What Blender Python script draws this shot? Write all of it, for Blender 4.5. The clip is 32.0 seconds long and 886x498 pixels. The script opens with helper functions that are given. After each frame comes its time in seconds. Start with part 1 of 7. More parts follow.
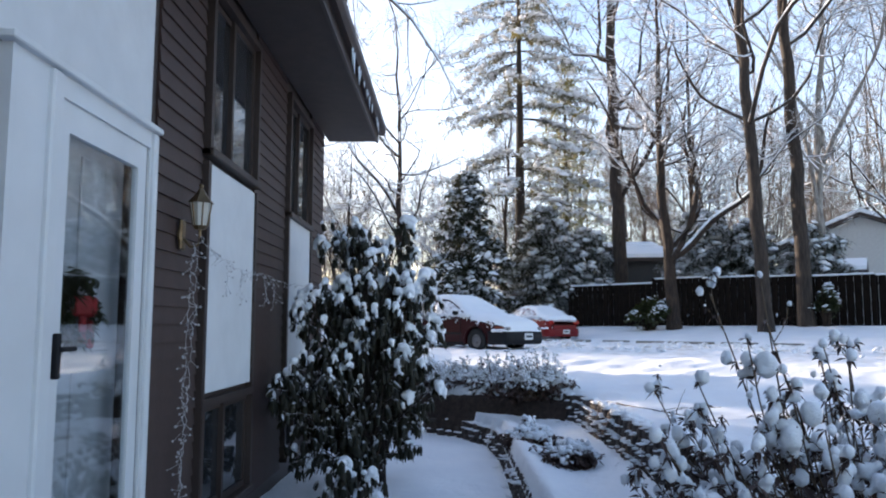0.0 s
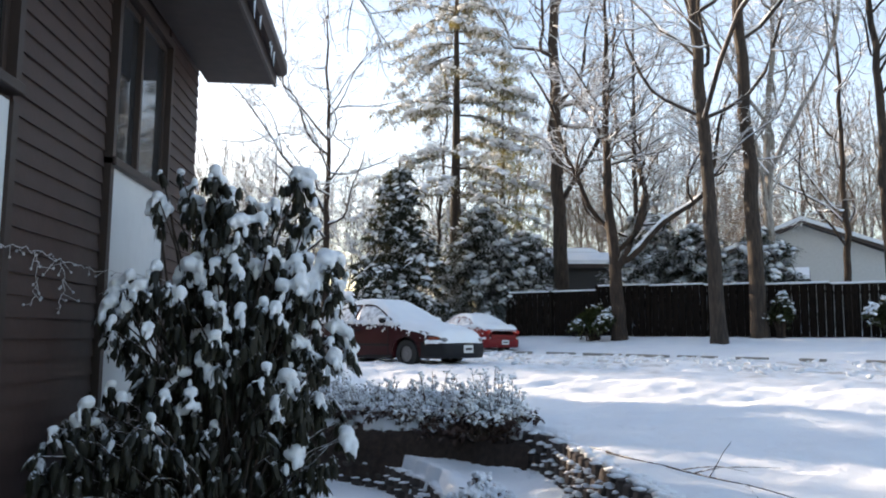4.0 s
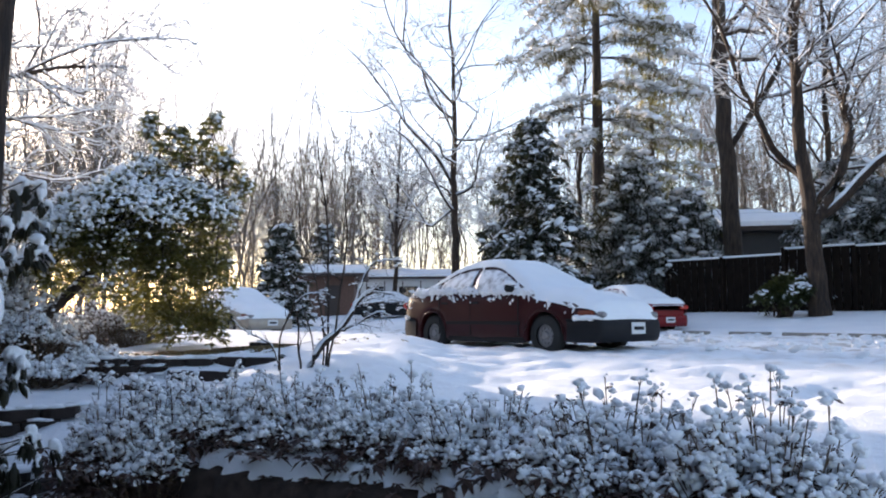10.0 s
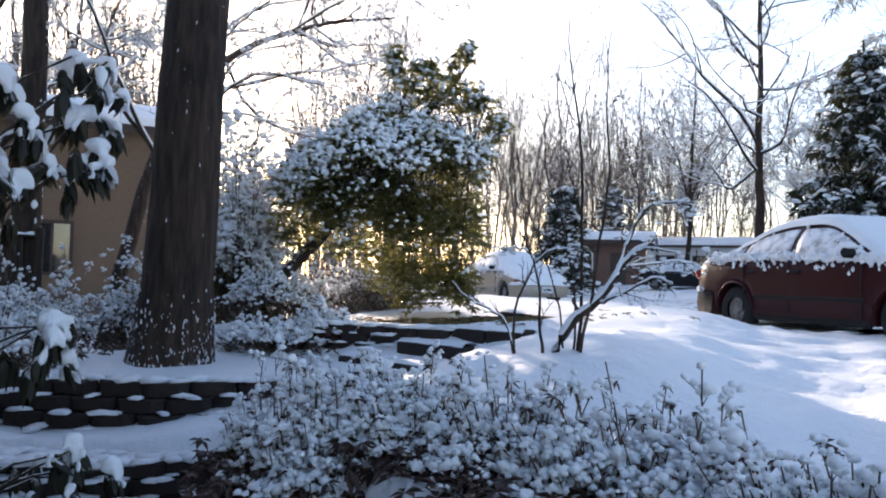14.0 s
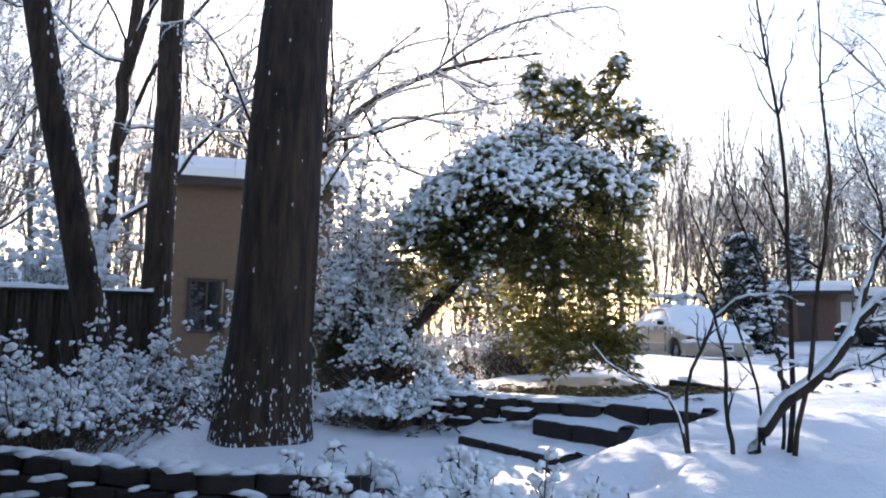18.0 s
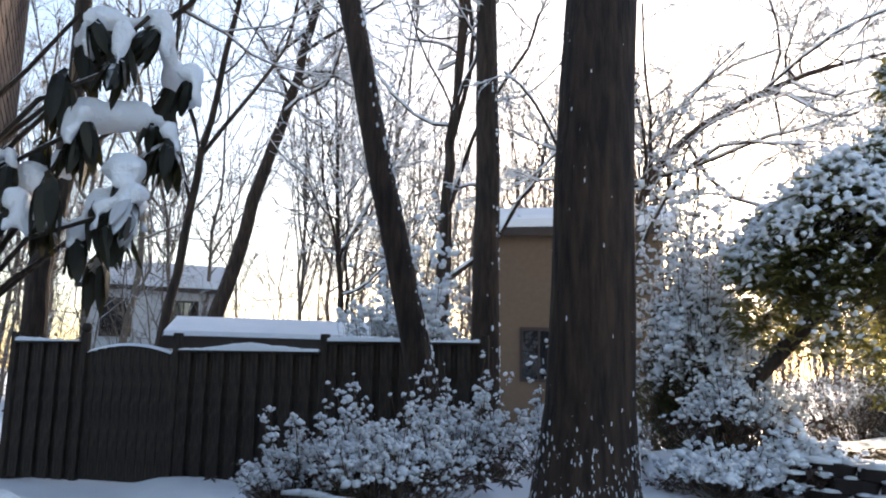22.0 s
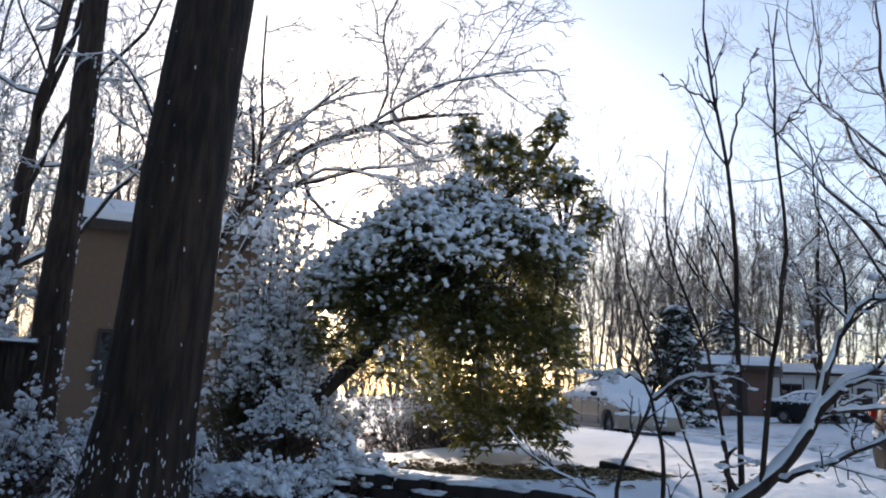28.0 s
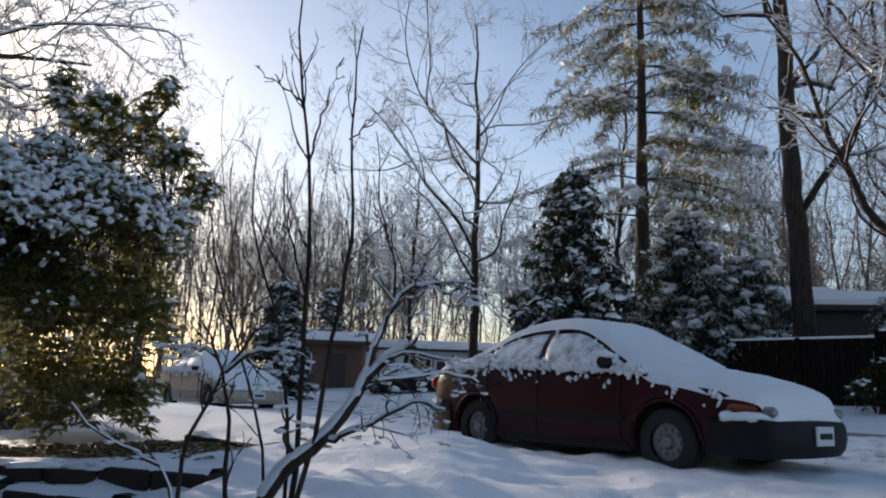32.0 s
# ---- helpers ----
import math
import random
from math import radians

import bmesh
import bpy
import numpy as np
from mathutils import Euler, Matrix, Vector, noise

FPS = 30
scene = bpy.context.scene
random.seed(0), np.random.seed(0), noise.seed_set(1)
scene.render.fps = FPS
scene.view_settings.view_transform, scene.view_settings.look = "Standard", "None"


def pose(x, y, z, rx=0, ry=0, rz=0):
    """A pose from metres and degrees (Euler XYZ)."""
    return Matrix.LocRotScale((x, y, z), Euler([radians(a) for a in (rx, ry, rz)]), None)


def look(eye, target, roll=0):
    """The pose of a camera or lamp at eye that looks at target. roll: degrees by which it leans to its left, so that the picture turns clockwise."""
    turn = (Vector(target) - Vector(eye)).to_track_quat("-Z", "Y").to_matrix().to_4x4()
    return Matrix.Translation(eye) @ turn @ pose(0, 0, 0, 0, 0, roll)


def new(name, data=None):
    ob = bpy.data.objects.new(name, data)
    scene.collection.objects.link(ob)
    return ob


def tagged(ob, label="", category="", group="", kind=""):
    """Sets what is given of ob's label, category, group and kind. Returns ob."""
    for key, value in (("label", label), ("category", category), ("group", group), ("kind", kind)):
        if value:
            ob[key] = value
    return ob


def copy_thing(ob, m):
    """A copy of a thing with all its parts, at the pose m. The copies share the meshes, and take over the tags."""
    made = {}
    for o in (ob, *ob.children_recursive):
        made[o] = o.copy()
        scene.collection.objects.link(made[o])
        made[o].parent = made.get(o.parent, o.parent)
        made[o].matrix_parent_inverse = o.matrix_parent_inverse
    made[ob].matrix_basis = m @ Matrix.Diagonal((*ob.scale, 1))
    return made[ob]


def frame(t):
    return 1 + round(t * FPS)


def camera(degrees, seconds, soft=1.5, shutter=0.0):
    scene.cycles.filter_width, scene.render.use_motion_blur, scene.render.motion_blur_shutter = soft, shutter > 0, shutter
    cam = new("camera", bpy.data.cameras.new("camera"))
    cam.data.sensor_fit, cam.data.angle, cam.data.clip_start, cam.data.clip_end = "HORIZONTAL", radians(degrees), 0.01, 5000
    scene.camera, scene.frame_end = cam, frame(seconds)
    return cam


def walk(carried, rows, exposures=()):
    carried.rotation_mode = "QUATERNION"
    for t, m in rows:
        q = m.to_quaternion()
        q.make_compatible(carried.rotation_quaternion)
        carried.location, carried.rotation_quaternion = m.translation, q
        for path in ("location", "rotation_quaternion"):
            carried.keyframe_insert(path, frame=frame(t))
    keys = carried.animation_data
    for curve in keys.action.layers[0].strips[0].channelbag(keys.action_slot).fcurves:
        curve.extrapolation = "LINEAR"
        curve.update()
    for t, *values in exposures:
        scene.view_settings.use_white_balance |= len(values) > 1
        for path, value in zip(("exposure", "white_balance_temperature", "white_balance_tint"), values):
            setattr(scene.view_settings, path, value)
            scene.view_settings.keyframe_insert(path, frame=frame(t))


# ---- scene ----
cam = camera(59.7, 32.0, soft=2.0)
METRES, EYE, TILT, LEAN, TURN = 13.0, 1.5, 0.0, 0.0, 0.5
ROWS = [
    (0.0, 0.0, 0.0, 0.0, -0.01, 5.79, -0.12),
    (0.5, -0.0015, 0.0245, 0.0007, -1.74, 6.09, -0.57),
    (1.0, 0.0021, 0.0551, 0.0017, -2.65, 5.98, -1.35),
    (1.5, 0.0002, 0.0847, -0.0006, -2.29, 5.17, -0.06),
    (2.0, -0.0013, 0.1152, 0.0011, -3.03, 4.86, -1.0),
    (2.5, 0.0052, 0.1418, 0.0028, -3.8, 5.26, -0.96),
    (3.0, 0.0059, 0.1714, 0.002, -3.47, 5.56, 0.69),
    (3.5, 0.007, 0.199, 0.0037, -4.92, 6.45, 0.02),
    (5.5, 0.0177, 0.3239, 0.0043, -4.6, 5.4, -1.63),
    (6.0, 0.0155, 0.3569, 0.0037, -4.56, 4.76, 0.7),
    (6.5, 0.0164, 0.3851, 0.0016, -5.67, 4.39, -0.4),
    (7.0, 0.0196, 0.4208, 0.0017, -4.65, 3.93, -1.02),
    (7.5, 0.0174, 0.4537, 0.0021, -3.64, 3.56, 1.6),
    (8.0, 0.0223, 0.4842, -0.0001, -3.43, 4.29, 0.56),
    (8.5, 0.0251, 0.5155, -0.0014, 0.17, 5.62, 0.98),
    (9.0, 0.0227, 0.5528, -0.0016, 2.31, 5.87, 0.65),
    (9.5, 0.0262, 0.5834, -0.0029, 3.18, 5.16, 0.73),
    (10.0, 0.0264, 0.614, -0.0037, 5.06, 4.98, 0.16),
    (10.5, 0.0241, 0.6402, -0.0029, 6.35, 4.61, -0.06),
    (11.0, 0.0272, 0.6667, -0.0034, 8.14, 4.22, -1.13),
    (11.5, 0.0228, 0.6874, -0.0041, 11.02, 3.64, -0.57),
    (12.0, 0.0169, 0.7077, -0.0035, 13.29, 3.46, -1.33),
    (12.5, 0.0197, 0.7282, -0.0042, 16.2, 3.06, -2.82),
    (13.0, 0.0188, 0.7434, -0.0045, 20.48, 2.55, -1.99),
    (13.5, 0.0103, 0.7606, -0.0044, 23.73, 2.36, -1.04),
    (14.0, 0.0059, 0.777, -0.0051, 26.21, 2.39, -1.6),
    (14.5, 0.0061, 0.7953, -0.004, 28.36, 2.33, -2.42),
    (15.0, 0.0029, 0.8079, -0.0045, 30.8, 2.31, -0.42),
    (15.5, -0.007, 0.8221, -0.0035, 32.99, 3.0, 0.63),
    (17.5, -0.0334, 0.8745, -0.0021, 38.34, 5.62, -0.22),
    (18.0, -0.0347, 0.8859, -0.002, 38.43, 6.2, -1.41),
    (18.5, -0.0332, 0.8941, -0.0013, 39.47, 7.23, -0.86),
    (19.0, -0.0387, 0.9001, -0.0013, 40.14, 7.73, -0.42),
    (19.5, -0.0444, 0.9058, -0.0012, 40.86, 8.0, -0.2),
    (20.0, -0.0442, 0.9098, -0.0015, 43.37, 8.11, -0.79),
    (20.5, -0.0456, 0.9128, -0.0021, 49.2, 8.12, -0.87),
    (21.0, -0.0537, 0.9173, -0.0013, 53.92, 8.18, 0.91),
    (21.5, -0.0548, 0.9181, 0.0004, 57.2, 8.55, -1.38),
    (22.0, -0.0559, 0.918, 0.0014, 63.03, 9.06, -1.2),
    (22.5, -0.056, 0.9173, 0.0017, 67.87, 9.85, -1.32),
    (23.0, -0.0569, 0.9156, 0.0021, 72.45, 10.54, -1.81),
    (23.5, -0.0577, 0.9147, 0.0026, 75.91, 11.2, -2.32),
    (24.0, -0.0577, 0.9146, 0.0031, 77.51, 11.91, -2.84),
    (24.5, -0.0574, 0.9148, 0.0034, 77.23, 12.45, -2.79),
    (25.0, -0.0572, 0.9172, 0.0031, 72.96, 12.87, -2.45),
    (25.5, -0.056, 0.9201, 0.0029, 66.07, 12.93, -2.28),
    (26.0, -0.0525, 0.9254, 0.003, 56.21, 12.74, -1.93),
    (26.5, -0.0483, 0.9296, 0.003, 49.72, 12.28, -2.25),
    (28.5, -0.0522, 0.9312, 0.0026, 28.6, 10.87, -2.57),
    (29.0, -0.0519, 0.9292, 0.0023, 23.89, 10.9, -1.36),
    (29.5, -0.053, 0.9259, 0.0019, 20.01, 10.7, -0.98),
    (30.0, -0.0527, 0.9251, 0.0027, 16.26, 10.74, -1.73),
    (30.5, -0.0492, 0.9258, 0.0021, 13.35, 11.08, -2.63),
    (31.0, -0.0444, 0.9233, 0.0019, 11.23, 11.0, -1.76),
    (31.5, -0.04, 0.9228, 0.0019, 9.85, 10.77, -1.48),
    (32.0, -0.0368, 0.922, 0.0026, 5.58, 10.46, -2.15),
]
walk(cam, [(t, pose(0, 0, EYE, TILT, LEAN, TURN) @ pose(METRES * x, METRES * y, METRES * z, 90 + pitch, roll, yaw)) for t, x, y, z, yaw, pitch, roll in ROWS], [(0.0, 1.62, 6200, 18), (2.0, 1.64, 6800, 14), (6.0, 1.5, 6500, 16), (8.0, 1.48, 6400, 17), (10.0, 1.52, 6150, 18), (15.0, 1.56, 6050, 18), (19.0, 1.62, 5950, 18), (21.0, 1.62, 6200, 17), (23.0, 1.62, 6500, 15), (24.0, 1.62, 6500, 15), (26.0, 1.58, 6250, 16), (26.5, 1.5, 6050, 17), (29.0, 0.48, 5850, 15), (32.0, 0.36, 6000, 15)])

# ---------------------------------------------------------------- light
SUN_YAW, SUN_ELEV = 45.0, 12.5
world = bpy.data.worlds.new("winter_sky")
scene.world = world
world.use_nodes = True
wn = world.node_tree
sky = wn.nodes.new("ShaderNodeTexSky")
sky.sky_type = "NISHITA"
sky.sun_disc = False
sky.sun_elevation = radians(SUN_ELEV)
sky.sun_rotation = radians(-SUN_YAW)
sky.air_density, sky.dust_density, sky.ozone_density = 1.0, 1.1, 1.0
# thin bright winter haze over the blue
wco = wn.nodes.new("ShaderNodeTexCoord")
wmp = wn.nodes.new("ShaderNodeMapping")
wmp.inputs["Scale"].default_value = (1, 1, 2.2)
wnz = wn.nodes.new("ShaderNodeTexNoise")
wnz.inputs["Scale"].default_value, wnz.inputs["Detail"].default_value = 1.6, 4.0
wrp = wn.nodes.new("ShaderNodeValToRGB")
wrp.color_ramp.elements[0].position, wrp.color_ramp.elements[0].color = 0.5, (0.0, 0.0, 0.0, 1)
wrp.color_ramp.elements[1].position, wrp.color_ramp.elements[1].color = 0.9, (0.35, 0.35, 0.35, 1)
wmx = wn.nodes.new("ShaderNodeMixRGB")
wmx.inputs[2].default_value = (6.0, 6.6, 7.4, 1)
wn.links.new(wco.outputs["Generated"], wmp.inputs[0])
wn.links.new(wmp.outputs[0], wnz.inputs["Vector"])
wn.links.new(wnz.outputs["Fac"], wrp.inputs[0])
wn.links.new(wrp.outputs[0], wmx.inputs[0])
wn.links.new(sky.outputs[0], wmx.inputs[1])
wn.links.new(wmx.outputs[0], wn.nodes["Background"].inputs[0])
wn.nodes["Background"].inputs[1].default_value = 0.125
sun = new("sun", bpy.data.lights.new("sun", "SUN"))
sun.data.energy, sun.data.angle, sun.data.color = 5.0, radians(0.6), (1.0, 0.82, 0.60)
sx, sy = -math.sin(radians(SUN_YAW)), math.cos(radians(SUN_YAW))
se = math.cos(radians(SUN_ELEV))
sun.matrix_world = look((sx * se * 60, sy * se * 60, math.sin(radians(SUN_ELEV)) * 60), (0, 0, 0))

# ---------------------------------------------------------------- materials


class Mat:
    """A small node-tree writer."""

    def __init__(self, name, rough=0.7, metal=0.0):
        self.m = bpy.data.materials.new(name)
        self.m.use_nodes = True
        self.t = self.m.node_tree
        self.b = self.t.nodes["Principled BSDF"]
        self.b.inputs["Roughness"].default_value = rough
        self.b.inputs["Metallic"].default_value = metal
        self.co = self.t.nodes.new("ShaderNodeTexCoord").outputs["Object"]

    def noise(self, scale, detail=4.0, stretch=(1, 1, 1), rough=0.55):
        mp = self.t.nodes.new("ShaderNodeMapping")
        mp.inputs["Scale"].default_value = stretch
        self.t.links.new(self.co, mp.inputs[0])
        n = self.t.nodes.new("ShaderNodeTexNoise")
        n.inputs["Scale"].default_value, n.inputs["Detail"].default_value = scale, detail
        n.inputs["Roughness"].default_value = rough
        self.t.links.new(mp.outputs[0], n.inputs["Vector"])
        return n.outputs["Fac"]

    def ramp(self, fac, stops):
        r = self.t.nodes.new("ShaderNodeValToRGB")
        while len(r.color_ramp.elements) < len(stops):
            r.color_ramp.elements.new(0.5)
        for el, (p, c) in zip(r.color_ramp.elements, stops):
            el.position = p
            el.color = (*c, 1) if len(c) == 3 else c
        self.t.links.new(fac, r.inputs[0])
        return r.outputs[0]

    def math(self, op, a, b=0.0, clamp=False):
        n = self.t.nodes.new("ShaderNodeMath")
        n.operation, n.use_clamp = op, clamp
        for i, v in enumerate((a, b)):
            if isinstance(v, (int, float)):
                n.inputs[i].default_value = v
            else:
                self.t.links.new(v, n.inputs[i])
        return n.outputs[0]

    def mix(self, fac, a, b):
        n = self.t.nodes.new("ShaderNodeMixRGB")
        for i, v in enumerate((fac, a, b)):
            if isinstance(v, (int, float)):
                n.inputs[i].default_value = v
            elif isinstance(v, tuple):
                n.inputs[i].default_value = (*v, 1)
            else:
                self.t.links.new(v, n.inputs[i])
        return n.outputs[0]

    def rnd(self):
        return self.t.nodes.new("ShaderNodeObjectInfo").outputs["Random"]

    def island(self):
        return self.t.nodes.new("ShaderNodeNewGeometry").outputs["Random Per Island"]

    def normal_axis(self, axis):
        s = self.t.nodes.new("ShaderNodeSeparateXYZ")
        self.t.links.new(self.t.nodes.new("ShaderNodeNewGeometry").outputs["Normal"], s.inputs[0])
        return s.outputs[axis]

    def colour(self, sock):
        if isinstance(sock, tuple):
            self.b.inputs["Base Color"].default_value = (*sock, 1)
        else:
            self.t.links.new(sock, self.b.inputs["Base Color"])
        return self

    def bump(self, fac, strength=0.4, dist=0.01):
        n = self.t.nodes.new("ShaderNodeBump")
        n.inputs["Strength"].default_value, n.inputs["Distance"].default_value = strength, dist
        self.t.links.new(fac, n.inputs["Height"])
        self.t.links.new(n.outputs[0], self.b.inputs["Normal"])
        return self


def plain(name, col, rough=0.6, metal=0.0, var=0.12, scale=8.0, bump=0.0):
    k = Mat(name, rough, metal)
    lo, hi = tuple(c * (1 - var) for c in col), tuple(min(1, c * (1 + var)) for c in col)
    k.colour(k.ramp(k.noise(scale), [(0.3, lo), (0.7, hi)]))
    if bump:
        k.bump(k.noise(scale * 6), bump, 0.01)
    return k.m


def snow_material(name, fine=1.0, dirt=0.0):
    k = Mat(name, 0.62)
    base = k.ramp(k.noise(1.3, 3), [(0.3, (0.80, 0.83, 0.87)), (0.7, (0.88, 0.90, 0.92))])
    if dirt:
        base = k.mix(k.ramp(k.noise(2.2, 6), [(0.62 - 0.25 * dirt, (0, 0, 0)), (0.85 - 0.25 * dirt, (dirt, dirt, dirt))]), base, (0.40, 0.36, 0.31))
    k.colour(base)
    k.bump(k.math("ADD", k.noise(7 * fine, 6), k.math("MULTIPLY", k.noise(60 * fine, 3), 0.25)), 0.75, 0.04 / fine)
    k.b.inputs["Subsurface Weight"].default_value = 0.0
    return k.m


def bark_material(name, dark, light, snowy=0.0, scale=1.0, relief=0.045):
    """Furrowed bark; snowy: how much snow clings to the sides that look up."""
    k = Mat(name, 0.85)
    f = k.noise(17 * scale, 7, (1, 1, 0.14))
    col = k.ramp(k.math("ADD", k.math("MULTIPLY", f, 0.75), k.math("MULTIPLY", k.noise(1.6), 0.25)), [(0.40, dark), (0.62, light)])
    if snowy:
        up = k.math("ADD", k.normal_axis(2), k.math("MULTIPLY", k.math("SUBTRACT", k.noise(26 * scale, 4), 0.5), 2.4))
        fac = k.ramp(up, [(0.62 - 0.5 * snowy, (0, 0, 0)), (0.80 - 0.5 * snowy, (1, 1, 1))])
        col = k.mix(fac, col, (0.86, 0.88, 0.91))
    k.colour(col)
    k.bump(f, 1.0, relief)
    return k.m


def leaf_material(name, dark, light, snowy=0.0, rough=0.45):
    k = Mat(name, rough)
    col = k.mix(k.island(), dark, light)
    if snowy:
        up = k.math("ADD", k.normal_axis(2), k.math("MULTIPLY", k.math("SUBTRACT", k.noise(5, 3), 0.5), 2.0))
        col = k.mix(k.ramp(up, [(0.75 - snowy, (0, 0, 0)), (0.9 - snowy, (1, 1, 1))]), col, (0.86, 0.88, 0.91))
    k.colour(col)
    return k.m


SNOW = snow_material("snow")
SNOW_ROAD = snow_material("trodden_snow", 1.0, 0.5)
SLUSH = snow_material("brown_slush", 2.0, 0.9)
SNOW_TUFT = snow_material("snow_on_leaves", 2.5)
BARK_DARK = bark_material("dark_bark", (0.011, 0.0058, 0.0034), (0.056, 0.033, 0.019), 0.04)
BARK_BROWN = bark_material("brown_bark", (0.015, 0.010, 0.007), (0.055, 0.038, 0.027), 0.10)
BARK_TWIG = bark_material("twig_bark", (0.055, 0.038, 0.024), (0.21, 0.150, 0.095), 0.28, 2.0)
BARK_PALE = bark_material("pale_bark", (0.16, 0.14, 0.12), (0.42, 0.39, 0.35), 0.25)
BARK_FAR = bark_material("far_bark", (0.075, 0.060, 0.048), (0.24, 0.19, 0.145), 0.34, 2.0)
SIDING = plain("brown_siding", (0.042, 0.022, 0.0175), 0.6, var=0.22, scale=5, bump=0.15)
TRIM_BROWN = plain("dark_brown_trim", (0.034, 0.021, 0.017), 0.5, var=0.15)
SOFFIT = plain("soffit_brown", (0.045, 0.032, 0.027), 0.7, var=0.15)
WHITE = plain("white_paint", (0.62, 0.64, 0.65), 0.5, var=0.05, scale=2.5)
PANEL = plain("white_stucco_panel", (0.60, 0.62, 0.63), 0.75, var=0.06, scale=3, bump=0.2)
FENCE_WOOD = bark_material("grey_fence_wood", (0.013, 0.0085, 0.0055), (0.048, 0.032, 0.020), 0.0, 2.2, 0.008)
BLOCK = plain("dark_retaining_block", (0.050, 0.040, 0.036), 0.9, var=0.35, scale=9, bump=0.6)
BLOCK_BROWN = plain("brown_retaining_block", (0.026, 0.018, 0.015), 0.9, var=0.3, scale=9, bump=0.6)
BEIGE = plain("beige_wall", (0.15, 0.10, 0.064), 0.8, var=0.08)
GREY_WALL = plain("grey_siding", (0.50, 0.50, 0.48), 0.7, var=0.06)
BROWN_WALL = plain("brown_house_wall", (0.13, 0.075, 0.055), 0.8, var=0.2)
DARK = plain("dark_opening", (0.02, 0.02, 0.022), 0.5)
GLASS = Mat("window_glass", 0.04).colour((0.02, 0.022, 0.025)).m
GLASS.node_tree.nodes["Principled BSDF"].inputs["IOR"].default_value = 2.0  # two panes reflect together
STORM_GLASS = bpy.data.materials.new("storm_door_glass")
STORM_GLASS.use_nodes = True
nt = STORM_GLASS.node_tree
nt.nodes.remove(nt.nodes["Principled BSDF"])
clear, gloss, both = (nt.nodes.new("ShaderNode" + k) for k in ("BsdfTransparent", "BsdfGlossy", "MixShader"))
clear.inputs[0].default_value, gloss.inputs["Roughness"].default_value, both.inputs[0].default_value = (0.93, 0.95, 0.96, 1), 0.03, 0.2
for a_, b_ in ((clear.outputs[0], both.inputs[1]), (gloss.outputs[0], both.inputs[2]), (both.outputs[0], nt.nodes["Material Output"].inputs[0])):
    nt.links.new(a_, b_)
PAINT = plain("dark_red_car_paint", (0.034, 0.0048, 0.0065), 0.36, var=0.08, scale=3)
PAINT_RED = plain("red_car_paint", (0.17, 0.012, 0.014), 0.28, var=0.08, scale=3)
for paint_ in (PAINT, PAINT_RED):
    paint_.node_tree.nodes["Principled BSDF"].inputs["Specular IOR Level"].default_value = 0.22  # weak reflections stand in for dark surroundings behind the camera
PAINT_TAN = plain("champagne_car_paint", (0.36, 0.31, 0.25), 0.3, 0.2, var=0.08)
BUMPER = plain("grey_bumper_plastic", (0.013, 0.013, 0.015), 0.65, var=0.1)
BUMPER.node_tree.nodes["Principled BSDF"].inputs["Specular IOR Level"].default_value = 0.2
RUBBER = plain("tyre_rubber", (0.018, 0.018, 0.018), 0.85)
RIM = plain("steel_wheel", (0.24, 0.24, 0.25), 0.4, 0.7)
TAIL = plain("tail_light_red", (0.38, 0.02, 0.015), 0.2)
AMBER = plain("amber_lens", (0.20, 0.045, 0.02), 0.2)
BRASS = plain("tarnished_brass", (0.20, 0.145, 0.085), 0.45, 0.85, var=0.35, scale=14)

# ---------------------------------------------------------------- mesh helpers


def mesh_np(name, verts, faces, mat, smooth=False):
    """A mesh from arrays: verts (n, 3), faces (m, 3 or 4)."""
    verts, faces = np.asarray(verts, np.float32), np.asarray(faces, np.int32)
    me = bpy.data.meshes.new(name)
    me.vertices.add(len(verts))
    me.vertices.foreach_set("co", verts.ravel())
    m, k = faces.shape
    me.loops.add(m * k)
    me.loops.foreach_set("vertex_index", faces.ravel())
    me.polygons.add(m)
    me.polygons.foreach_set("loop_start", np.arange(0, m * k, k, dtype=np.int32))
    me.polygons.foreach_set("loop_total", np.full(m, k, np.int32))
    me.polygons.foreach_set("use_smooth", np.full(m, smooth, bool))
    me.update(calc_edges=True)
    me.materials.append(mat)
    return me


def under(ob, parent):
    ob.parent = parent
    return ob


def part_np(name, verts, faces, mat, parent, label="", smooth=False):
    ob = new(name, mesh_np(name, verts, faces, mat, smooth))
    if parent is not None:
        ob.parent = parent
    return tagged(ob, label)


def part(name, bm, mat, parent=None, label="", smooth=False):
    """Links a bmesh as one mesh object under a thing or a part."""
    me = bpy.data.meshes.new(name)
    bmesh.ops.recalc_face_normals(bm, faces=bm.faces)
    bm.to_mesh(me)
    bm.free()
    me.materials.append(mat)
    if smooth:
        me.polygons.foreach_set("use_smooth", np.ones(len(me.polygons), bool))
    ob = new(name, me)
    if parent is not None:
        ob.parent = parent
    return tagged(ob, label)


def empty(name, m, label, category, group="", kind=""):
    ob = new(name)
    ob.matrix_basis = m
    return tagged(ob, label, category, group, kind)


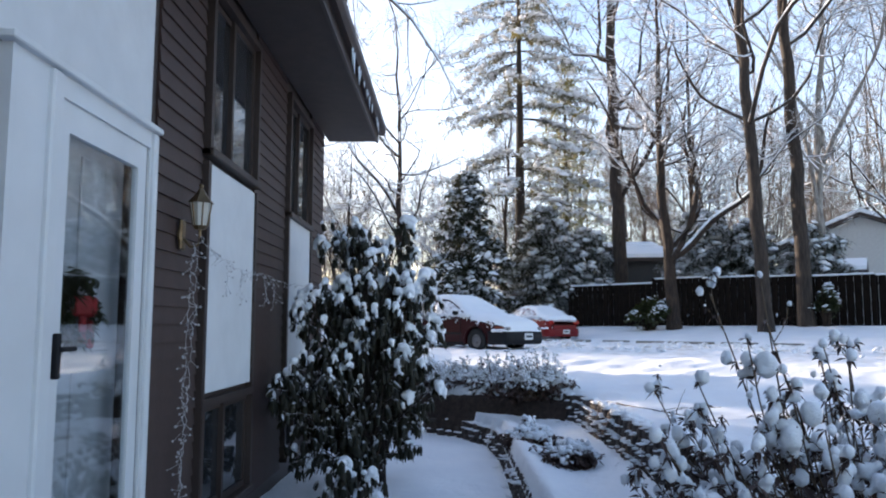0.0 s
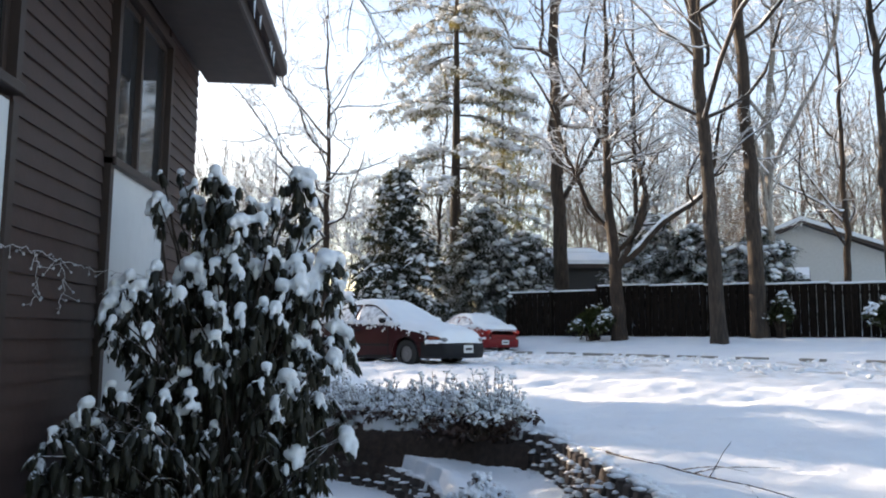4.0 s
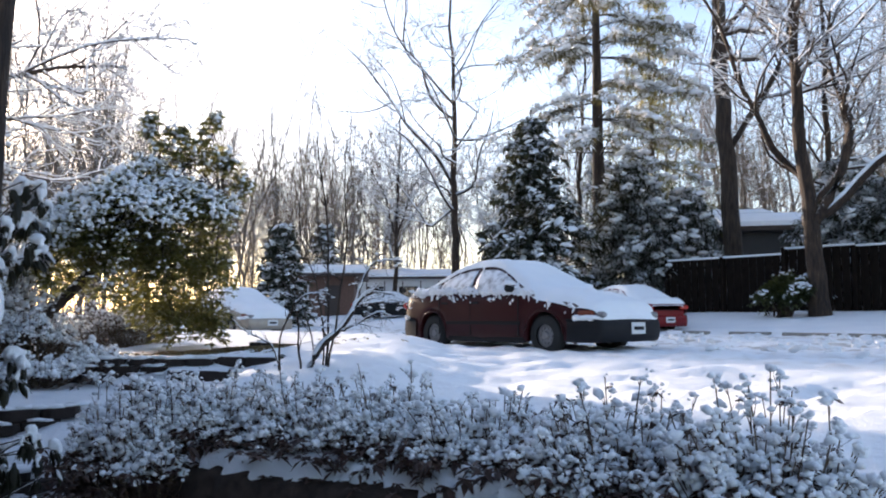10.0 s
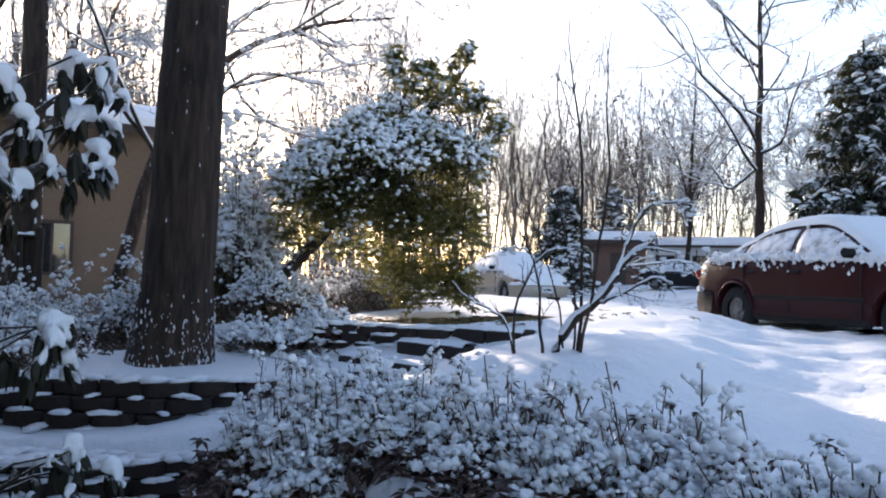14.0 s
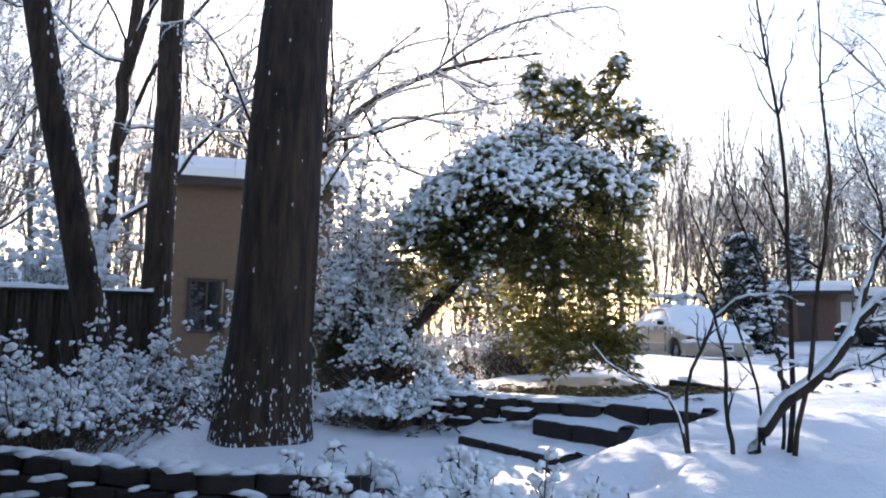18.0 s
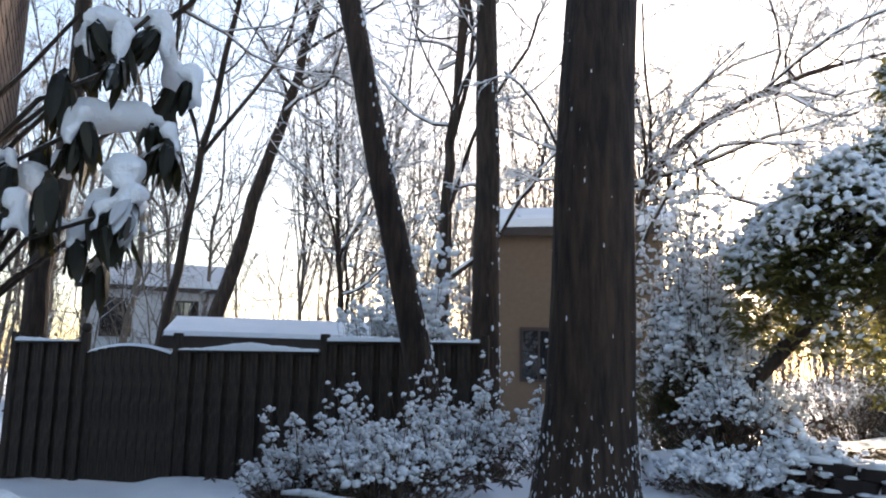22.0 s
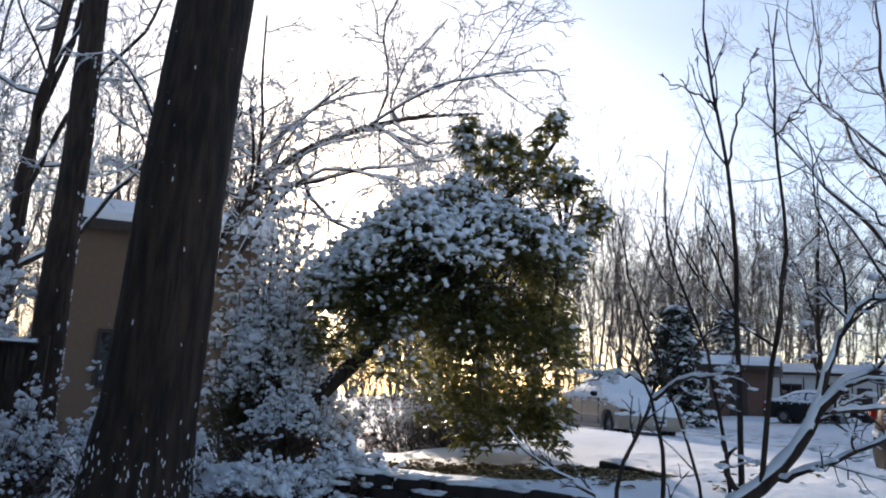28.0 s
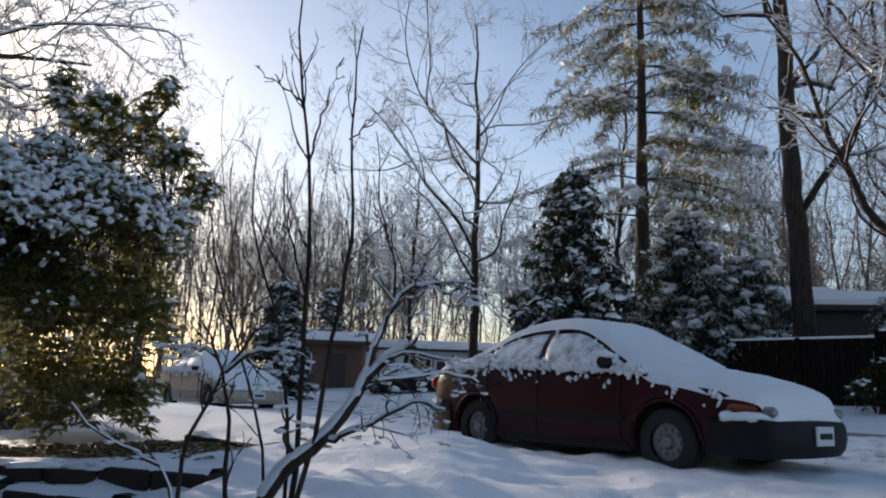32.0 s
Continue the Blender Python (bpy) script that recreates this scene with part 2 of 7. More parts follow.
def boxes(*specs, bevel=0.0, bm=None):
    """Boxes (cx, cy, cz, sx, sy, sz[, rz]) joined in one bmesh."""
    bm = bm or bmesh.new()
    for s in specs:
        m = pose(s[0], s[1], s[2], 0, 0, s[6] if len(s) > 6 else 0) @ Matrix.Diagonal((s[3], s[4], s[5], 1))
        r = bmesh.ops.create_cube(bm, size=1, matrix=m)
        if bevel:
            es = list({e for v in r["verts"] for e in v.link_edges})
            bmesh.ops.bevel(bm, geom=es, offset=min(bevel, 0.4 * min(s[3:6])), segments=1, affect="EDGES")
    return bm


def span(x0, x1, y0, y1, z0, z1, bevel=0.0, bm=None):
    return boxes(((x0 + x1) / 2, (y0 + y1) / 2, (z0 + z1) / 2, abs(x1 - x0), abs(y1 - y0), abs(z1 - z0)), bevel=bevel, bm=bm)


def cyl(bm, p0, p1, r0, r1=None, seg=10):
    p0, p1 = Vector(p0), Vector(p1)
    r1 = r0 if r1 is None else r1
    m = Matrix.Translation((p0 + p1) / 2) @ (p1 - p0).to_track_quat("Z", "Y").to_matrix().to_4x4()
    bmesh.ops.create_cone(bm, cap_ends=True, segments=seg, radius1=r0, radius2=r1, depth=(p1 - p0).length, matrix=m)
    return bm


def prism(bm, outline, axis, a, b):
    """Extrudes a 2D outline along an axis from a to b."""
    def at(p, w):
        q = [p[0], p[1]]
        q.insert(axis, w)
        return q
    lo = [bm.verts.new(at(p, a)) for p in outline]
    hi = [bm.verts.new(at(p, b)) for p in outline]
    n = len(outline)
    bm.faces.new(lo)
    bm.faces.new(hi[::-1])
    for i in range(n):
        bm.faces.new((lo[i], lo[(i + 1) % n], hi[(i + 1) % n], hi[i]))
    return bm


def blob(rng, size, squash=0.7, rough=0.25, sub=2):
    """An uneven lump: verts and triangle faces."""
    bm = bmesh.new()
    bmesh.ops.create_icosphere(bm, subdivisions=max(1, sub), radius=1)
    off = Vector(rng.uniform(-50, 50, 3))
    for v in bm.verts:
        k = 1 + rough * noise.noise(v.co * 1.6 + off) + 0.4 * rough * noise.noise(v.co * 4 + off)
        v.co = v.co * k * size
        v.co.z *= squash if v.co.z > 0 else squash * 0.55
    bm.verts.index_update()
    vs = np.array([v.co[:] for v in bm.verts])
    fs = np.array([[v.index for v in f.verts] for f in bm.faces])
    bm.free()
    return vs, fs


def clump(rng, size, k=3, flat=0.65):
    """Several lumps run together."""
    pairs = []
    for i in range(k):
        v, f = blob(rng, size * rng.uniform(0.6, 1.0), flat, 0.35, 1)
        pairs.append((v + rng.normal(0, size * 0.55, 3) * np.array([1, 1, 0.4]), f))
    return join(pairs)


def scatter(shape, places, scales, rng, turn=True, tilt=0.0):
    """Copies of one shape (verts, faces) joined into one array pair."""
    vs, fs = shape
    n = len(places)
    a = rng.uniform(0, 2 * math.pi, n) if turn else np.zeros(n)
    c, s = np.cos(a)[:, None], np.sin(a)[:, None]
    sc = np.asarray(scales)
    sc = sc[:, None] if sc.ndim == 1 else sc
    x, y, z = vs[None, :, 0] * sc[:, :1], vs[None, :, 1] * sc[:, :1], vs[None, :, 2] * sc[:, -1:]
    if tilt:
        tx, ty = rng.normal(0, tilt, (n, 1)), rng.normal(0, tilt, (n, 1))
        z = z + tx * x + ty * y
    out = np.stack([x * c - y * s, x * s + y * c, z], -1) + np.asarray(places)[:, None, :]
    idx = fs[None] + (np.arange(n) * len(vs))[:, None, None]
    return out.reshape(-1, 3), idx.reshape(-1, fs.shape[1])


def join(pairs):
    vs, fs, k = [], [], 0
    for v, f in pairs:
        vs.append(v)
        fs.append(np.asarray(f) + k)
        k += len(v)
    return np.concatenate(vs), np.concatenate(fs)


def tubes(groups):
    """Tubes along groups of (points (L, n, 3), radii (L, n), sides)."""
    pairs = []
    for p, r, sides in groups:
        if not len(p):
            continue
        t = np.gradient(p, axis=1)
        t /= np.linalg.norm(t, axis=2, keepdims=True) + 1e-9
        ref = np.where(np.abs(t[..., 2:]) > 0.9, np.array([1.0, 0, 0]), np.array([0, 0, 1.0]))
        u = np.cross(t, ref)
        u /= np.linalg.norm(u, axis=2, keepdims=True) + 1e-9
        v = np.cross(t, u)
        a = np.arange(sides) / sides * 2 * math.pi
        ring = p[:, :, None] + r[:, :, None, None] * (np.cos(a)[:, None] * u[:, :, None] + np.sin(a)[:, None] * v[:, :, None])
        L, n = p.shape[:2]
        i = np.arange(L * n * sides).reshape(L, n, sides)
        j = np.roll(i, -1, axis=2)
        f = np.stack([i[:, :-1], j[:, :-1], j[:, 1:], i[:, 1:]], -1).reshape(-1, 4)
        pairs.append((ring.reshape(-1, 3), f))
    return join(pairs)


def stem(rng, base, top, r0, r1, n, wob=0.03, bend=(0, 0, 0)):
    """One uneven tapering line from base to top."""
    base, top = np.array(base, float), np.array(top, float)
    s = np.linspace(0, 1, n)[:, None]
    L = np.linalg.norm(top - base)
    w = np.cumsum(rng.normal(0, wob * L / n ** 0.5, (n, 3)), 0) * np.minimum(1, 4 * s)
    w[:, 2] *= 0.3
    p = base + s * (top - base) + w + np.array(bend) * np.sin(s * math.pi)
    return p[None], (r0 + (r1 - r0) * s[:, 0] ** 0.8)[None]


def sprout(rng, P, R, k, s0, s1, angle, ratio, n, wob=0.12, up=0.3, rr=0.55, rmin=0.002, fall=0.6, drop=0.0):
    """k branches from each line of (P, R), at parts s0 to s1 of its length."""
    L, m = P.shape[:2]
    s = rng.uniform(s0, s1, (L, k))
    fi = s * (m - 1)
    i0 = np.minimum(fi.astype(int), m - 2)
    fr = (fi - i0)[..., None]
    rows = np.arange(L)[:, None]
    b = P[rows, i0] * (1 - fr) + P[rows, i0 + 1] * fr
    t = P[rows, i0 + 1] - P[rows, i0]
    t /= np.linalg.norm(t, axis=2, keepdims=True) + 1e-9
    rad = (R[rows, i0] * (1 - fr[..., 0]) + R[rows, i0 + 1] * fr[..., 0]) * rr
    q = rng.normal(0, 1, (L, k, 3))
    q -= (q * t).sum(-1, keepdims=True) * t
    q /= np.linalg.norm(q, axis=2, keepdims=True) + 1e-9
    an = np.radians(rng.normal(angle, angle * 0.25, (L, k, 1)))
    d = t * np.cos(an) + q * np.sin(an)
    d[..., 2] += up
    d /= np.linalg.norm(d, axis=2, keepdims=True)
    plen = np.linalg.norm(np.diff(P, axis=1), axis=2).sum(1)[:, None]
    ln = plen * ratio * (1 - fall * (s - s0) / max(1e-6, s1 - s0)) * rng.uniform(0.6, 1.25, (L, k))
    g = np.linspace(0, 1, n)[None, :, None]
    d, b, ln, rad = d.reshape(-1, 1, 3), b.reshape(-1, 1, 3), ln.reshape(-1, 1, 1), np.maximum(rmin, rad.reshape(-1, 1))
    w = np.cumsum(rng.normal(0, wob / n ** 0.5, (len(d), n, 3)), 1) * ln
    w[:, 0] = 0
    if n >= 6:
        for _ in range(2):
            w[:, 1:-1] = 0.25 * w[:, :-2] + 0.5 * w[:, 1:-1] + 0.25 * w[:, 2:]
    out = b + d * g * ln + w
    out[..., 2] += (-drop * g * g * ln)[..., 0]
    return out, rad * (1 - 0.75 * g[..., 0]) + 0.0008


def snow_lines(P, R, lift=0.7, wide=0.85, extra=0.004, slope=0.75):
    """Ridges of snow along the branches that are not steep."""
    d = P[:, -1] - P[:, 0]
    d = np.abs(d[:, 2]) / (np.linalg.norm(d, axis=1) + 1e-9)
    ok = d < slope
    q = P[ok].copy()
    q[..., 2] += R[ok] * lift + extra
    return q, R[ok] * wide + extra


def smooth01(a, b, v):
    s = np.clip((v - a) / (b - a), 0, 1)
    return s * s * (3 - 2 * s)

# ---------------------------------------------------------------- the ground
WALK = np.array([(-2.2, -25), (0.72, -25), (0.72, 9.6), (0.62, 10.8), (0.2, 11.75), (-0.4, 12.35), (-1.5, 12.75), (-2.4, 13.25),
                 (-2.9, 14.7), (-3.8, 14.75), (-4.35, 14.25), (-5.0, 13.95), (-5.8, 13.75), (-6.4, 13.3), (-6.6, 11.6), (-6.0, 10.2), (-2.2, 9.6)])
BED = np.array([(0.72, -25), (1.75, -25), (1.75, 10.8), (1.05, 11.5), (0.3, 11.75), (0.62, 10.8), (0.72, 9.6)])


def outside(poly, x, y):
    """The distance outside a polygon (negative inside)."""
    d = np.full(x.shape, 1e9)
    inside = np.zeros(x.shape, bool)
    for (x0, y0), (x1, y1) in zip(poly, np.roll(poly, -1, 0)):
        ex, ey = x1 - x0, y1 - y0
        s = np.clip(((x - x0) * ex + (y - y0) * ey) / (ex * ex + ey * ey), 0, 1)
        d = np.minimum(d, np.hypot(x - x0 - s * ex, y - y0 - s * ey))
        if ey:
            inside ^= ((y0 > y) != (y1 > y)) & (x < ex * (y - y0) / ey + x0)
    return np.where(inside, -d, d)


def beyond(x, y):
    """Metres past the near row of parked cars, across the street."""
    return (x - 0.3) * 0.75 + (y - 20.6) * 0.66


def outer(x, y):
    """The level of lawn, street and what lies past it."""
    s = beyond(x, y)
    z = 0.55 + 0.42 * smooth01(-7.0, -0.5, s) + 0.33 * smooth01(0.2, -1.6, x) * smooth01(13.2, 15.2, y) * smooth01(0, -3, s) - 0.24 * smooth01(-2.3, -2.9, x) * smooth01(17.0, 16.3, y) * smooth01(13.5, 14.5, y)
    z = z + 0.62 * smooth01(9.0, 17, s) + 1.4 * smooth01(20, 60, s) + 2.5 * smooth01(60, 160, s)
    west = smooth01(-6.0, -9.5, x) * smooth01(30, 20, y)
    z = z * (1 - west) + 0.1 * west
    side = smooth01(-5.9, -6.6, x) * smooth01(13.5, 12.6, y)
    return z * (1 - side) - 0.12 * side


def height(x, y):
    x, y = np.asarray(x, float), np.asarray(y, float)
    dw, db = outside(WALK, x, y), outside(BED, x, y)
    lo = -0.12 + 0.95 * smooth01(13.6, 17.0, y) * smooth01(-0.5, -2.0, x)
    tier = smooth01(0.0, -0.1, x + 2.95 + 0.0 * y) * smooth01(12.75, 12.85, y - 0.0) * smooth01(-0.62, -0.5, dw) * smooth01(-8, -7, x)
    lo = lo + 0.42 * tier * (dw < 0) * smooth01(15.2, 14.9, y)
    z = outer(x, y)
    z = lo + (z - lo) * smooth01(0.0, 0.14, np.minimum(dw, np.where(db < 0, 9, dw)))
    z = np.where(db < 0, 0.16 + 0.1 * smooth01(-0.5, 0.0, db), np.where((dw > 0) & (db < 0.14), np.minimum(z, 0.2 + (outer(x, y) - 0.2) * smooth01(0, 0.14, db)), z))
    return z


STEPS = ((-4.1, 16.26, -3.02, 15.88, 0.63), (-3.7, 16.64, -2.92, 16.46, 0.76), (-3.25, 16.89, -2.45, 16.71, 0.90), (-3.3, 18.34, -2.38, 17.55, 1.02))
TERRACES = STEPS + ((-4.85, 16.66, -3.45, 16.82, 0.87),)


def terraced(x, y, z):
    """The ground with level treads behind the step edges."""
    for x0, y0, x1, y1, zc in TERRACES:
        L = math.hypot(x1 - x0, y1 - y0)
        ux, uy = (x1 - x0) / L, (y1 - y0) / L
        a, p = (x - x0) * ux + (y - y0) * uy, -(x - x0) * uy + (y - y0) * ux
        k = smooth01(-0.05, 0.07, p) * smooth01(1.1, 0.45, p) * smooth01(-0.22, -0.02, a) * smooth01(L + 0.22, L + 0.02, a)
        z = z + k * np.maximum(0, zc + 0.095 - z)
    return z


def ground(x, y):
    return float(height(np.array([x]), np.array([y]))[0])


gx = np.concatenate([np.linspace(-300, -60, 25)[:-1], np.linspace(-60, -14, 60)[:-1], np.linspace(-14, 14, 250)[:-1], np.linspace(14, 60, 70)[:-1], np.linspace(60, 300, 25)])
gy = np.concatenate([np.linspace(-60, -2, 40)[:-1], np.linspace(-2, 26, 250)[:-1], np.linspace(26, 70, 110)[:-1], np.linspace(70, 400, 40)])
X, Y = np.meshgrid(gx, gy, indexing="ij")
Z = terraced(X, Y, height(X, Y))
rg = np.random.default_rng(5)


def ripple(x, y, f, seed):
    r = np.random.default_rng(seed)
    out = np.zeros_like(x)
    for _ in range(7):
        a, ph, k = r.uniform(0, 6.28), r.uniform(0, 6.28), f * r.uniform(0.6, 1.7)
        out += np.sin((x * math.cos(a) + y * math.sin(a)) * k + ph)
    return out / 7


sb = beyond(X, Y)
on_street = smooth01(-1.6, -0.9, sb) * smooth01(9.5, 8.6, sb)
Z = Z + 0.035 * ripple(X, Y, 2.2, 1) + 0.018 * ripple(X, Y, 7, 2) * smooth01(60, 20, np.hypot(X, Y - 12))
Z = Z + smooth01(30, 14, np.hypot(X, Y - 12)) * smooth01(0.9, 1.9, X + 5 * (Y > 12)) * (0.030 * ripple(X, Y, 11, 6) + 0.035 * ripple(X, Y, 5, 9) + 0.07 * ripple(X, Y, 4, 7) * ripple(X, Y, 17, 8))
along = (X - 0.3) * 0.66 - (Y - 20.6) * 0.75
ruts = sum(np.exp(-((sb - c + 0.08 * np.sin(along * 0.3 + c)) / 0.33) ** 2) for c in (2.6, 4.2, 6.0, 7.5))
Z = Z - on_street * (0.06 * ruts - 0.03 * ripple(X, Y, 9, 3))
Z = Z + 0.12 * np.exp(-((sb - 9.3) / 0.35) ** 2) * (0.6 + 0.6 * ripple(X, Y, 5, 4))
ii = np.arange(X.size).reshape(X.shape)
quads = np.stack([ii[:-1, :-1], ii[1:, :-1], ii[1:, 1:], ii[:-1, 1:]], -1).reshape(-1, 4)
street_cell = (on_street[:-1, :-1] > 0.6).ravel()
terrain = part_np("ground", np.stack([X, Y, Z], -1).reshape(-1, 3), quads, SNOW, None, smooth=True)
terrain.data.materials.append(SNOW_ROAD)
terrain.data.materials.append(SLUSH)
slushy = ((ruts * (0.8 + 0.7 * ripple(X, Y, 3, 11)))[:-1, :-1] > 0.36).ravel() & street_cell
terrain.data.polygons.foreach_set("material_index", street_cell.astype(np.int32) + slushy)
tagged(terrain, "snow-covered lawn, walkway, street and woodland floor", "ground", kind="structure")

# ---------------------------------------------------------------- the house
FX, END = -1.77, 10.75
EAVE_X, EAVE_Z, RAKE_Y = -1.08, 4.22, 11.1


def wall_house():
    """Front wall, end wall, back and roof, with openings through the front wall."""
    holes = [(3.42, 4.44, 0.42, 2.52), (5.55, 6.86, 2.80, 4.02), (8.34, 9.62, 2.75, 4.02), (5.55, 6.86, 0.14, 0.92), (8.34, 9.62, 0.14, 0.92)]
    bm = bmesh.new()
    ys = sorted({-12.0, END, *[h[0] for h in holes], *[h[1] for h in holes]})
    zs = sorted({-0.3, 4.6, *[h[2] for h in holes], *[h[3] for h in holes]})
    for y0, y1 in zip(ys, ys[1:]):
        for z0, z1 in zip(zs, zs[1:]):
            if not any(a <= y0 and y1 <= b and c <= z0 and z1 <= d for a, b, c, d in holes):
                span(FX - 0.2, FX - 0.03, y0, y1, z0, z1, bm=bm)
    front = part("wall_front", bm, TRIM_BROWN)
    tagged(front, "front wall of the brown split-level house", "wall", kind="structure")
    end = part("wall_end", span(-9.6, FX - 0.2, END - 0.2, END - 0.03, -0.3, 4.6), TRIM_BROWN)
    tagged(end, "end wall of the brown house", "wall", kind="structure")
    back = part("wall_back", span(-9.8, -9.6, -12, END, -0.3, 4.6, bm=span(-9.8, FX, -12.2, -12, -0.3, 4.6)), TRIM_BROWN)
    tagged(back, "plain back walls of the brown house", "wall", kind="structure")
    ceil = part("ceiling", span(-9.6, FX - 0.2, -12, END - 0.2, 4.4, 4.5), WHITE)
    tagged(ceil, "plain inner ceiling of the house", "ceiling", kind="structure")
    floor = part("floor", span(-9.6, FX - 0.2, -12, END - 0.2, 0.3, 0.4), BROWN_WALL)
    tagged(floor, "plain inner floor of the house", "floor", kind="structure")
    return front, end, holes


FRONT, ENDWALL, HOLES = wall_house()


def lap_boards():
    """Each lap board of the front and of the end wall is a piece of its own."""
    step, k = 0.115, 0
    shared = {}

    def board(length):
        key = round(length, 2)
        if key not in shared:
            bm = prism(bmesh.new(), [(0, 0), (0.024, 0), (0.008, step + 0.012), (0, step + 0.012)], 1, -length / 2, length / 2)
            me = bpy.data.meshes.new("board")
            bmesh.ops.recalc_face_normals(bm, faces=bm.faces)
            bm.to_mesh(me)
            bm.free()
            me.materials.append(SIDING)
            shared[key] = me
        return shared[key]
    spans = [(4.60, 5.46), (6.95, 8.25), (9.71, END), (-12.0, 3.2)]
    for y0, y1 in spans:
        z = 0.02 if y1 > 3.3 else 2.95
        while z < 4.5:
            ob = new("board", board(y1 - y0))
            ob.parent = FRONT
            ob.matrix_basis = pose(FX - 0.03, (y0 + y1) / 2, z)
            z += step
    z = 0.02
    while z < 4.5:
        ob = new("board", board(7.8))
        ob.parent = ENDWALL
        ob.matrix_basis = pose(FX - 3.93, END - 0.03, z, 0, 0, 90)
        z += step


lap_boards()


def roof():
    ridge_x, ridge_z = -5.7, 6.4
    t = 0.18
    slope = (ridge_z - EAVE_Z - 0.1) / (ridge_x - EAVE_X)
    bm = prism(bmesh.new(), [(EAVE_X, EAVE_Z + 0.02), (EAVE_X, EAVE_Z + 0.2), (ridge_x, ridge_z + 0.2), (2 * ridge_x - EAVE_X, EAVE_Z + 0.2), (2 * ridge_x - EAVE_X, EAVE_Z + 0.02), (ridge_x, ridge_z)], 1, -12.4, RAKE_Y)
    r = part("roof", bm, SOFFIT)
    tagged(r, "dark brown gable roof with overhanging eave", "roof", kind="structure")
    part("soffit", span(EAVE_X, FX + 0.0, -12.4, RAKE_Y - 0.02, EAVE_Z - 0.02, EAVE_Z + 0.01), SOFFIT, r)
    part("fascia", span(EAVE_X, EAVE_X + 0.03, -12.4, RAKE_Y, EAVE_Z - 0.04, EAVE_Z + 0.22), TRIM_BROWN, r)
    part("gable", prism(bmesh.new(), [(FX, 4.58), (ridge_x, ridge_z), (-9.6, 4.58)], 1, END - 0.2, END - 0.02), SIDING, r)
    part("gutter", prism(bmesh.new(), [(EAVE_X + 0.03, EAVE_Z + 0.21), (EAVE_X + 0.03, EAVE_Z + 0.09), (EAVE_X + 0.10, EAVE_Z + 0.07), (EAVE_X + 0.14, EAVE_Z + 0.12), (EAVE_X + 0.14, EAVE_Z + 0.21)], 1, -12.4, RAKE_Y), TRIM_BROWN, r)
    part("roof_snow", prism(bmesh.new(), [(EAVE_X - 0.05, EAVE_Z + 0.22), (EAVE_X, EAVE_Z + 0.32), (ridge_x, ridge_z + 0.36), (ridge_x, ridge_z + 0.22)], 1, -12.4, RAKE_Y - 0.05), SNOW, r)
    return r


ROOF = roof()


def window(name, y0, y1, z0, z1, split=0.5):
    """A sliding window in the front wall."""
    w = empty(name, pose(FX, (y0 + y1) / 2, z0), "dark-framed sliding window with reflecting glass", "window", "front windows", "structure")
    a, h = (y1 - y0) / 2, z1 - z0
    part("window_frame", span(-0.1, 0.035, -a - 0.06, -a, -0.05, h + 0.06, bm=span(-0.1, 0.035, a, a + 0.06, -0.05, h + 0.06, bm=span(-0.1, 0.035, -a, a, h, h + 0.06))), TRIM_BROWN, w)
    part("window_sill", span(-0.1, 0.06, -a - 0.06, a + 0.06, -0.06, 0.0, 0.006), TRIM_BROWN, w)
    m = -a + 2 * a * split
    for s, (p, q, d) in enumerate(((-a, m + 0.03, -0.06), (m - 0.03, a, -0.035))):
        sash = part("sash", span(d - 0.02, d + 0.02, p, p + 0.05, 0, h, bm=span(d - 0.02, d + 0.02, q - 0.05, q, 0, h, bm=span(d - 0.02, d + 0.02, p + 0.05, q - 0.05, 0, 0.05, bm=span(d - 0.02, d + 0.02, p + 0.05, q - 0.05, h - 0.05, h)))), TRIM_BROWN, w)
        part("pane", span(d - 0.004, d + 0.004, p + 0.05, q - 0.05, 0.05, h - 0.05), GLASS, sash)
    return w


for i, (y0, y1, z0, z1) in enumerate(HOLES[1:]):
    window(f"window_{i + 1}", y0, y1, z0, z1)
for y0, y1, z0 in ((5.55, 6.86, 1.02), (8.34, 9.62, 1.02)):
    p = empty("wall_panel", pose(FX, (y0 + y1) / 2, z0), "white panel between dark trim under a window", "panel", "panels under the windows", "structure")
    a = (y1 - y0) / 2
    part("sheet", span(-0.03, 0.012, -a, a, 0, 2.70 - z0, 0.004), PANEL, p)
    part("side_trim", span(-0.03, 0.03, -a - 0.07, -a - 0.005, -0.9, 2.70 - z0), TRIM_BROWN, p)
    part("side_trim", span(-0.03, 0.03, a + 0.005, a + 0.07, -0.9, 2.70 - z0), TRIM_BROWN, p)

# brick chimney on the end wall
BRICK_MATS = []
MORTAR = plain("mortar", (0.30, 0.27, 0.235), 0.9, var=0.12, scale=20)
CH_X0, CH_X1, CH_Y = -7.4, -4.73, 11.5


def chimney():
    c = empty("chimney", pose(0, 0, 0), "dark red-brown brick chimney against the house end wall", "chimney")
    part("core", span(CH_X0 + 0.012, CH_X1 - 0.012, END - 0.02, CH_Y - 0.012, -0.3, 7.2), MORTAR, c, "pale grey mortar core")
    return c


CHIMNEY = chimney()

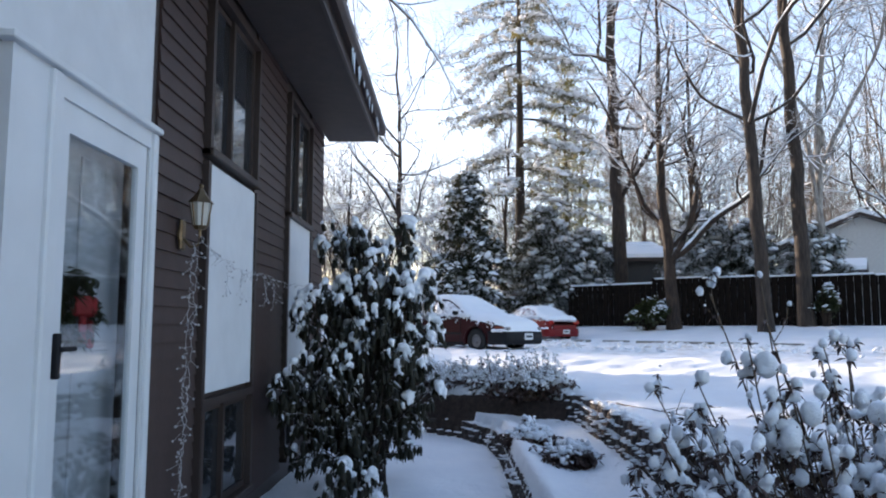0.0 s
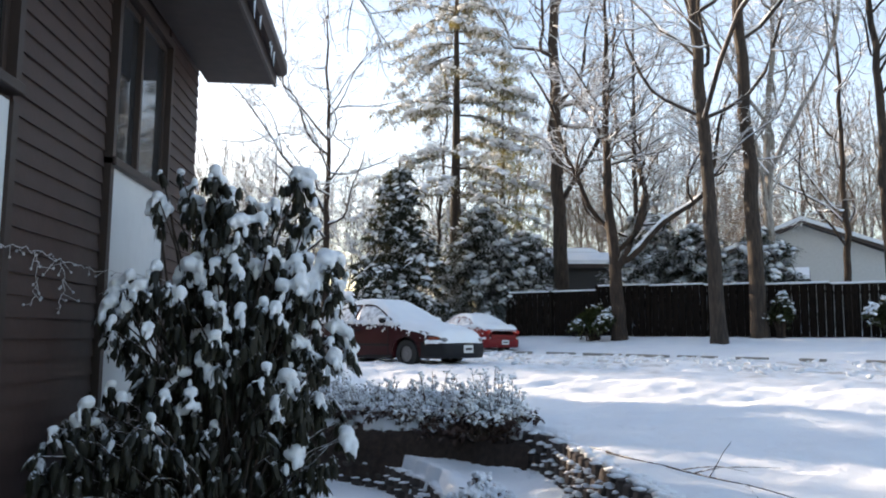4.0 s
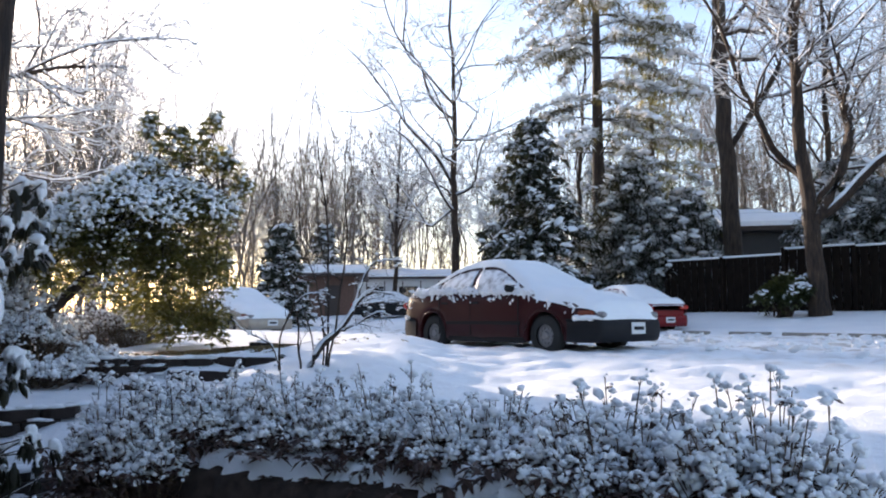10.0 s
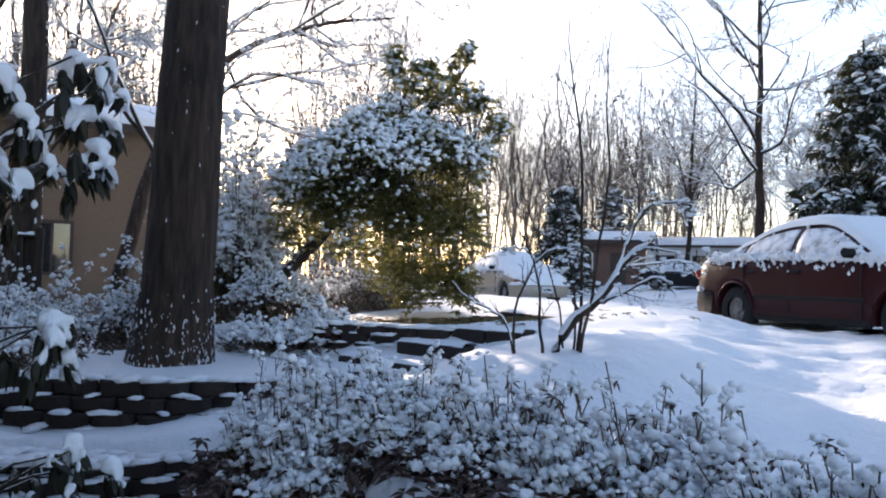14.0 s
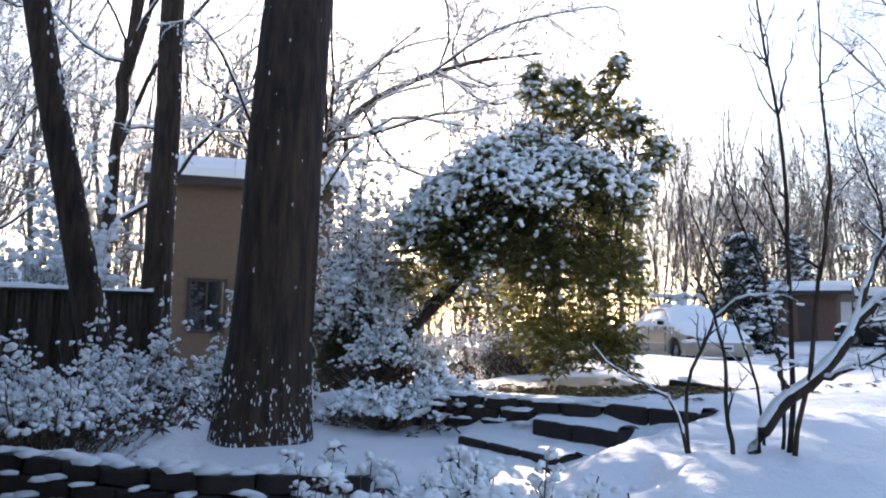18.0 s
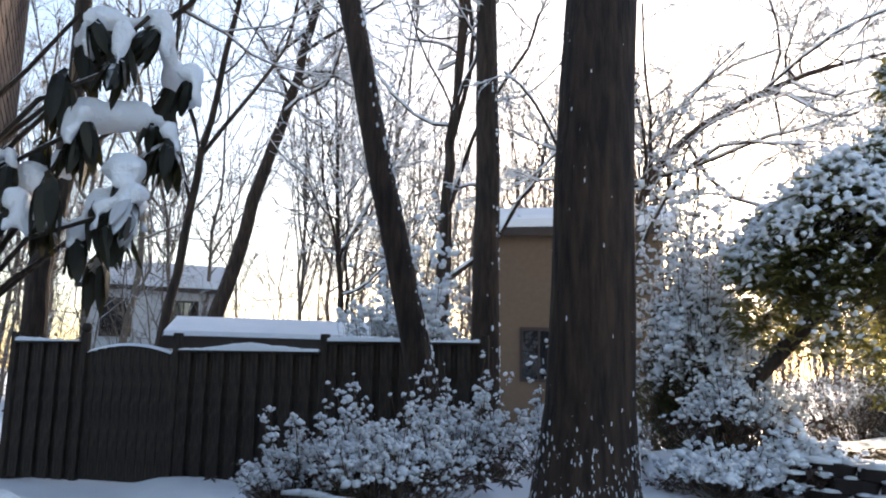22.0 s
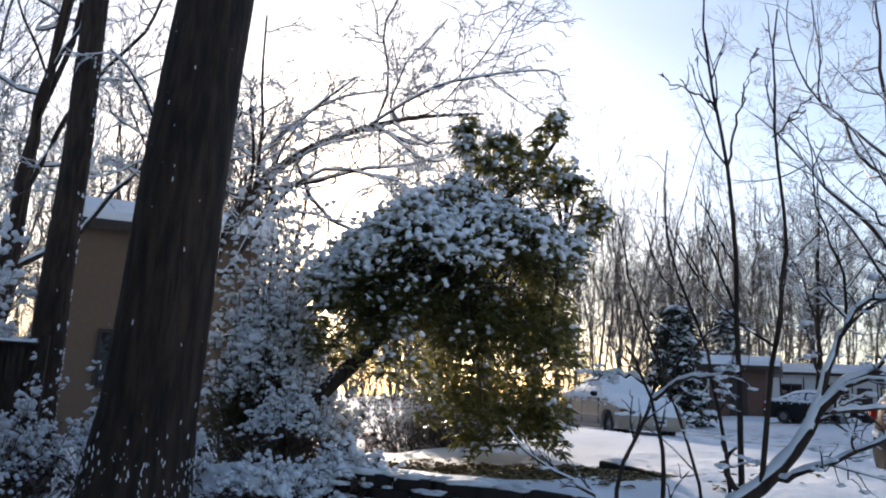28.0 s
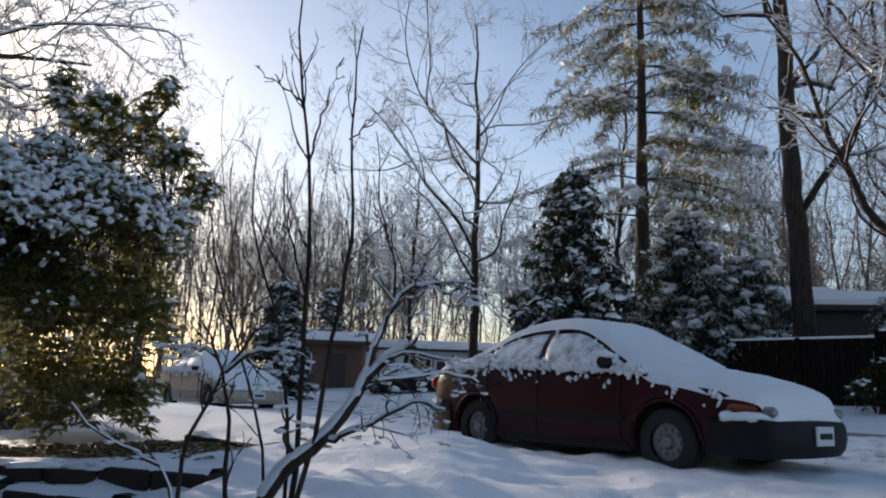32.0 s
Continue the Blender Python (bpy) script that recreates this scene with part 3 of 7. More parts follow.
# front door, seen behind its glazed storm door
entry = empty("door_1", pose(FX, 3.83, 0.42), "white front entry with a glazed storm door", "door", kind="structure")
part("surround", span(-0.05, 0.05, -0.9, -0.51, 0, 2.1, bm=span(-0.05, 0.05, 0.51, 0.56, 0, 2.1, bm=span(-0.05, 0.05, -0.9, 0.56, 2.1, 2.2))), WHITE, entry)
part("drip_cap", span(0.0, 0.085, -0.95, 0.62, 2.2, 2.235, 0.006), WHITE, entry)
part("casing", span(0.035, 0.075, -0.62, -0.525, 0, 2.19, 0.008, bm=span(0.035, 0.075, 0.525, 0.58, 0, 2.19, 0.008)), WHITE, entry)
# thin dark strips painted in for the shade in the door gap
part("door_gap", span(0.02, 0.034, -0.524, -0.5, 0, 2.12, bm=span(0.02, 0.034, 0.5, 0.524, 0, 2.12, bm=span(0.02, 0.034, -0.5, 0.5, 2.1, 2.12))), RUBBER, entry, "dark strip standing in for the shaded gap round the storm door")
part("threshold", span(-0.05, 0.12, -0.62, 0.62, -0.05, 0.0, 0.006), RIM, entry)
part("transom_panel", span(-0.03, 0.02, -3.5, 0.58, 2.238, 4.2), PANEL, entry)
sd = part("storm_door", span(0.0, 0.035, -0.5, -0.39, 0, 2.1, bm=span(0.0, 0.035, 0.39, 0.5, 0, 2.1, bm=span(0.0, 0.035, -0.39, 0.39, 0, 0.16, bm=span(0.0, 0.035, -0.39, 0.39, 1.96, 2.1)))), WHITE, entry)
part("pane", span(0.012, 0.018, -0.39, 0.39, 0.16, 1.96), STORM_GLASS, sd, "clear glass that mirrors the snowy yard")
slab = part("inner_door", span(-0.16, -0.12, -0.52, 0.56, 0, 2.1), WHITE, entry, "white panelled inner door")
for z0, z1 in ((0.15, 0.85), (0.95, 1.95)):
    for y0, y1 in ((-0.42, -0.06), (0.04, 0.40)):
        part("door_panel", span(-0.122, -0.108, y0, y1, z0, z1, 0.006), WHITE, slab)

# ---------------------------------------------------------------- trees


def bare_tree(name, x, y, tall, r, seed, lean=(0, 0), label="", mats=(BARK_DARK, BARK_TWIG), forks=0, k1=15, k2=6, k3=5, k4=3, s0=0.35, up=0.25, spread=0.34, angle=50, z=None, kfork=(0.2, 0.4), twig=0.004, drop=-0.12, sides=16, extra=1.0, bend=(0, 0, 0), taper=0.16, wob=0.014):
    """A leafless tree: trunk, leaders, limbs, boughs, twigs and the snow that lies on them."""
    rng = np.random.default_rng(seed)
    z = ground(x, y) - 0.15 if z is None else z
    t = empty(name, pose(x, y, z), label, "tree")
    P0, R0 = stem(rng, (0, 0, 0), (lean[0], lean[1], tall), r, r * taper, 24, wob, bend)
    R0[0, 0] *= 1.22
    P0[0, 0] = 0
    limbs, L1 = [], [sprout(rng, P0, R0, k1, s0, 0.97, angle, spread, 10, 0.24, up, 0.42, drop=drop)]
    if forks:
        F, FR = sprout(rng, P0, R0, forks, kfork[0], kfork[1], 27, 0.62, 14, 0.13, 0.2, 0.66, fall=0.25, drop=-0.08)
        limbs.append((F, FR, 9))
        L1.append(sprout(rng, F, FR, 8, 0.34, 0.97, 46, 0.42, 9, 0.24, up, 0.5, drop=drop))
    A, AR = np.concatenate([np.stack([q[0][:, np.minimum(i, q[0].shape[1] - 1)] for i in range(10)], 1) for q in L1]), np.concatenate([np.stack([q[1][:, np.minimum(i, q[1].shape[1] - 1)] for i in range(10)], 1) for q in L1])
    A[:, 9] += (A[:, 8] - A[:, 7]) * 0.1
    B, BR = sprout(rng, A, AR, k2, 0.18, 0.98, 44, 0.46, 8, 0.26, 0.12, 0.55, twig * 1.8, drop=drop * 0.7)
    C, CR = sprout(rng, B, BR, k3, 0.15, 1.0, 42, 0.50, 5, 0.25, 0.08, 0.6, twig * 1.2, drop=drop * 0.5)
    D, DR = sprout(rng, C, CR, k4, 0.2, 1.0, 40, 0.55, 3, 0.22, 0.04, 0.65, twig * 0.9)
    part_np("trunk", *tubes([(P0, R0, sides)]), mats[0], t, smooth=True)
    part_np("limbwork", *tubes(limbs + [(A, AR, 6)]), mats[0], t, smooth=True)["kind"] = "stuff"
    part_np("twigwork", *tubes([(B, BR, 4), (C, CR, 3), (D, DR, 3)]), mats[1], t)["kind"] = "stuff"
    g = [(*snow_lines(A, AR, extra=0.010 * extra), 5), (*snow_lines(B, BR, extra=0.008 * extra), 4), (*snow_lines(C, CR, extra=0.006 * extra), 3), (*snow_lines(D, DR, extra=0.004 * extra), 3)]
    if forks:
        g.append((*snow_lines(F, FR, slope=0.9), 5))
    part_np("branch_snow", *tubes(g), SNOW_TUFT, t, "snow lying along the branches")["kind"] = "stuff"
    return t


bare_tree("forked_tree", 9.33, 32.3, 15, 0.30, 11, (-0.3, 0.3), "forked bare street tree with snow on its branches", forks=4, kfork=(0.14, 0.32), s0=0.34, k1=14, extra=0.85)
bare_tree("tall_tree", 11.6, 28.5, 24, 0.27, 12, (-0.9, 0), "tall straight bare tree by the dark fence", s0=0.28, mats=(BARK_BROWN, BARK_TWIG), taper=0.4, extra=0.85)
bare_tree("tall_tree", 13.6, 29.6, 24, 0.30, 13, (-1.9, 0), "leaning tall bare tree by the dark fence", s0=0.25, mats=(BARK_BROWN, BARK_TWIG), taper=0.4, extra=0.85)
bare_tree("pale_tree", 16.2, 33.5, 20, 0.24, 14, (1.0, 0), "pale-barked bare tree with snowy branches", (BARK_PALE, BARK_TWIG), forks=3, s0=0.3, extra=0.85)
bare_tree("tall_tree", 8.9, 39.2, 24, 0.40, 15, (-1.1, 0), "tall bare tree behind the dark fence", s0=0.25, mats=(BARK_BROWN, BARK_TWIG), taper=0.4, extra=0.85)
bare_tree("roadside_tree", -3.9, 59.0, 24, 0.33, 16, (-0.9, 0), "bare roadside tree with fine spreading branches", forks=3, kfork=(0.34, 0.6), s0=0.25, k1=18, k2=7, spread=0.40, angle=58, twig=0.006, extra=0.85, bend=(0.4, 0, 0))
bare_tree("oak", -5.47, 15.38, 19, 0.342, 17, (0.50, 1.05), "thick straight trunk with snow flecks on its bark", s0=0.5, sides=28, taper=0.35, wob=0.007)
bare_tree("oak", -10.62, 17.5, 18, 0.235, 18, (-0.35, -0.1), "straight bare trunk at the end of the fence", s0=0.42, taper=0.3, wob=0.006)
bare_tree("leaning_tree", -7.93, 15.53, 16, 0.165, 19, (-1.95, -2.95), "bare trunk leaning over the fence", s0=0.5, taper=0.4, wob=0.008)
bare_tree("leaning_tree", -22.7, 14.9, 18, 0.26, 20, (1.0, 5.2), "bare tree leaning behind the shed", s0=0.3, taper=0.3)
bare_tree("oak", -14.0, 11.5, 18, 0.22, 21, (-0.1, 0.6), "bare trunk beside the chimney", s0=0.35)
bare_tree("arching_tree", -11.3, 19.5, 7.2, 0.16, 22, (2.6, 5.2), "arching bare tree with dense snowy twigs", s0=0.22, k1=24, k2=8, k3=6, k4=4, up=0.15, spread=0.5, drop=0.18, twig=0.0032, bend=(-0.6, -1.2, 1.5), extra=0.8)
bare_tree("slim_tree", -15.5, 19.0, 15, 0.13, 23, (0.6, 0.4), "slim bare tree behind the fence", s0=0.25, k1=10, forks=2)
bare_tree("slim_tree", -13.2, 17.8, 15, 0.12, 24, (0.3, 1.2), "slim bare tree beyond the shed", s0=0.25, k1=10, forks=2)
bare_tree("slim_tree", -18.0, 13.6, 16, 0.13, 25, (0.2, 2.2), "slim bare tree behind the gate", s0=0.25, k1=10, forks=2)
bare_tree("slim_tree", -24.0, 20.0, 13, 0.13, 124, (0.4, -0.6), "slim bare tree behind the shed", s0=0.2, forks=3)
bare_tree("slim_tree", 3.2, 47.0, 17, 0.16, 26, (0.5, 0), "slim bare tree among the evergreens", s0=0.2)
bare_tree("slim_tree", 12.5, 38.0, 18, 0.17, 27, (-0.6, 0), "slim bare tree behind the fence", s0=0.2, extra=0.85)
bare_tree("slim_tree", 21.0, 36.0, 18, 0.2, 28, (0.4, 0), "bare tree beside the grey house", s0=0.2, extra=0.85)
bare_tree("tall_tree", 19.0, 30.0, 20, 0.27, 29, (-0.2, 0), "tall bare tree on the snowy verge", s0=0.3, mats=(BARK_BROWN, BARK_TWIG), extra=0.85)
bare_tree("roadside_tree", -8.5, 62.0, 15, 0.20, 30, (0.5, 0), "bare tree near the far houses", forks=4, s0=0.2, extra=0.85)
bare_tree("roadside_tree", -1.0, 64.0, 11, 0.16, 130, (0.3, 0), "small spreading bare tree white with snow", forks=5, kfork=(0.15, 0.4), s0=0.2, spread=0.5, twig=0.006, extra=1.8)


def long_limb():
    """A drooping limb of the oak that reaches over the lawn."""
    rng = np.random.default_rng(55)
    oak = bpy.data.objects["oak"]
    P = np.array([(0.15, 0.2, 9.2), (1.4, 0.3, 9.3), (2.8, 0.2, 8.9), (3.9, 0.0, 8.1), (4.7, -0.3, 7.2), (5.3, -0.5, 6.2), (5.6, -0.5, 5.5)])[None]
    R = np.array([0.07, 0.055, 0.045, 0.035, 0.026, 0.017, 0.008])[None]
    A, AR = sprout(rng, P, R, 16, 0.15, 0.98, 45, 0.28, 6, 0.16, -0.1, 0.5, 0.006)
    B, BR = sprout(rng, A, AR, 6, 0.2, 1, 42, 0.5, 5, 0.18, 0.0, 0.6, 0.004)
    part_np("limb", *tubes([(P, R, 7)]), BARK_DARK, oak, smooth=True)
    part_np("twigwork", *tubes([(A, AR, 4), (B, BR, 3)]), BARK_DARK, oak)["kind"] = "stuff"
    part_np("limb_snow", *tubes([(*snow_lines(P, R, slope=1.0), 5), (*snow_lines(A, AR), 4)]), SNOW_TUFT, oak)["kind"] = "stuff"
    rng = np.random.default_rng(56)
    n = 1000
    a, z = rng.uniform(0, 6.283, n), np.abs(rng.normal(0, 0.26, n)) + 0.10 + 3.6 * (rng.random(n) < 0.07) * rng.random(n)
    r = 0.345 + 0.085 * np.exp(-z * 3)
    flecks = np.stack([r * np.cos(a) + 0.018 * z, r * np.sin(a) + 0.047 * z, z], -1)
    part_np("bark_snow", *scatter(blob(rng, 0.0046, 5.5, 0.9, 1), flecks, rng.uniform(0.2, 1.5, n), rng), SNOW_TUFT, oak, "flecks of snow in the bark")["kind"] = "stuff"


long_limb()


def wind_snow(tree, seed, side, reach, n=420):
    """Snow blown against one side of a trunk."""
    rng = np.random.default_rng(seed)
    trunk = next(o for o in tree.children if o.name.startswith("trunk"))
    v = np.empty(len(trunk.data.vertices) * 3, np.float32)
    trunk.data.vertices.foreach_get("co", v)
    ring = v.reshape(-1, 16, 3)
    i = rng.integers(0, reach, n)
    f = rng.random((n, 1))
    a = np.argmin(((ring - ring.mean(1, keepdims=True)) @ np.array(side)), axis=1)
    j = (a[i] + rng.normal(0, 1.3, n).round().astype(int)) % 16
    p = ring[i, j] * (1 - f) + ring[i + 1, j] * f
    part_np("bark_snow", *scatter(blob(rng, 0.013, 2.2, 0.9, 1), p, rng.uniform(0.2, 1.5, n), rng), SNOW_TUFT, tree, "flecks of snow blown against the bark")["kind"] = "stuff"


wind_snow(bpy.data.objects["leaning_tree"], 57, (-0.45, -0.9, 0), 11, 260)
wind_snow(bpy.data.objects["oak.001"], 58, (-0.45, -0.9, 0), 8, 220)


# a ring of woods: a few trees built once and copied
def far_tree(seed, tall, r, label):
    """A tree of the woods: a forking stem with rising limbs and fine twigs."""
    rng = np.random.default_rng(seed)
    t = empty("bare_tree", pose(0, 0, -500), label, "tree", "far woods")
    P0, R0 = stem(rng, (0, 0, 0), (rng.normal(0, 0.8), rng.normal(0, 0.8), tall), r, r * 0.25, 12, 0.03)
    F, FR = sprout(rng, P0, R0, 3, 0.22, 0.55, 26, 0.55, 9, 0.14, 0.3, 0.7, 0.03, fall=0.2, drop=-0.2)
    A, AR = sprout(rng, P0, R0, 11, 0.2, 0.98, 44, 0.32, 5, 0.25, 0.25, 0.45, 0.022, drop=-0.15)
    A2, AR2 = sprout(rng, F, FR, 6, 0.2, 0.98, 40, 0.40, 5, 0.25, 0.25, 0.5, 0.022, drop=-0.15)
    A, AR = np.concatenate([A, A2]), np.concatenate([AR, AR2])
    B, BR = sprout(rng, A, AR, 5, 0.15, 1.0, 42, 0.50, 3, 0.28, 0.15, 0.6, 0.016)
    C, CR = sprout(rng, B, BR, 4, 0.2, 1.0, 42, 0.6, 2, 0.25, 0.1, 0.6, 0.011)
    part_np("trunk", *tubes([(P0, R0, 7)]), BARK_FAR, t, smooth=True)
    part_np("branchwork", *tubes([(F, FR, 5), (A, AR, 4), (B, BR, 3), (C, CR, 3)]), BARK_FAR, t)["kind"] = "stuff"
    return t


FAR = [far_tree(60 + i, h, r, "bare tree of the distant snowy woods") for i, (h, r) in enumerate(((16, 0.13), (19, 0.16), (13, 0.10), (17, 0.125), (10, 0.075)))]
rw = np.random.default_rng(77)
spots = []
for _ in range(110):  # ahead, past the street and the houses
    a, d = radians(rw.uniform(-46, 50)), rw.uniform(60, 95)
    spots.append((-d * math.sin(a), d * math.cos(a)))
for _ in range(110):  # the woods to the west, behind the fence
    a, d = radians(rw.uniform(30, 112)), rw.uniform(30, 75)
    spots.append((-1 - d * math.sin(a), 12 + d * math.cos(a)))
for _ in range(24):  # behind the far fence
    spots.append((rw.uniform(12, 45), rw.uniform(46, 75)))
for _ in range(14):  # more of them past the neighbour's house, added to shade the chimney's side
    d = rw.uniform(34, 66)
    spots.append((-5.8 - d * 0.707 + rw.uniform(-3, 3), 11.5 + d * 0.707 + rw.uniform(-3, 3)))
for _ in range(46):  # the thick of the woods past the street
    a, d = radians(rw.uniform(4, 37)), rw.uniform(60, 84)
    spots.append((-1 - d * math.sin(a), 10 + d * math.cos(a)))
for _ in range(30):  # unseen trees behind the camera and across the lawn, added to dim walls
    a, d = radians(rw.uniform(-165, -62)), rw.uniform(22, 60)
    spots.append((3 - d * math.sin(a), 6 + d * math.cos(a)))
for i, (px_, py_) in enumerate(spots):
    if abs(px_ + 6) < 9 and 40 < py_ < 75:
        continue
    bear = math.degrees(math.atan2(-(px_ + 4.0), py_ - 18.5))  # a clearing lets the low sun through to the lawn
    if abs(bear - SUN_YAW) < 6 and math.hypot(px_ + 4, py_ - 18.5) < 74:
        continue
    if 6 < 0.707 * (px_ + py_) < 12.5 and px_ < 0 and i % 3:  # thin woods on the sunny side
        continue
    copy_thing(FAR[i % 5], pose(px_, py_, ground(px_, py_) - 0.2, 0, 0, rw.uniform(0, 360)))
def deep_woods():
    """The rows of trees behind, too many and too far to tell apart."""
    rng = np.random.default_rng(90)
    n = 400
    a, d = np.radians(rng.uniform(-48, 60, n)), rng.uniform(88, 150, n)
    x, y = -d * np.sin(a), d * np.cos(a)
    base = np.stack([x, y, height(x, y) - 0.3], -1)
    g = np.linspace(0, 1, 8)[None, :, None]
    tall = rng.uniform(10, 21, (n, 1, 1))
    P = base[:, None] + g * tall * np.array([0, 0, 1]) + rng.normal(0, 0.32, (n, 8, 3)).cumsum(1) * np.array([1, 1, 0])
    R = (0.12 - 0.08 * g[..., 0]) * np.ones((n, 8))
    A, AR = sprout(rng, P, R, 11, 0.2, 0.98, 40, 0.42, 5, 0.26, 0.3, 0.5, 0.035, drop=-0.15)
    B, BR = sprout(rng, A, AR, 5, 0.2, 1, 42, 0.5, 3, 0.28, 0.15, 0.6, 0.024)
    C, CR = sprout(rng, B, BR, 2, 0.2, 1, 42, 0.6, 2, 0.2, 0.1, 0.6, 0.018)
    w = part_np("distant_woods", *tubes([(P, R, 5), (A, AR, 3), (B, BR, 3), (C, CR, 3)]), BARK_FAR, None)
    tagged(w, "dense bare winter woods in the distance", "woods", kind="stuff")


deep_woods()


def brushwood(n, yaw, far, tall, seed):
    """Young growth along the wood's edge."""
    rng = np.random.default_rng(seed)
    a, d = np.radians(rng.uniform(*yaw, n)), rng.uniform(*far, n)
    x, y = -d * np.sin(a), d * np.cos(a)
    keep = ~((x > -16) & (x < 3) & (y < 84))
    x, y = x[keep], y[keep]
    n = len(x)
    g = np.linspace(0, 1, 7)[None, :, None]
    P = np.stack([x, y, height(x, y) - 0.2], -1)[:, None] + g * rng.uniform(*tall, (n, 1, 1)) * np.concatenate([rng.normal(0, 0.2, (n, 1, 2)), np.ones((n, 1, 1))], -1)
    P = P + rng.normal(0, 0.2, (n, 7, 3)).cumsum(1) * np.array([1, 1, 0])
    R = (0.034 - 0.022 * g[..., 0]) * np.ones((n, 7))
    A, AR = sprout(rng, P, R, 9, 0.08, 0.98, 42, 0.5, 4, 0.28, 0.25, 0.6, 0.016, drop=-0.15)
    B, BR = sprout(rng, A, AR, 5, 0.2, 1, 42, 0.5, 3, 0.28, 0.1, 0.6, 0.010)
    w = part_np("brushwood", *tubes([(P, R, 4), (A, AR, 3), (B, BR, 3)]), BARK_FAR, None)
    tagged(w, "grey-brown brushwood at the edge of the woods", "brushwood", kind="stuff")


brushwood(440, (-46, 48), (58, 105), (2, 7), 93)
brushwood(230, (28, 66), (40, 62), (1.5, 4), 94)
brushwood(150, (60, 100), (30, 52), (3, 9), 95)
for i, ob in enumerate(FAR):
    ob.matrix_basis = pose(-40 + 20 * i, 118, ground(-40 + 20 * i, 118) - 0.2)


# ---------------------------------------------------------------- evergreens
def translucent_leaf(name, dark, light, trans, snowy=0.0, rough=0.4):
    m = leaf_material(name, dark, light, snowy, rough)
    nt = m.node_tree
    b = nt.nodes["Principled BSDF"]
    tr = nt.nodes.new("ShaderNodeBsdfTranslucent")
    tr.inputs[0].default_value = (*trans, 1)
    mx = nt.nodes.new("ShaderNodeMixShader")
    mx.inputs[0].default_value = 0.35
    out = nt.nodes["Material Output"]
    nt.links.new(b.outputs[0], mx.inputs[1])
    nt.links.new(tr.outputs[0], mx.inputs[2])
    nt.links.new(mx.outputs[0], out.inputs[0])
    return m


NEEDLE = translucent_leaf("spruce_needles", (0.012, 0.018, 0.012), (0.036, 0.042, 0.025), (0.07, 0.07, 0.025), 0.10, 0.6)
PINE_NEEDLE = translucent_leaf("pine_needles", (0.022, 0.026, 0.014), (0.075, 0.068, 0.030), (0.16, 0.14, 0.04), 0.20, 0.6)
# warm sunlight is put into the colour of this brighter pine needle copy
PINE_SUNLIT = translucent_leaf("sunlit_pine_needles", (0.06, 0.065, 0.02), (0.15, 0.14, 0.04), (0.34, 0.30, 0.06), 0.10, 0.6)
HOLLY = translucent_leaf("broad_evergreen_leaves", (0.016, 0.026, 0.012), (0.045, 0.055, 0.022), (0.12, 0.13, 0.03), 0.0, 0.4)
HOLLY_DUST = translucent_leaf("dusted_evergreen_leaves", (0.014, 0.020, 0.012), (0.05, 0.055, 0.03), (0.08, 0.08, 0.03), 0.22, 0.5)
MAG = translucent_leaf("magnolia_leaves", (0.022, 0.027, 0.012), (0.075, 0.072, 0.028), (0.42, 0.40, 0.11), 0.0, 0.35)
RHODO = translucent_leaf("rhododendron_leaves", (0.007, 0.008, 0.005), (0.024, 0.024, 0.012), (0.06, 0.055, 0.02), 0.10, 0.5)
AZALEA = leaf_material("bronze_azalea_leaves", (0.030, 0.016, 0.012), (0.075, 0.038, 0.026), 0.0, 0.6)


def tuft_shape(rng, n, size, wide):
    """A spray of n narrow blades round one point."""
    vs, fs = [], []
    for i in range(n):
        a = rng.uniform(0, 6.283)
        e = rng.uniform(-0.7, 0.5)
        d = np.array([math.cos(a) * math.cos(e), math.sin(a) * math.cos(e), math.sin(e)])
        s = np.array([-math.sin(a), math.cos(a), 0]) * wide * rng.uniform(0.7, 1.3)
        L = size * rng.uniform(0.7, 1.2)
        k = len(vs)
        vs += [d * 0, d * L * 0.5 + s, d * L - np.array([0, 0, L * 0.3]), d * L * 0.5 - s]
        fs.append([k, k + 1, k + 2, k + 3])
    return np.array(vs), np.array(fs)


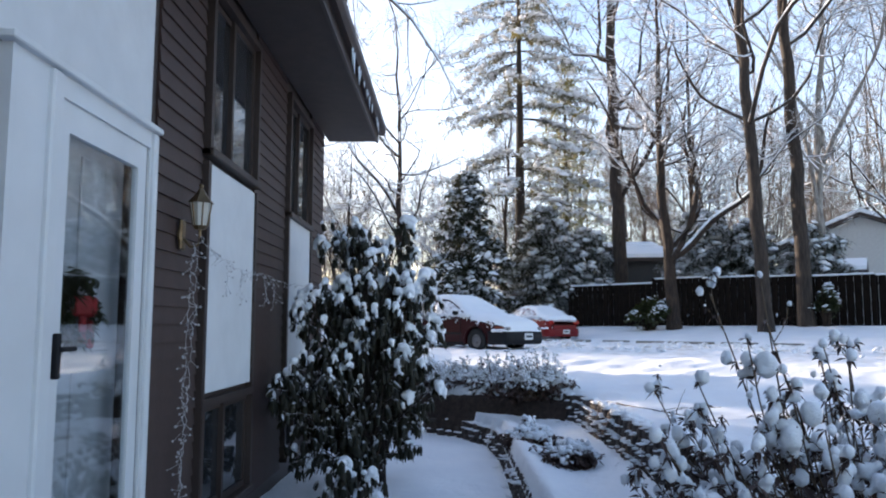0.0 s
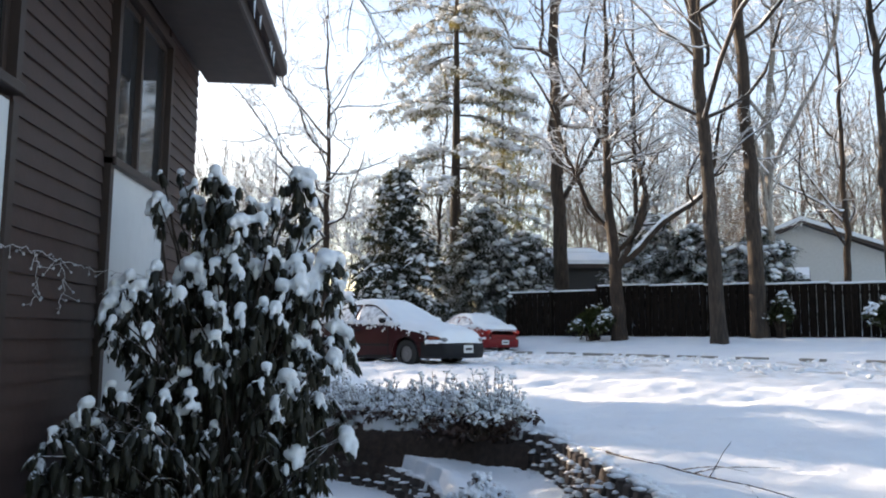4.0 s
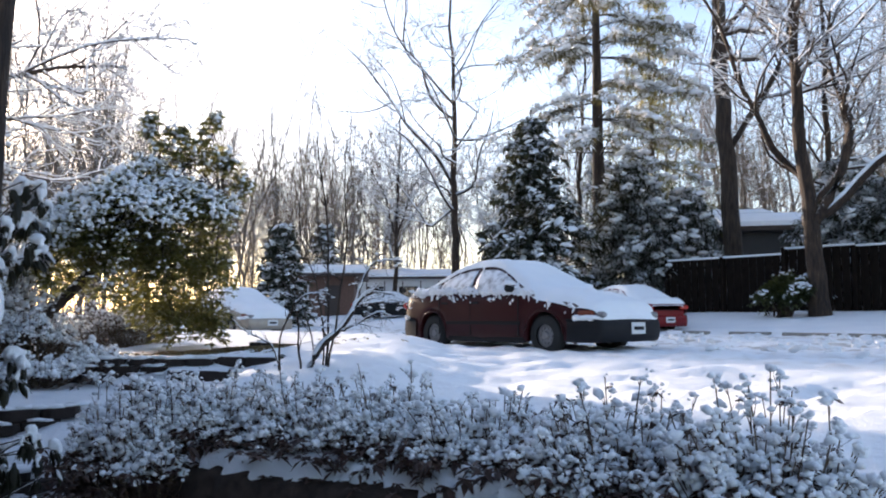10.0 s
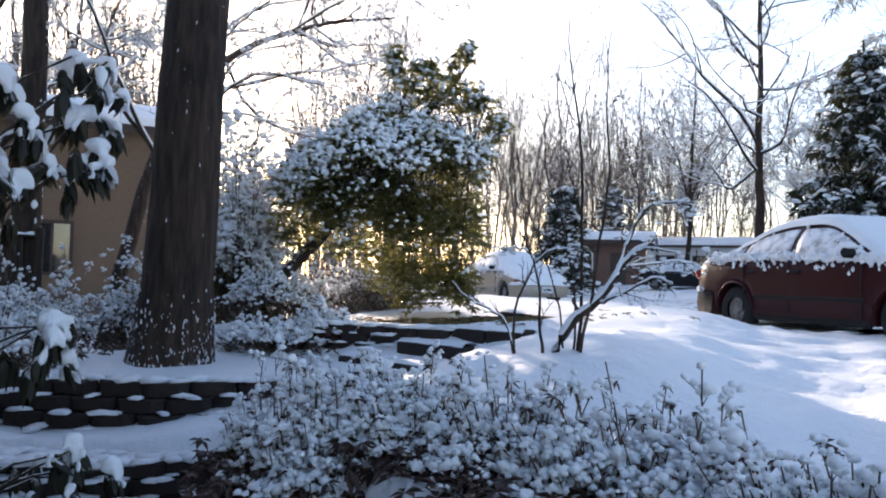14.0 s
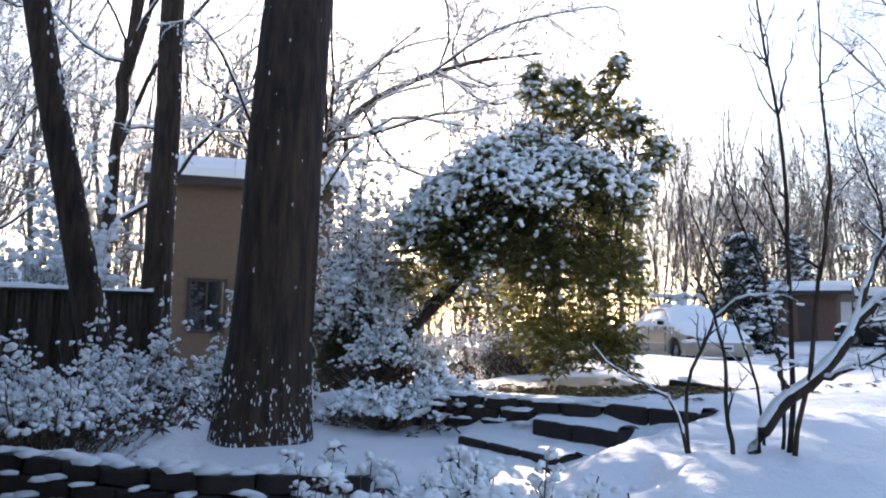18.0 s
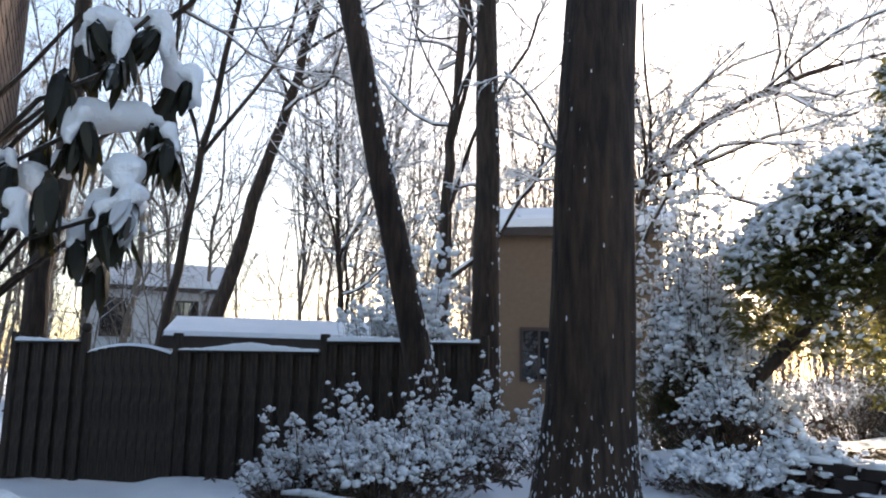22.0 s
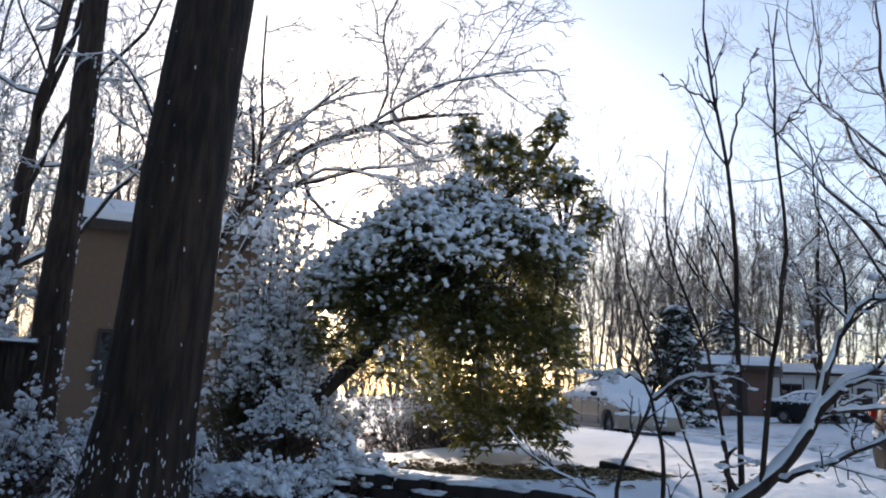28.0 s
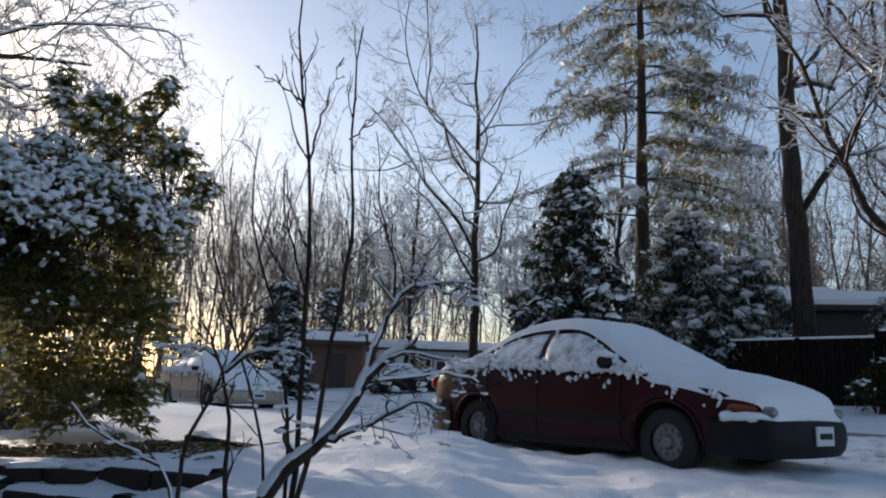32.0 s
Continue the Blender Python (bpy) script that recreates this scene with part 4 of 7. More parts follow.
def conifer(name, x, y, tall, reach, seed, label, mat, low=0.06, layers=26, per=8, droop=0.45, trunk=0.2, power=1.0, tuft=(7, 0.35, 0.05), step=0.28, bark=BARK_BROWN, snow=0.5):
    rng = np.random.default_rng(seed)
    t = empty(name, pose(x, y, ground(x, y) - 0.15), label, "tree")
    P0, R0 = stem(rng, (0, 0, 0), (rng.normal(0, 0.1), 0, tall), trunk, 0.03, 10, 0.004)
    part_np("trunk", *tubes([(P0, R0, 10)]), bark, t, smooth=True)
    P, R = [], []
    for i in range(layers):
        s = low + (0.985 - low) * (i + rng.uniform(-0.4, 0.4)) / layers
        s = min(0.985, max(low, s))
        ln = reach * (1 - (s - low) / (1 - low)) ** power + 0.25
        for j in range(per):
            a = rng.uniform(0, 6.283)
            L = ln * rng.uniform(0.65, 1.12)
            g = np.linspace(0, 1, 7)[:, None]
            d = np.array([math.cos(a), math.sin(a), 0])
            p = np.array([0, 0, s * tall]) + d * L * g + np.array([0, 0, 1]) * (0.12 * L * g - droop * L * g ** 2 + 0.12 * L * g ** 4)
            P.append(p + rng.normal(0, 0.02 * L, (7, 3)) * g)
            R.append(0.012 + 0.02 * L / 3 * (1 - g[:, 0]))
    P, R = np.array(P), np.array(R)
    part_np("boughwork", *tubes([(P, R, 4)]), bark, t)["kind"] = "stuff"
    pts, snowp = [], []
    for p in P:
        L = np.linalg.norm(p[-1] - p[0])
        n = max(3, int(L / step))
        q = np.linspace(0.25, 1, n)
        for c in range(3):
            pts.append(np.interp(q * 6, range(7), p[:, c]))
    xs = np.stack([np.concatenate(pts[i::3]) for i in range(3)], -1)
    side = rng.normal(0, 0.12, xs.shape) * np.array([1, 1, 0.5])
    xs = np.concatenate([xs, xs + side, xs - side * 1.3])
    sh = tuft_shape(rng, *tuft)
    part_np("needles", *scatter(sh, xs, rng.uniform(0.7, 1.3, len(xs)), rng), mat, t)["kind"] = "stuff"
    k = rng.random(len(xs)) < snow
    lump = blob(rng, 0.16 * tuft[1] / 0.35, 0.5, 0.4, 1)
    part_np("bough_snow", *scatter(lump, xs[k] + np.array([0, 0, 0.04]), rng.uniform(0.6, 1.4, k.sum()), rng, tilt=0.3), SNOW_TUFT, t, "snow lying on the boughs")["kind"] = "stuff"
    return t


conifer("spruce", 0.86, 38.2, 8.6, 2.9, 31, "dark spruce with snow-laden drooping boughs", NEEDLE, 0.05, 26, 8, 0.55, snow=0.2, power=0.85)
conifer("pine", 4.0, 43.9, 25, 5.6, 32, "tall pine with snowy tufted boughs", PINE_NEEDLE, 0.30, 20, 5, 0.50, 0.42, 0.45, (8, 0.42, 0.022), 0.40, snow=0.40)
conifer("pine", 8.2, 53.0, 19, 4.2, 33, "pine behind the fence, its needles coloured yellow-green as if sunlit", PINE_SUNLIT, 0.25, 18, 6, 0.35, 0.3, 0.7, (8, 0.5, 0.03), 0.45, snow=0.2)
conifer("young_spruce", -14.5, 66.0, 7.5, 2.0, 34, "small dark evergreen by the far houses", NEEDLE, 0.05, 18, 7, 0.45, snow=0.5)
conifer("young_spruce", -11.0, 44.0, 5.2, 1.5, 35, "small snowy evergreen beside the street", NEEDLE, 0.05, 18, 7, 0.45, snow=0.4)


def leafy_mass(name, x, y, rx, ry, h, seed, label, n=1500, z=None, leaf=(8, 0.22, 0.045), snow=0.35, mat=HOLLY, category="shrub", lump=0.13, hollow=0.55):
    """A broad evergreen: stems, leaf sprays and the snow on top of them."""
    rng = np.random.default_rng(seed)
    t = empty(name, pose(x, y, (ground(x, y) if z is None else z) - 0.05), label, category)
    d = rng.normal(0, 1, (n, 3))
    d[:, 2] = np.abs(d[:, 2]) * 0.9 - 0.25
    d /= np.linalg.norm(d, axis=1, keepdims=True)
    lobes = rng.normal(0, 1, (9, 3)) * np.array([1, 1, 0.8])
    lobes /= np.linalg.norm(lobes, axis=1, keepdims=True)
    bulge = 0.50 + 0.56 * np.clip(np.max(d @ lobes.T, axis=1), 0, 1) ** 7 + rng.normal(0, 0.05, n)
    rad = rng.uniform(hollow, 1.0, n) ** 0.6 * bulge
    c = np.array([rx, ry, h * 0.55])
    p = d * rad[:, None] * c + np.array([0, 0, h * 0.47])
    p = p[p[:, 2] > 0.05]
    q = p[rng.choice(len(p), 60)]
    g = np.linspace(0, 1, 6)[None, :, None]
    root = rng.normal(0, 0.12, (60, 1, 3)) * np.array([rx, ry, 0])
    P = root * (1 - g) + q[:, None] * g + np.array([0, 0, 1]) * np.sin(g * 3.14) * 0.15 * h
    part_np("stemwork", *tubes([(P, np.full((60, 6), 0.012 + 0.006 * h), 5)]), BARK_DARK, t)["kind"] = "stuff"
    part_np("foliage", *scatter(tuft_shape(rng, *leaf), p, rng.uniform(0.7, 1.3, len(p)), rng), mat, t)["kind"] = "stuff"
    top = p[(rng.random(len(p)) < snow) & (p[:, 2] > 0.25 * h) & (np.linalg.norm((p - [0, 0, h * 0.47]) / c, axis=1) > 0.72)]
    if len(top):
        part_np("leaf_snow", *scatter(clump(rng, lump), top + np.array([0, 0, 0.04]), rng.uniform(0.6, 1.4, len(top)), rng, tilt=0.3), SNOW_TUFT, t, "clumps of snow on the leaves")["kind"] = "stuff"
    return t


for cx, cy, ch, cr, sd, lab in ((4.9, 40.2, 6.6, 2.7, 41, "dark bushy evergreen dusted with snow beside the fence"), (7.0, 40.6, 5.6, 2.5, 42, "dark bushy evergreen dusted with snow beside the fence"),
                                (12.0, 36.8, 6.0, 2.6, 43, "dark bushy evergreen behind the fence"), (13.9, 35.6, 5.2, 2.3, 44, "dark bushy evergreen behind the fence"), (16.1, 34.0, 4.8, 2.0, 45, "dark bushy evergreen behind the fence")):
    conifer("cedar", cx, cy, ch, cr, sd, lab, NEEDLE, 0.03, 22, 9, 0.62, 0.14, 0.55, (9, 0.42, 0.03), 0.26, snow=0.16)
leafy_mass("round_bush", 8.4, 32.8, 1.0, 0.9, 1.6, 44, "rounded grey-green bush beside the street tree", 1300, leaf=(7, 0.16, 0.03), lump=0.05, snow=0.5)
leafy_mass("snowy_bush", 17.0, 26.9, 1.1, 0.8, 1.7, 45, "snow-laden bush in front of the fence", 1300, leaf=(7, 0.15, 0.03), lump=0.07, snow=0.9)
leafy_mass("snowy_bush", 19.2, 24.9, 1.2, 0.8, 1.6, 46, "snow-laden bush in front of the fence", 1300, leaf=(7, 0.15, 0.03), lump=0.07, snow=0.9)
leafy_mass("snowy_bush", 14.2, 29.3, 0.6, 0.5, 1.7, 47, "thin snowy bush by the tree trunks", 500, leaf=(6, 0.14, 0.016), lump=0.06, snow=0.8)



# ---------------------------------------------------------------- low twiggy shrubs
def wet_snow(name, lumps, parent, label, seed, voxel=0.0095):
    """Wet snow run together out of lumps (centre, radii): one smooth skin over them all."""
    rng = np.random.default_rng(seed)
    shapes = [blob(rng, 1.0, 1.0, 0.35, 2) for _ in range(5)]
    pairs = []
    for c, r in lumps:
        v, f = shapes[rng.integers(5)]
        a = rng.uniform(0, 6.283)
        v = np.stack([v[:, 0] * math.cos(a) - v[:, 1] * math.sin(a), v[:, 0] * math.sin(a) + v[:, 1] * math.cos(a), np.where(v[:, 2] < 0, v[:, 2] * 1.6, v[:, 2])], -1)
        pairs.append((v * np.asarray(r) + np.asarray(c), f))
    ob = part_np(name, *join(pairs), SNOW_TUFT, parent, label, smooth=True)
    m = ob.modifiers.new("skin", "REMESH")
    m.mode, m.voxel_size, m.use_smooth_shade = "VOXEL", voxel, True
    m = ob.modifiers.new("melt", "SMOOTH")
    m.factor, m.iterations = 0.5, 3
    return ob


def twig_shrub(name, x, y, rx, ry, h, seed, label, n=260, ball=0.030, balls=5, z=None, leaves=0.5, turn=0, mat=AZALEA, flat=0.35, spiky=0.2, body=500, round_=1):
    """A shrub of fine stems with a ball of snow on every tip."""
    rng = np.random.default_rng(seed)
    t = empty(name, pose(x, y, (ground(x, y) if z is None else z) - 0.04, 0, 0, turn), label, "shrub")
    a, r = rng.uniform(0, 6.283, n), np.sqrt(rng.uniform(0, 1, n))
    lump = 0.8 + 0.25 * np.sin(a * 3 + rng.uniform(0, 6)) * r
    ht = h * (1 - (1 - flat) * r ** 2.5) * lump * rng.uniform(0.82, 1.05, n) * np.where(rng.random(n) < spiky * 0.13, 1.7, np.where(rng.random(n) < spiky * 0.25, 1.3, 1))
    tip = np.stack([np.cos(a) * r * rx, np.sin(a) * r * ry, ht], -1)
    g = np.linspace(0, 1, 6)[None, :, None]
    root = tip * np.array([0.35, 0.35, 0])
    P = root[:, None] * (1 - g) + tip[:, None] * g
    P[..., :2] += rng.normal(0, 0.012, (n, 6, 2)).cumsum(1)
    P[..., 2] -= 0.1 * h * np.sin(g[..., 0] * 3.14)
    R = 0.0065 * (1 - 0.6 * g[..., 0]) * np.ones((n, 6))
    B, BR = sprout(rng, P, R, 4, 0.4, 0.97, 36, 0.26, 4, 0.12, 0.4, 0.7, 0.002)
    part_np("stemwork", *tubes([(P, R, 4), (B, BR, 3)]), BARK_TWIG, t)["kind"] = "stuff"
    ends = np.concatenate([P[:, -1], B[:, -1], B[:, 2], P[:, 4]])
    keep = ends[rng.random(len(ends)) < leaves]
    part_np("foliage", *scatter(tuft_shape(rng, 6, 0.042, 0.007), keep, rng.uniform(0.7, 1.5, len(keep)), rng), mat, t)["kind"] = "stuff"
    inner = np.stack([rng.normal(0, 0.45, body) * rx, rng.normal(0, 0.45, body) * ry, rng.uniform(0.05, 0.55, body) * h], -1)
    if body:
        part_np("inner_foliage", *scatter(tuft_shape(rng, 7, 0.075, 0.016), inner, rng.uniform(0.7, 1.4, len(inner)), rng), mat, t, "dark brown inner leaves")["kind"] = "stuff"
    pts = np.concatenate([ends[rng.random(len(ends)) < 0.8]] + [ends[rng.random(len(ends)) < 0.34] for _ in range(balls - 1)])
    pts = pts[pts[:, 2] > (0.3 + 0.2 * rng.random(len(pts))) * h]
    pts = pts + rng.normal(0, ball * 0.75, pts.shape) * np.array([1, 1, 0.6])
    sc = rng.uniform(0.4, 1.35, len(pts)) * np.where(rng.random(len(pts)) < 0.07, 1.7, 1)
    if round_ > 1:
        wet_snow("tip_snow", [(c, ball * w * np.array([0.85, 0.85, 1.1])) for c, w in zip(pts + np.array([0, 0, ball * 0.3]), sc)], t, "balls of snow on the twig tips", seed, 0.009)["kind"] = "stuff"
        return t
    half = len(pts) // 2
    puffs = [scatter(blob(rng, ball, 1.05, 0.35, 1), pts[:half] + np.array([0, 0, ball * 0.4]), sc[:half], rng, tilt=0.2), scatter(blob(rng, ball, 0.8, 0.5, 1), pts[half:] + np.array([0, 0, ball * 0.4]), sc[half:], rng, tilt=0.2)]
    part_np("tip_snow", *join(puffs), SNOW_TUFT, t, "balls of snow on the twig tips", smooth=True)["kind"] = "stuff"
    return t


HEDGE = "low azalea with snow balls on every twig"
for i, (hx, hy, hrx, hry, hh, hz) in enumerate(((1.35, 11.55, 0.55, 0.5, 0.55, 0.47), (0.75, 12.15, 0.62, 0.52, 0.52, 0.47), (0.1, 12.7, 0.6, 0.5, 0.5, 0.47), (-0.55, 13.05, 0.6, 0.5, 0.5, 0.47), (-1.2, 13.35, 0.55, 0.5, 0.5, 0.47), (-1.9, 13.55, 0.5, 0.45, 0.48, 0.47), (-2.35, 13.85, 0.4, 0.4, 0.42, 0.47), (-2.25, 13.25, 0.42, 0.4, 0.62, 0.2), (-2.75, 13.6, 0.4, 0.38, 0.6, 0.2))):
    tagged(twig_shrub("azalea", hx, hy, hrx, hry, hh, 80 + i, HEDGE, 330, 0.0165, 5, z=hz, leaves=0.14, spiky=0.9), group="azalea hedge")
twig_shrub("azalea", 1.62, 2.98, 0.92, 0.8, 0.82, 90, "azalea bush with snow balls on upright twigs", 150, 0.026, 1, z=0.52, leaves=0.8, flat=0.55, spiky=0.9, body=160, round_=2)
twig_shrub("azalea", 0.95, 9.2, 0.25, 0.4, 0.3, 91, "small snowed-in plant in the walled bed", 60, 0.03, 3, z=0.15)
twig_shrub("azalea", 1.2, 7.9, 0.25, 0.35, 0.3, 92, "small snowed-in plant in the walled bed", 60, 0.03, 3, z=0.15)
LOW = "low shrub under the trees, covered with snow"
for i, (hx, hy, hrx, hry, hh) in enumerate(((-6.6, 14.3, 0.9, 0.8, 0.75), (-7.4, 15.3, 0.8, 0.8, 0.95), (-7.2, 13.9, 0.7, 0.6, 0.6), (-6.9, 16.4, 0.7, 0.7, 0.9), (-5.2, 16.5, 0.8, 0.45, 0.34), (-4.75, 16.75, 0.45, 0.3, 0.30), (-8.6, 14.9, 0.7, 0.6, 0.75), (-5.9, 17.4, 0.7, 0.6, 0.8))):
    tagged(twig_shrub("low_shrub", hx, hy, hrx, hry, hh, 100 + i, LOW, 240, 0.020, 4, leaves=0.10, body=70, spiky=0.7), group="low shrubs under the trees")
for tx, ty, trx, th, sd in ((-7.3, 18.2, 0.7, 2.7, 50), (-7.9, 18.9, 0.6, 2.6, 51), (-8.8, 19.6, 0.8, 2.9, 52), (-6.75, 17.75, 0.5, 1.9, 53)):
    twig_shrub("snowy_thicket", tx, ty, trx, trx, th, sd, "tall twiggy thicket beside the oak, coated with snow", 210, 0.028, 5, mat=HOLLY, flat=0.45, spiky=0.8, leaves=0.5, body=90)
twig_shrub("snowy_evergreen", -12.0, 16.7, 1.5, 1.1, 3.3, 48, "evergreen bush behind the fence, heavy with snow", 240, 0.05, 4, z=0.0, mat=HOLLY, flat=0.5, spiky=0.5, leaves=0.6, body=300)
twig_shrub("snowy_evergreen", -13.6, 17.6, 1.3, 1.1, 3.0, 49, "evergreen bush behind the fence, heavy with snow", 180, 0.05, 4, z=0.0, mat=HOLLY, flat=0.4, spiky=0.5, leaves=0.6, body=200)
twig_shrub("brush", -7.4, 21.2, 1.1, 0.9, 1.3, 110, "bare tangled brush dusted with snow", 300, 0.02, 1, mat=BARK_TWIG, body=0)
twig_shrub("brush", -6.3, 20.6, 0.8, 0.7, 0.9, 111, "bare tangled brush dusted with snow", 220, 0.018, 1, mat=BARK_TWIG, body=0)


# ---------------------------------------------------------------- rhododendrons
def leaf_blade(rng, length, width, droop):
    """One long curled leaf that hangs from a whorl."""
    g = np.linspace(0, 1, 6)
    a = droop * np.minimum(1, g * 2.2)
    st = length / 5
    x = np.cumsum(np.concatenate([[0], np.cos(a[1:]) * st]))
    z = np.cumsum(np.concatenate([[0], -np.sin(a[1:]) * st]))
    w = width * np.sin(np.clip(0.12 + g * 0.93, 0, 1) * math.pi) ** 0.7
    vs = np.stack([np.stack([x, -w, z - 0.9 * w], -1), np.stack([x, 0 * w, z], -1), np.stack([x, w, z - 0.9 * w], -1)], 1).reshape(-1, 3)
    fs = []
    for i in range(5):
        fs += [[3 * i, 3 * i + 1, 3 * i + 4, 3 * i + 3], [3 * i + 1, 3 * i + 2, 3 * i + 5, 3 * i + 4]]
    return vs, np.array(fs)


def whorl_shape(rng, n):
    pairs = []
    for i in range(n):
        v, f = leaf_blade(rng, rng.uniform(0.085, 0.145), rng.uniform(0.0105, 0.0165), rng.uniform(1.3, 1.75))
        a = i / n * 6.283 + rng.uniform(-0.3, 0.3)
        c, s = math.cos(a), math.sin(a)
        pairs.append((np.stack([v[:, 0] * c - v[:, 1] * s, v[:, 0] * s + v[:, 1] * c, v[:, 2] + rng.uniform(-0.025, 0.01)], -1), f))
    return join(pairs)


rr_ = np.random.default_rng(200)
WHORLS = [mesh_np("leaf_whorl", *whorl_shape(rr_, 11 + i % 4), RHODO) for i in range(6)]


def rhododendron(x, y, z, lobes, n, seed, label, size=1.0, capped=0.8, inner=500, foot=(0, 0, 0), heavy=1.0, low=(0.6, 1.7)):
    """A shrub of whorled drooping leaves; lobes: (cx, cy, cz, radius) of its rounded parts, each with its own load of snow."""
    rng = np.random.default_rng(seed)
    t = empty("rhododendron", pose(x, y, z), label, "shrub")
    per = np.array([q[3] ** 2 for q in lobes])
    cnt = np.maximum(4, (n * per / per.sum()).astype(int))
    tips, lobe_of = [], []
    for i, ((cx, cy, cz, r), c) in enumerate(zip(lobes, cnt)):
        d = rng.normal(0, 1, (c, 3))
        d[:, 2] = d[:, 2] * 0.8 + 0.25
        d /= np.linalg.norm(d, axis=1, keepdims=True)
        tips.append(np.array([cx, cy, cz]) + d * r * rng.uniform(0.75, 1.05, (c, 1)) * np.array([1, 1, 0.95]))
        lobe_of += [i] * c
    tips, lobe_of = np.concatenate(tips), np.array(lobe_of)
    ok = tips[:, 2] > 0.12
    tips, lobe_of = tips[ok], lobe_of[ok]
    m = len(tips)
    g = np.linspace(0, 1, 9)[None, :, None]
    root = rng.normal(0, 0.1, (m, 1, 3)) * np.array([1, 1, 0]) + np.array(foot)
    mid = tips[:, None] * np.array([0.4, 0.4, 0.85]) + np.array(foot) * 0.6 + rng.normal(0, 0.12, (m, 1, 3))
    P = root * (1 - g) ** 2 + mid * 2 * g * (1 - g) + tips[:, None] * g ** 2
    part_np("stemwork", *tubes([((P + rng.normal(0, 0.012, P.shape))[::2], (0.012 - 0.008 * g[..., 0] * np.ones((m, 9)))[::2], 6)]), BARK_BROWN, t, smooth=True)["kind"] = "stuff"
    if inner:
        s = rng.integers(0, m, inner)
        u = rng.uniform(0.62, 0.97, (inner, 1))
        q = root[s, 0] * (1 - u) ** 2 + mid[s, 0] * 2 * u * (1 - u) + tips[s] * u ** 2 + rng.normal(0, 0.05, (inner, 3))
        part_np("inner_foliage", *scatter(whorl_shape(rng, 8), q, rng.uniform(0.8, 1.3, inner) * size, rng), RHODO, t)["kind"] = "stuff"
    loads = {}
    for i, p in enumerate(tips):
        k = size * rng.uniform(0.8, 1.3)
        w = new("leaf_whorl", WHORLS[rng.integers(6)])
        w.parent = t
        w.matrix_basis = pose(*p, rng.normal(0, 16), rng.normal(0, 16), rng.uniform(0, 360)) @ Matrix.Diagonal((k, k, k, 1))
        if rng.random() > capped * (0.12 + 0.88 * smooth01(low[0], low[1], p[2])):
            continue
        lump = loads.setdefault(lobe_of[i], [])
        h = heavy * k * rng.choice([0.55, 0.8, 1.05, 1.45])
        lump.append((p + (0, 0, 0.012), h * np.array([rng.uniform(0.036, 0.052), rng.uniform(0.036, 0.052), rng.uniform(0.034, 0.052)])))
        out = p - np.array(lobes[lobe_of[i]][:3])
        a0 = math.atan2(out[1], out[0])
        for _ in range(rng.integers(3, 8)):  # runs down over the outer leaves
            a, far = a0 + rng.normal(0, 1.0), rng.uniform(0.026, 0.055) * h
            lump.append((p + (far * math.cos(a), far * math.sin(a), -rng.uniform(0.0, 0.085) * h), h * np.array([0.0145, 0.0145, rng.uniform(0.020, 0.042)])))
        near = [q for q in tips[max(0, i - 60):i] if np.linalg.norm(q - p) < 0.15 * heavy and abs(q[2] - p[2]) < 0.09]
        for q in near[:rng.integers(0, 2)]:  # a bridge to the next whorl
            for u in (0.25, 0.5, 0.75):
                lump.append((p * (1 - u) + q * u + (0, 0, 0.008), h * rng.uniform(0.022, 0.034, 3)))
    for i, lump in loads.items():
        wet_snow("snow_load", lump, t, "thick wet snow bowing the leaves", seed + int(i))["kind"] = "stuff"
    return t


rhododendron(-0.9, 8.1, -0.1, [(-0.25, 0.0, 2.55, 0.24), (0.05, 0.1, 2.3, 0.32), (0.35, 0.2, 2.4, 0.2), (0.42, 0.2, 2.72, 0.07), (0.55, 0.2, 2.0, 0.26), (0.58, 0.2, 1.5, 0.28), (0.52, 0.2, 0.95, 0.32),
              (0.1, 0.1, 1.8, 0.48), (0.1, 0.0, 1.2, 0.5), (0.2, 0.1, 0.6, 0.45), (-0.3, -0.2, 1.7, 0.4), (-0.35, -0.3, 1.1, 0.4), (-0.45, -0.8, 0.95, 0.38), (-0.3, -0.5, 0.5, 0.4)], 680, 201,
             "tall rhododendron with drooping leaves under thick wet snow", 0.9, 0.9, 1300, heavy=0.92, low=(0.9, 1.95))
rhododendron(-2.68, 11.48, -0.1, [(0.24, 0.54, 2.22, 0.11), (0.25, 0.54, 2.04, 0.10), (0.26, 0.55, 1.86, 0.09), (0.26, -0.05, 2.16, 0.17), (0.22, 0.15, 2.05, 0.14), (0.2, 0.3, 1.92, 0.11), (0.15, 0.05, 1.82, 0.2), (0.0, -0.2, 2.05, 0.25),
              (0.1, -0.15, 1.5, 0.22), (0.39, 0.4, 0.8, 0.15), (0.4, 0.4, 0.5, 0.16), (0.0, -0.2, 0.9, 0.25), (0.3, 0.38, 1.28, 0.1)], 280, 202,
             "rhododendron by the chimney bowed under snow", 0.78, 0.9, 260, (-0.35, -0.35, 0), heavy=0.86, low=(0.3, 1.3))
rhododendron(-0.75, 5.9, -0.1, [(0, 0, 0.3, 0.3), (0.1, 0.5, 0.25, 0.28)], 26, 203, "low rhododendron shoots at the walkway", 0.9, 0.7, 30, low=(0.1, 0.4))


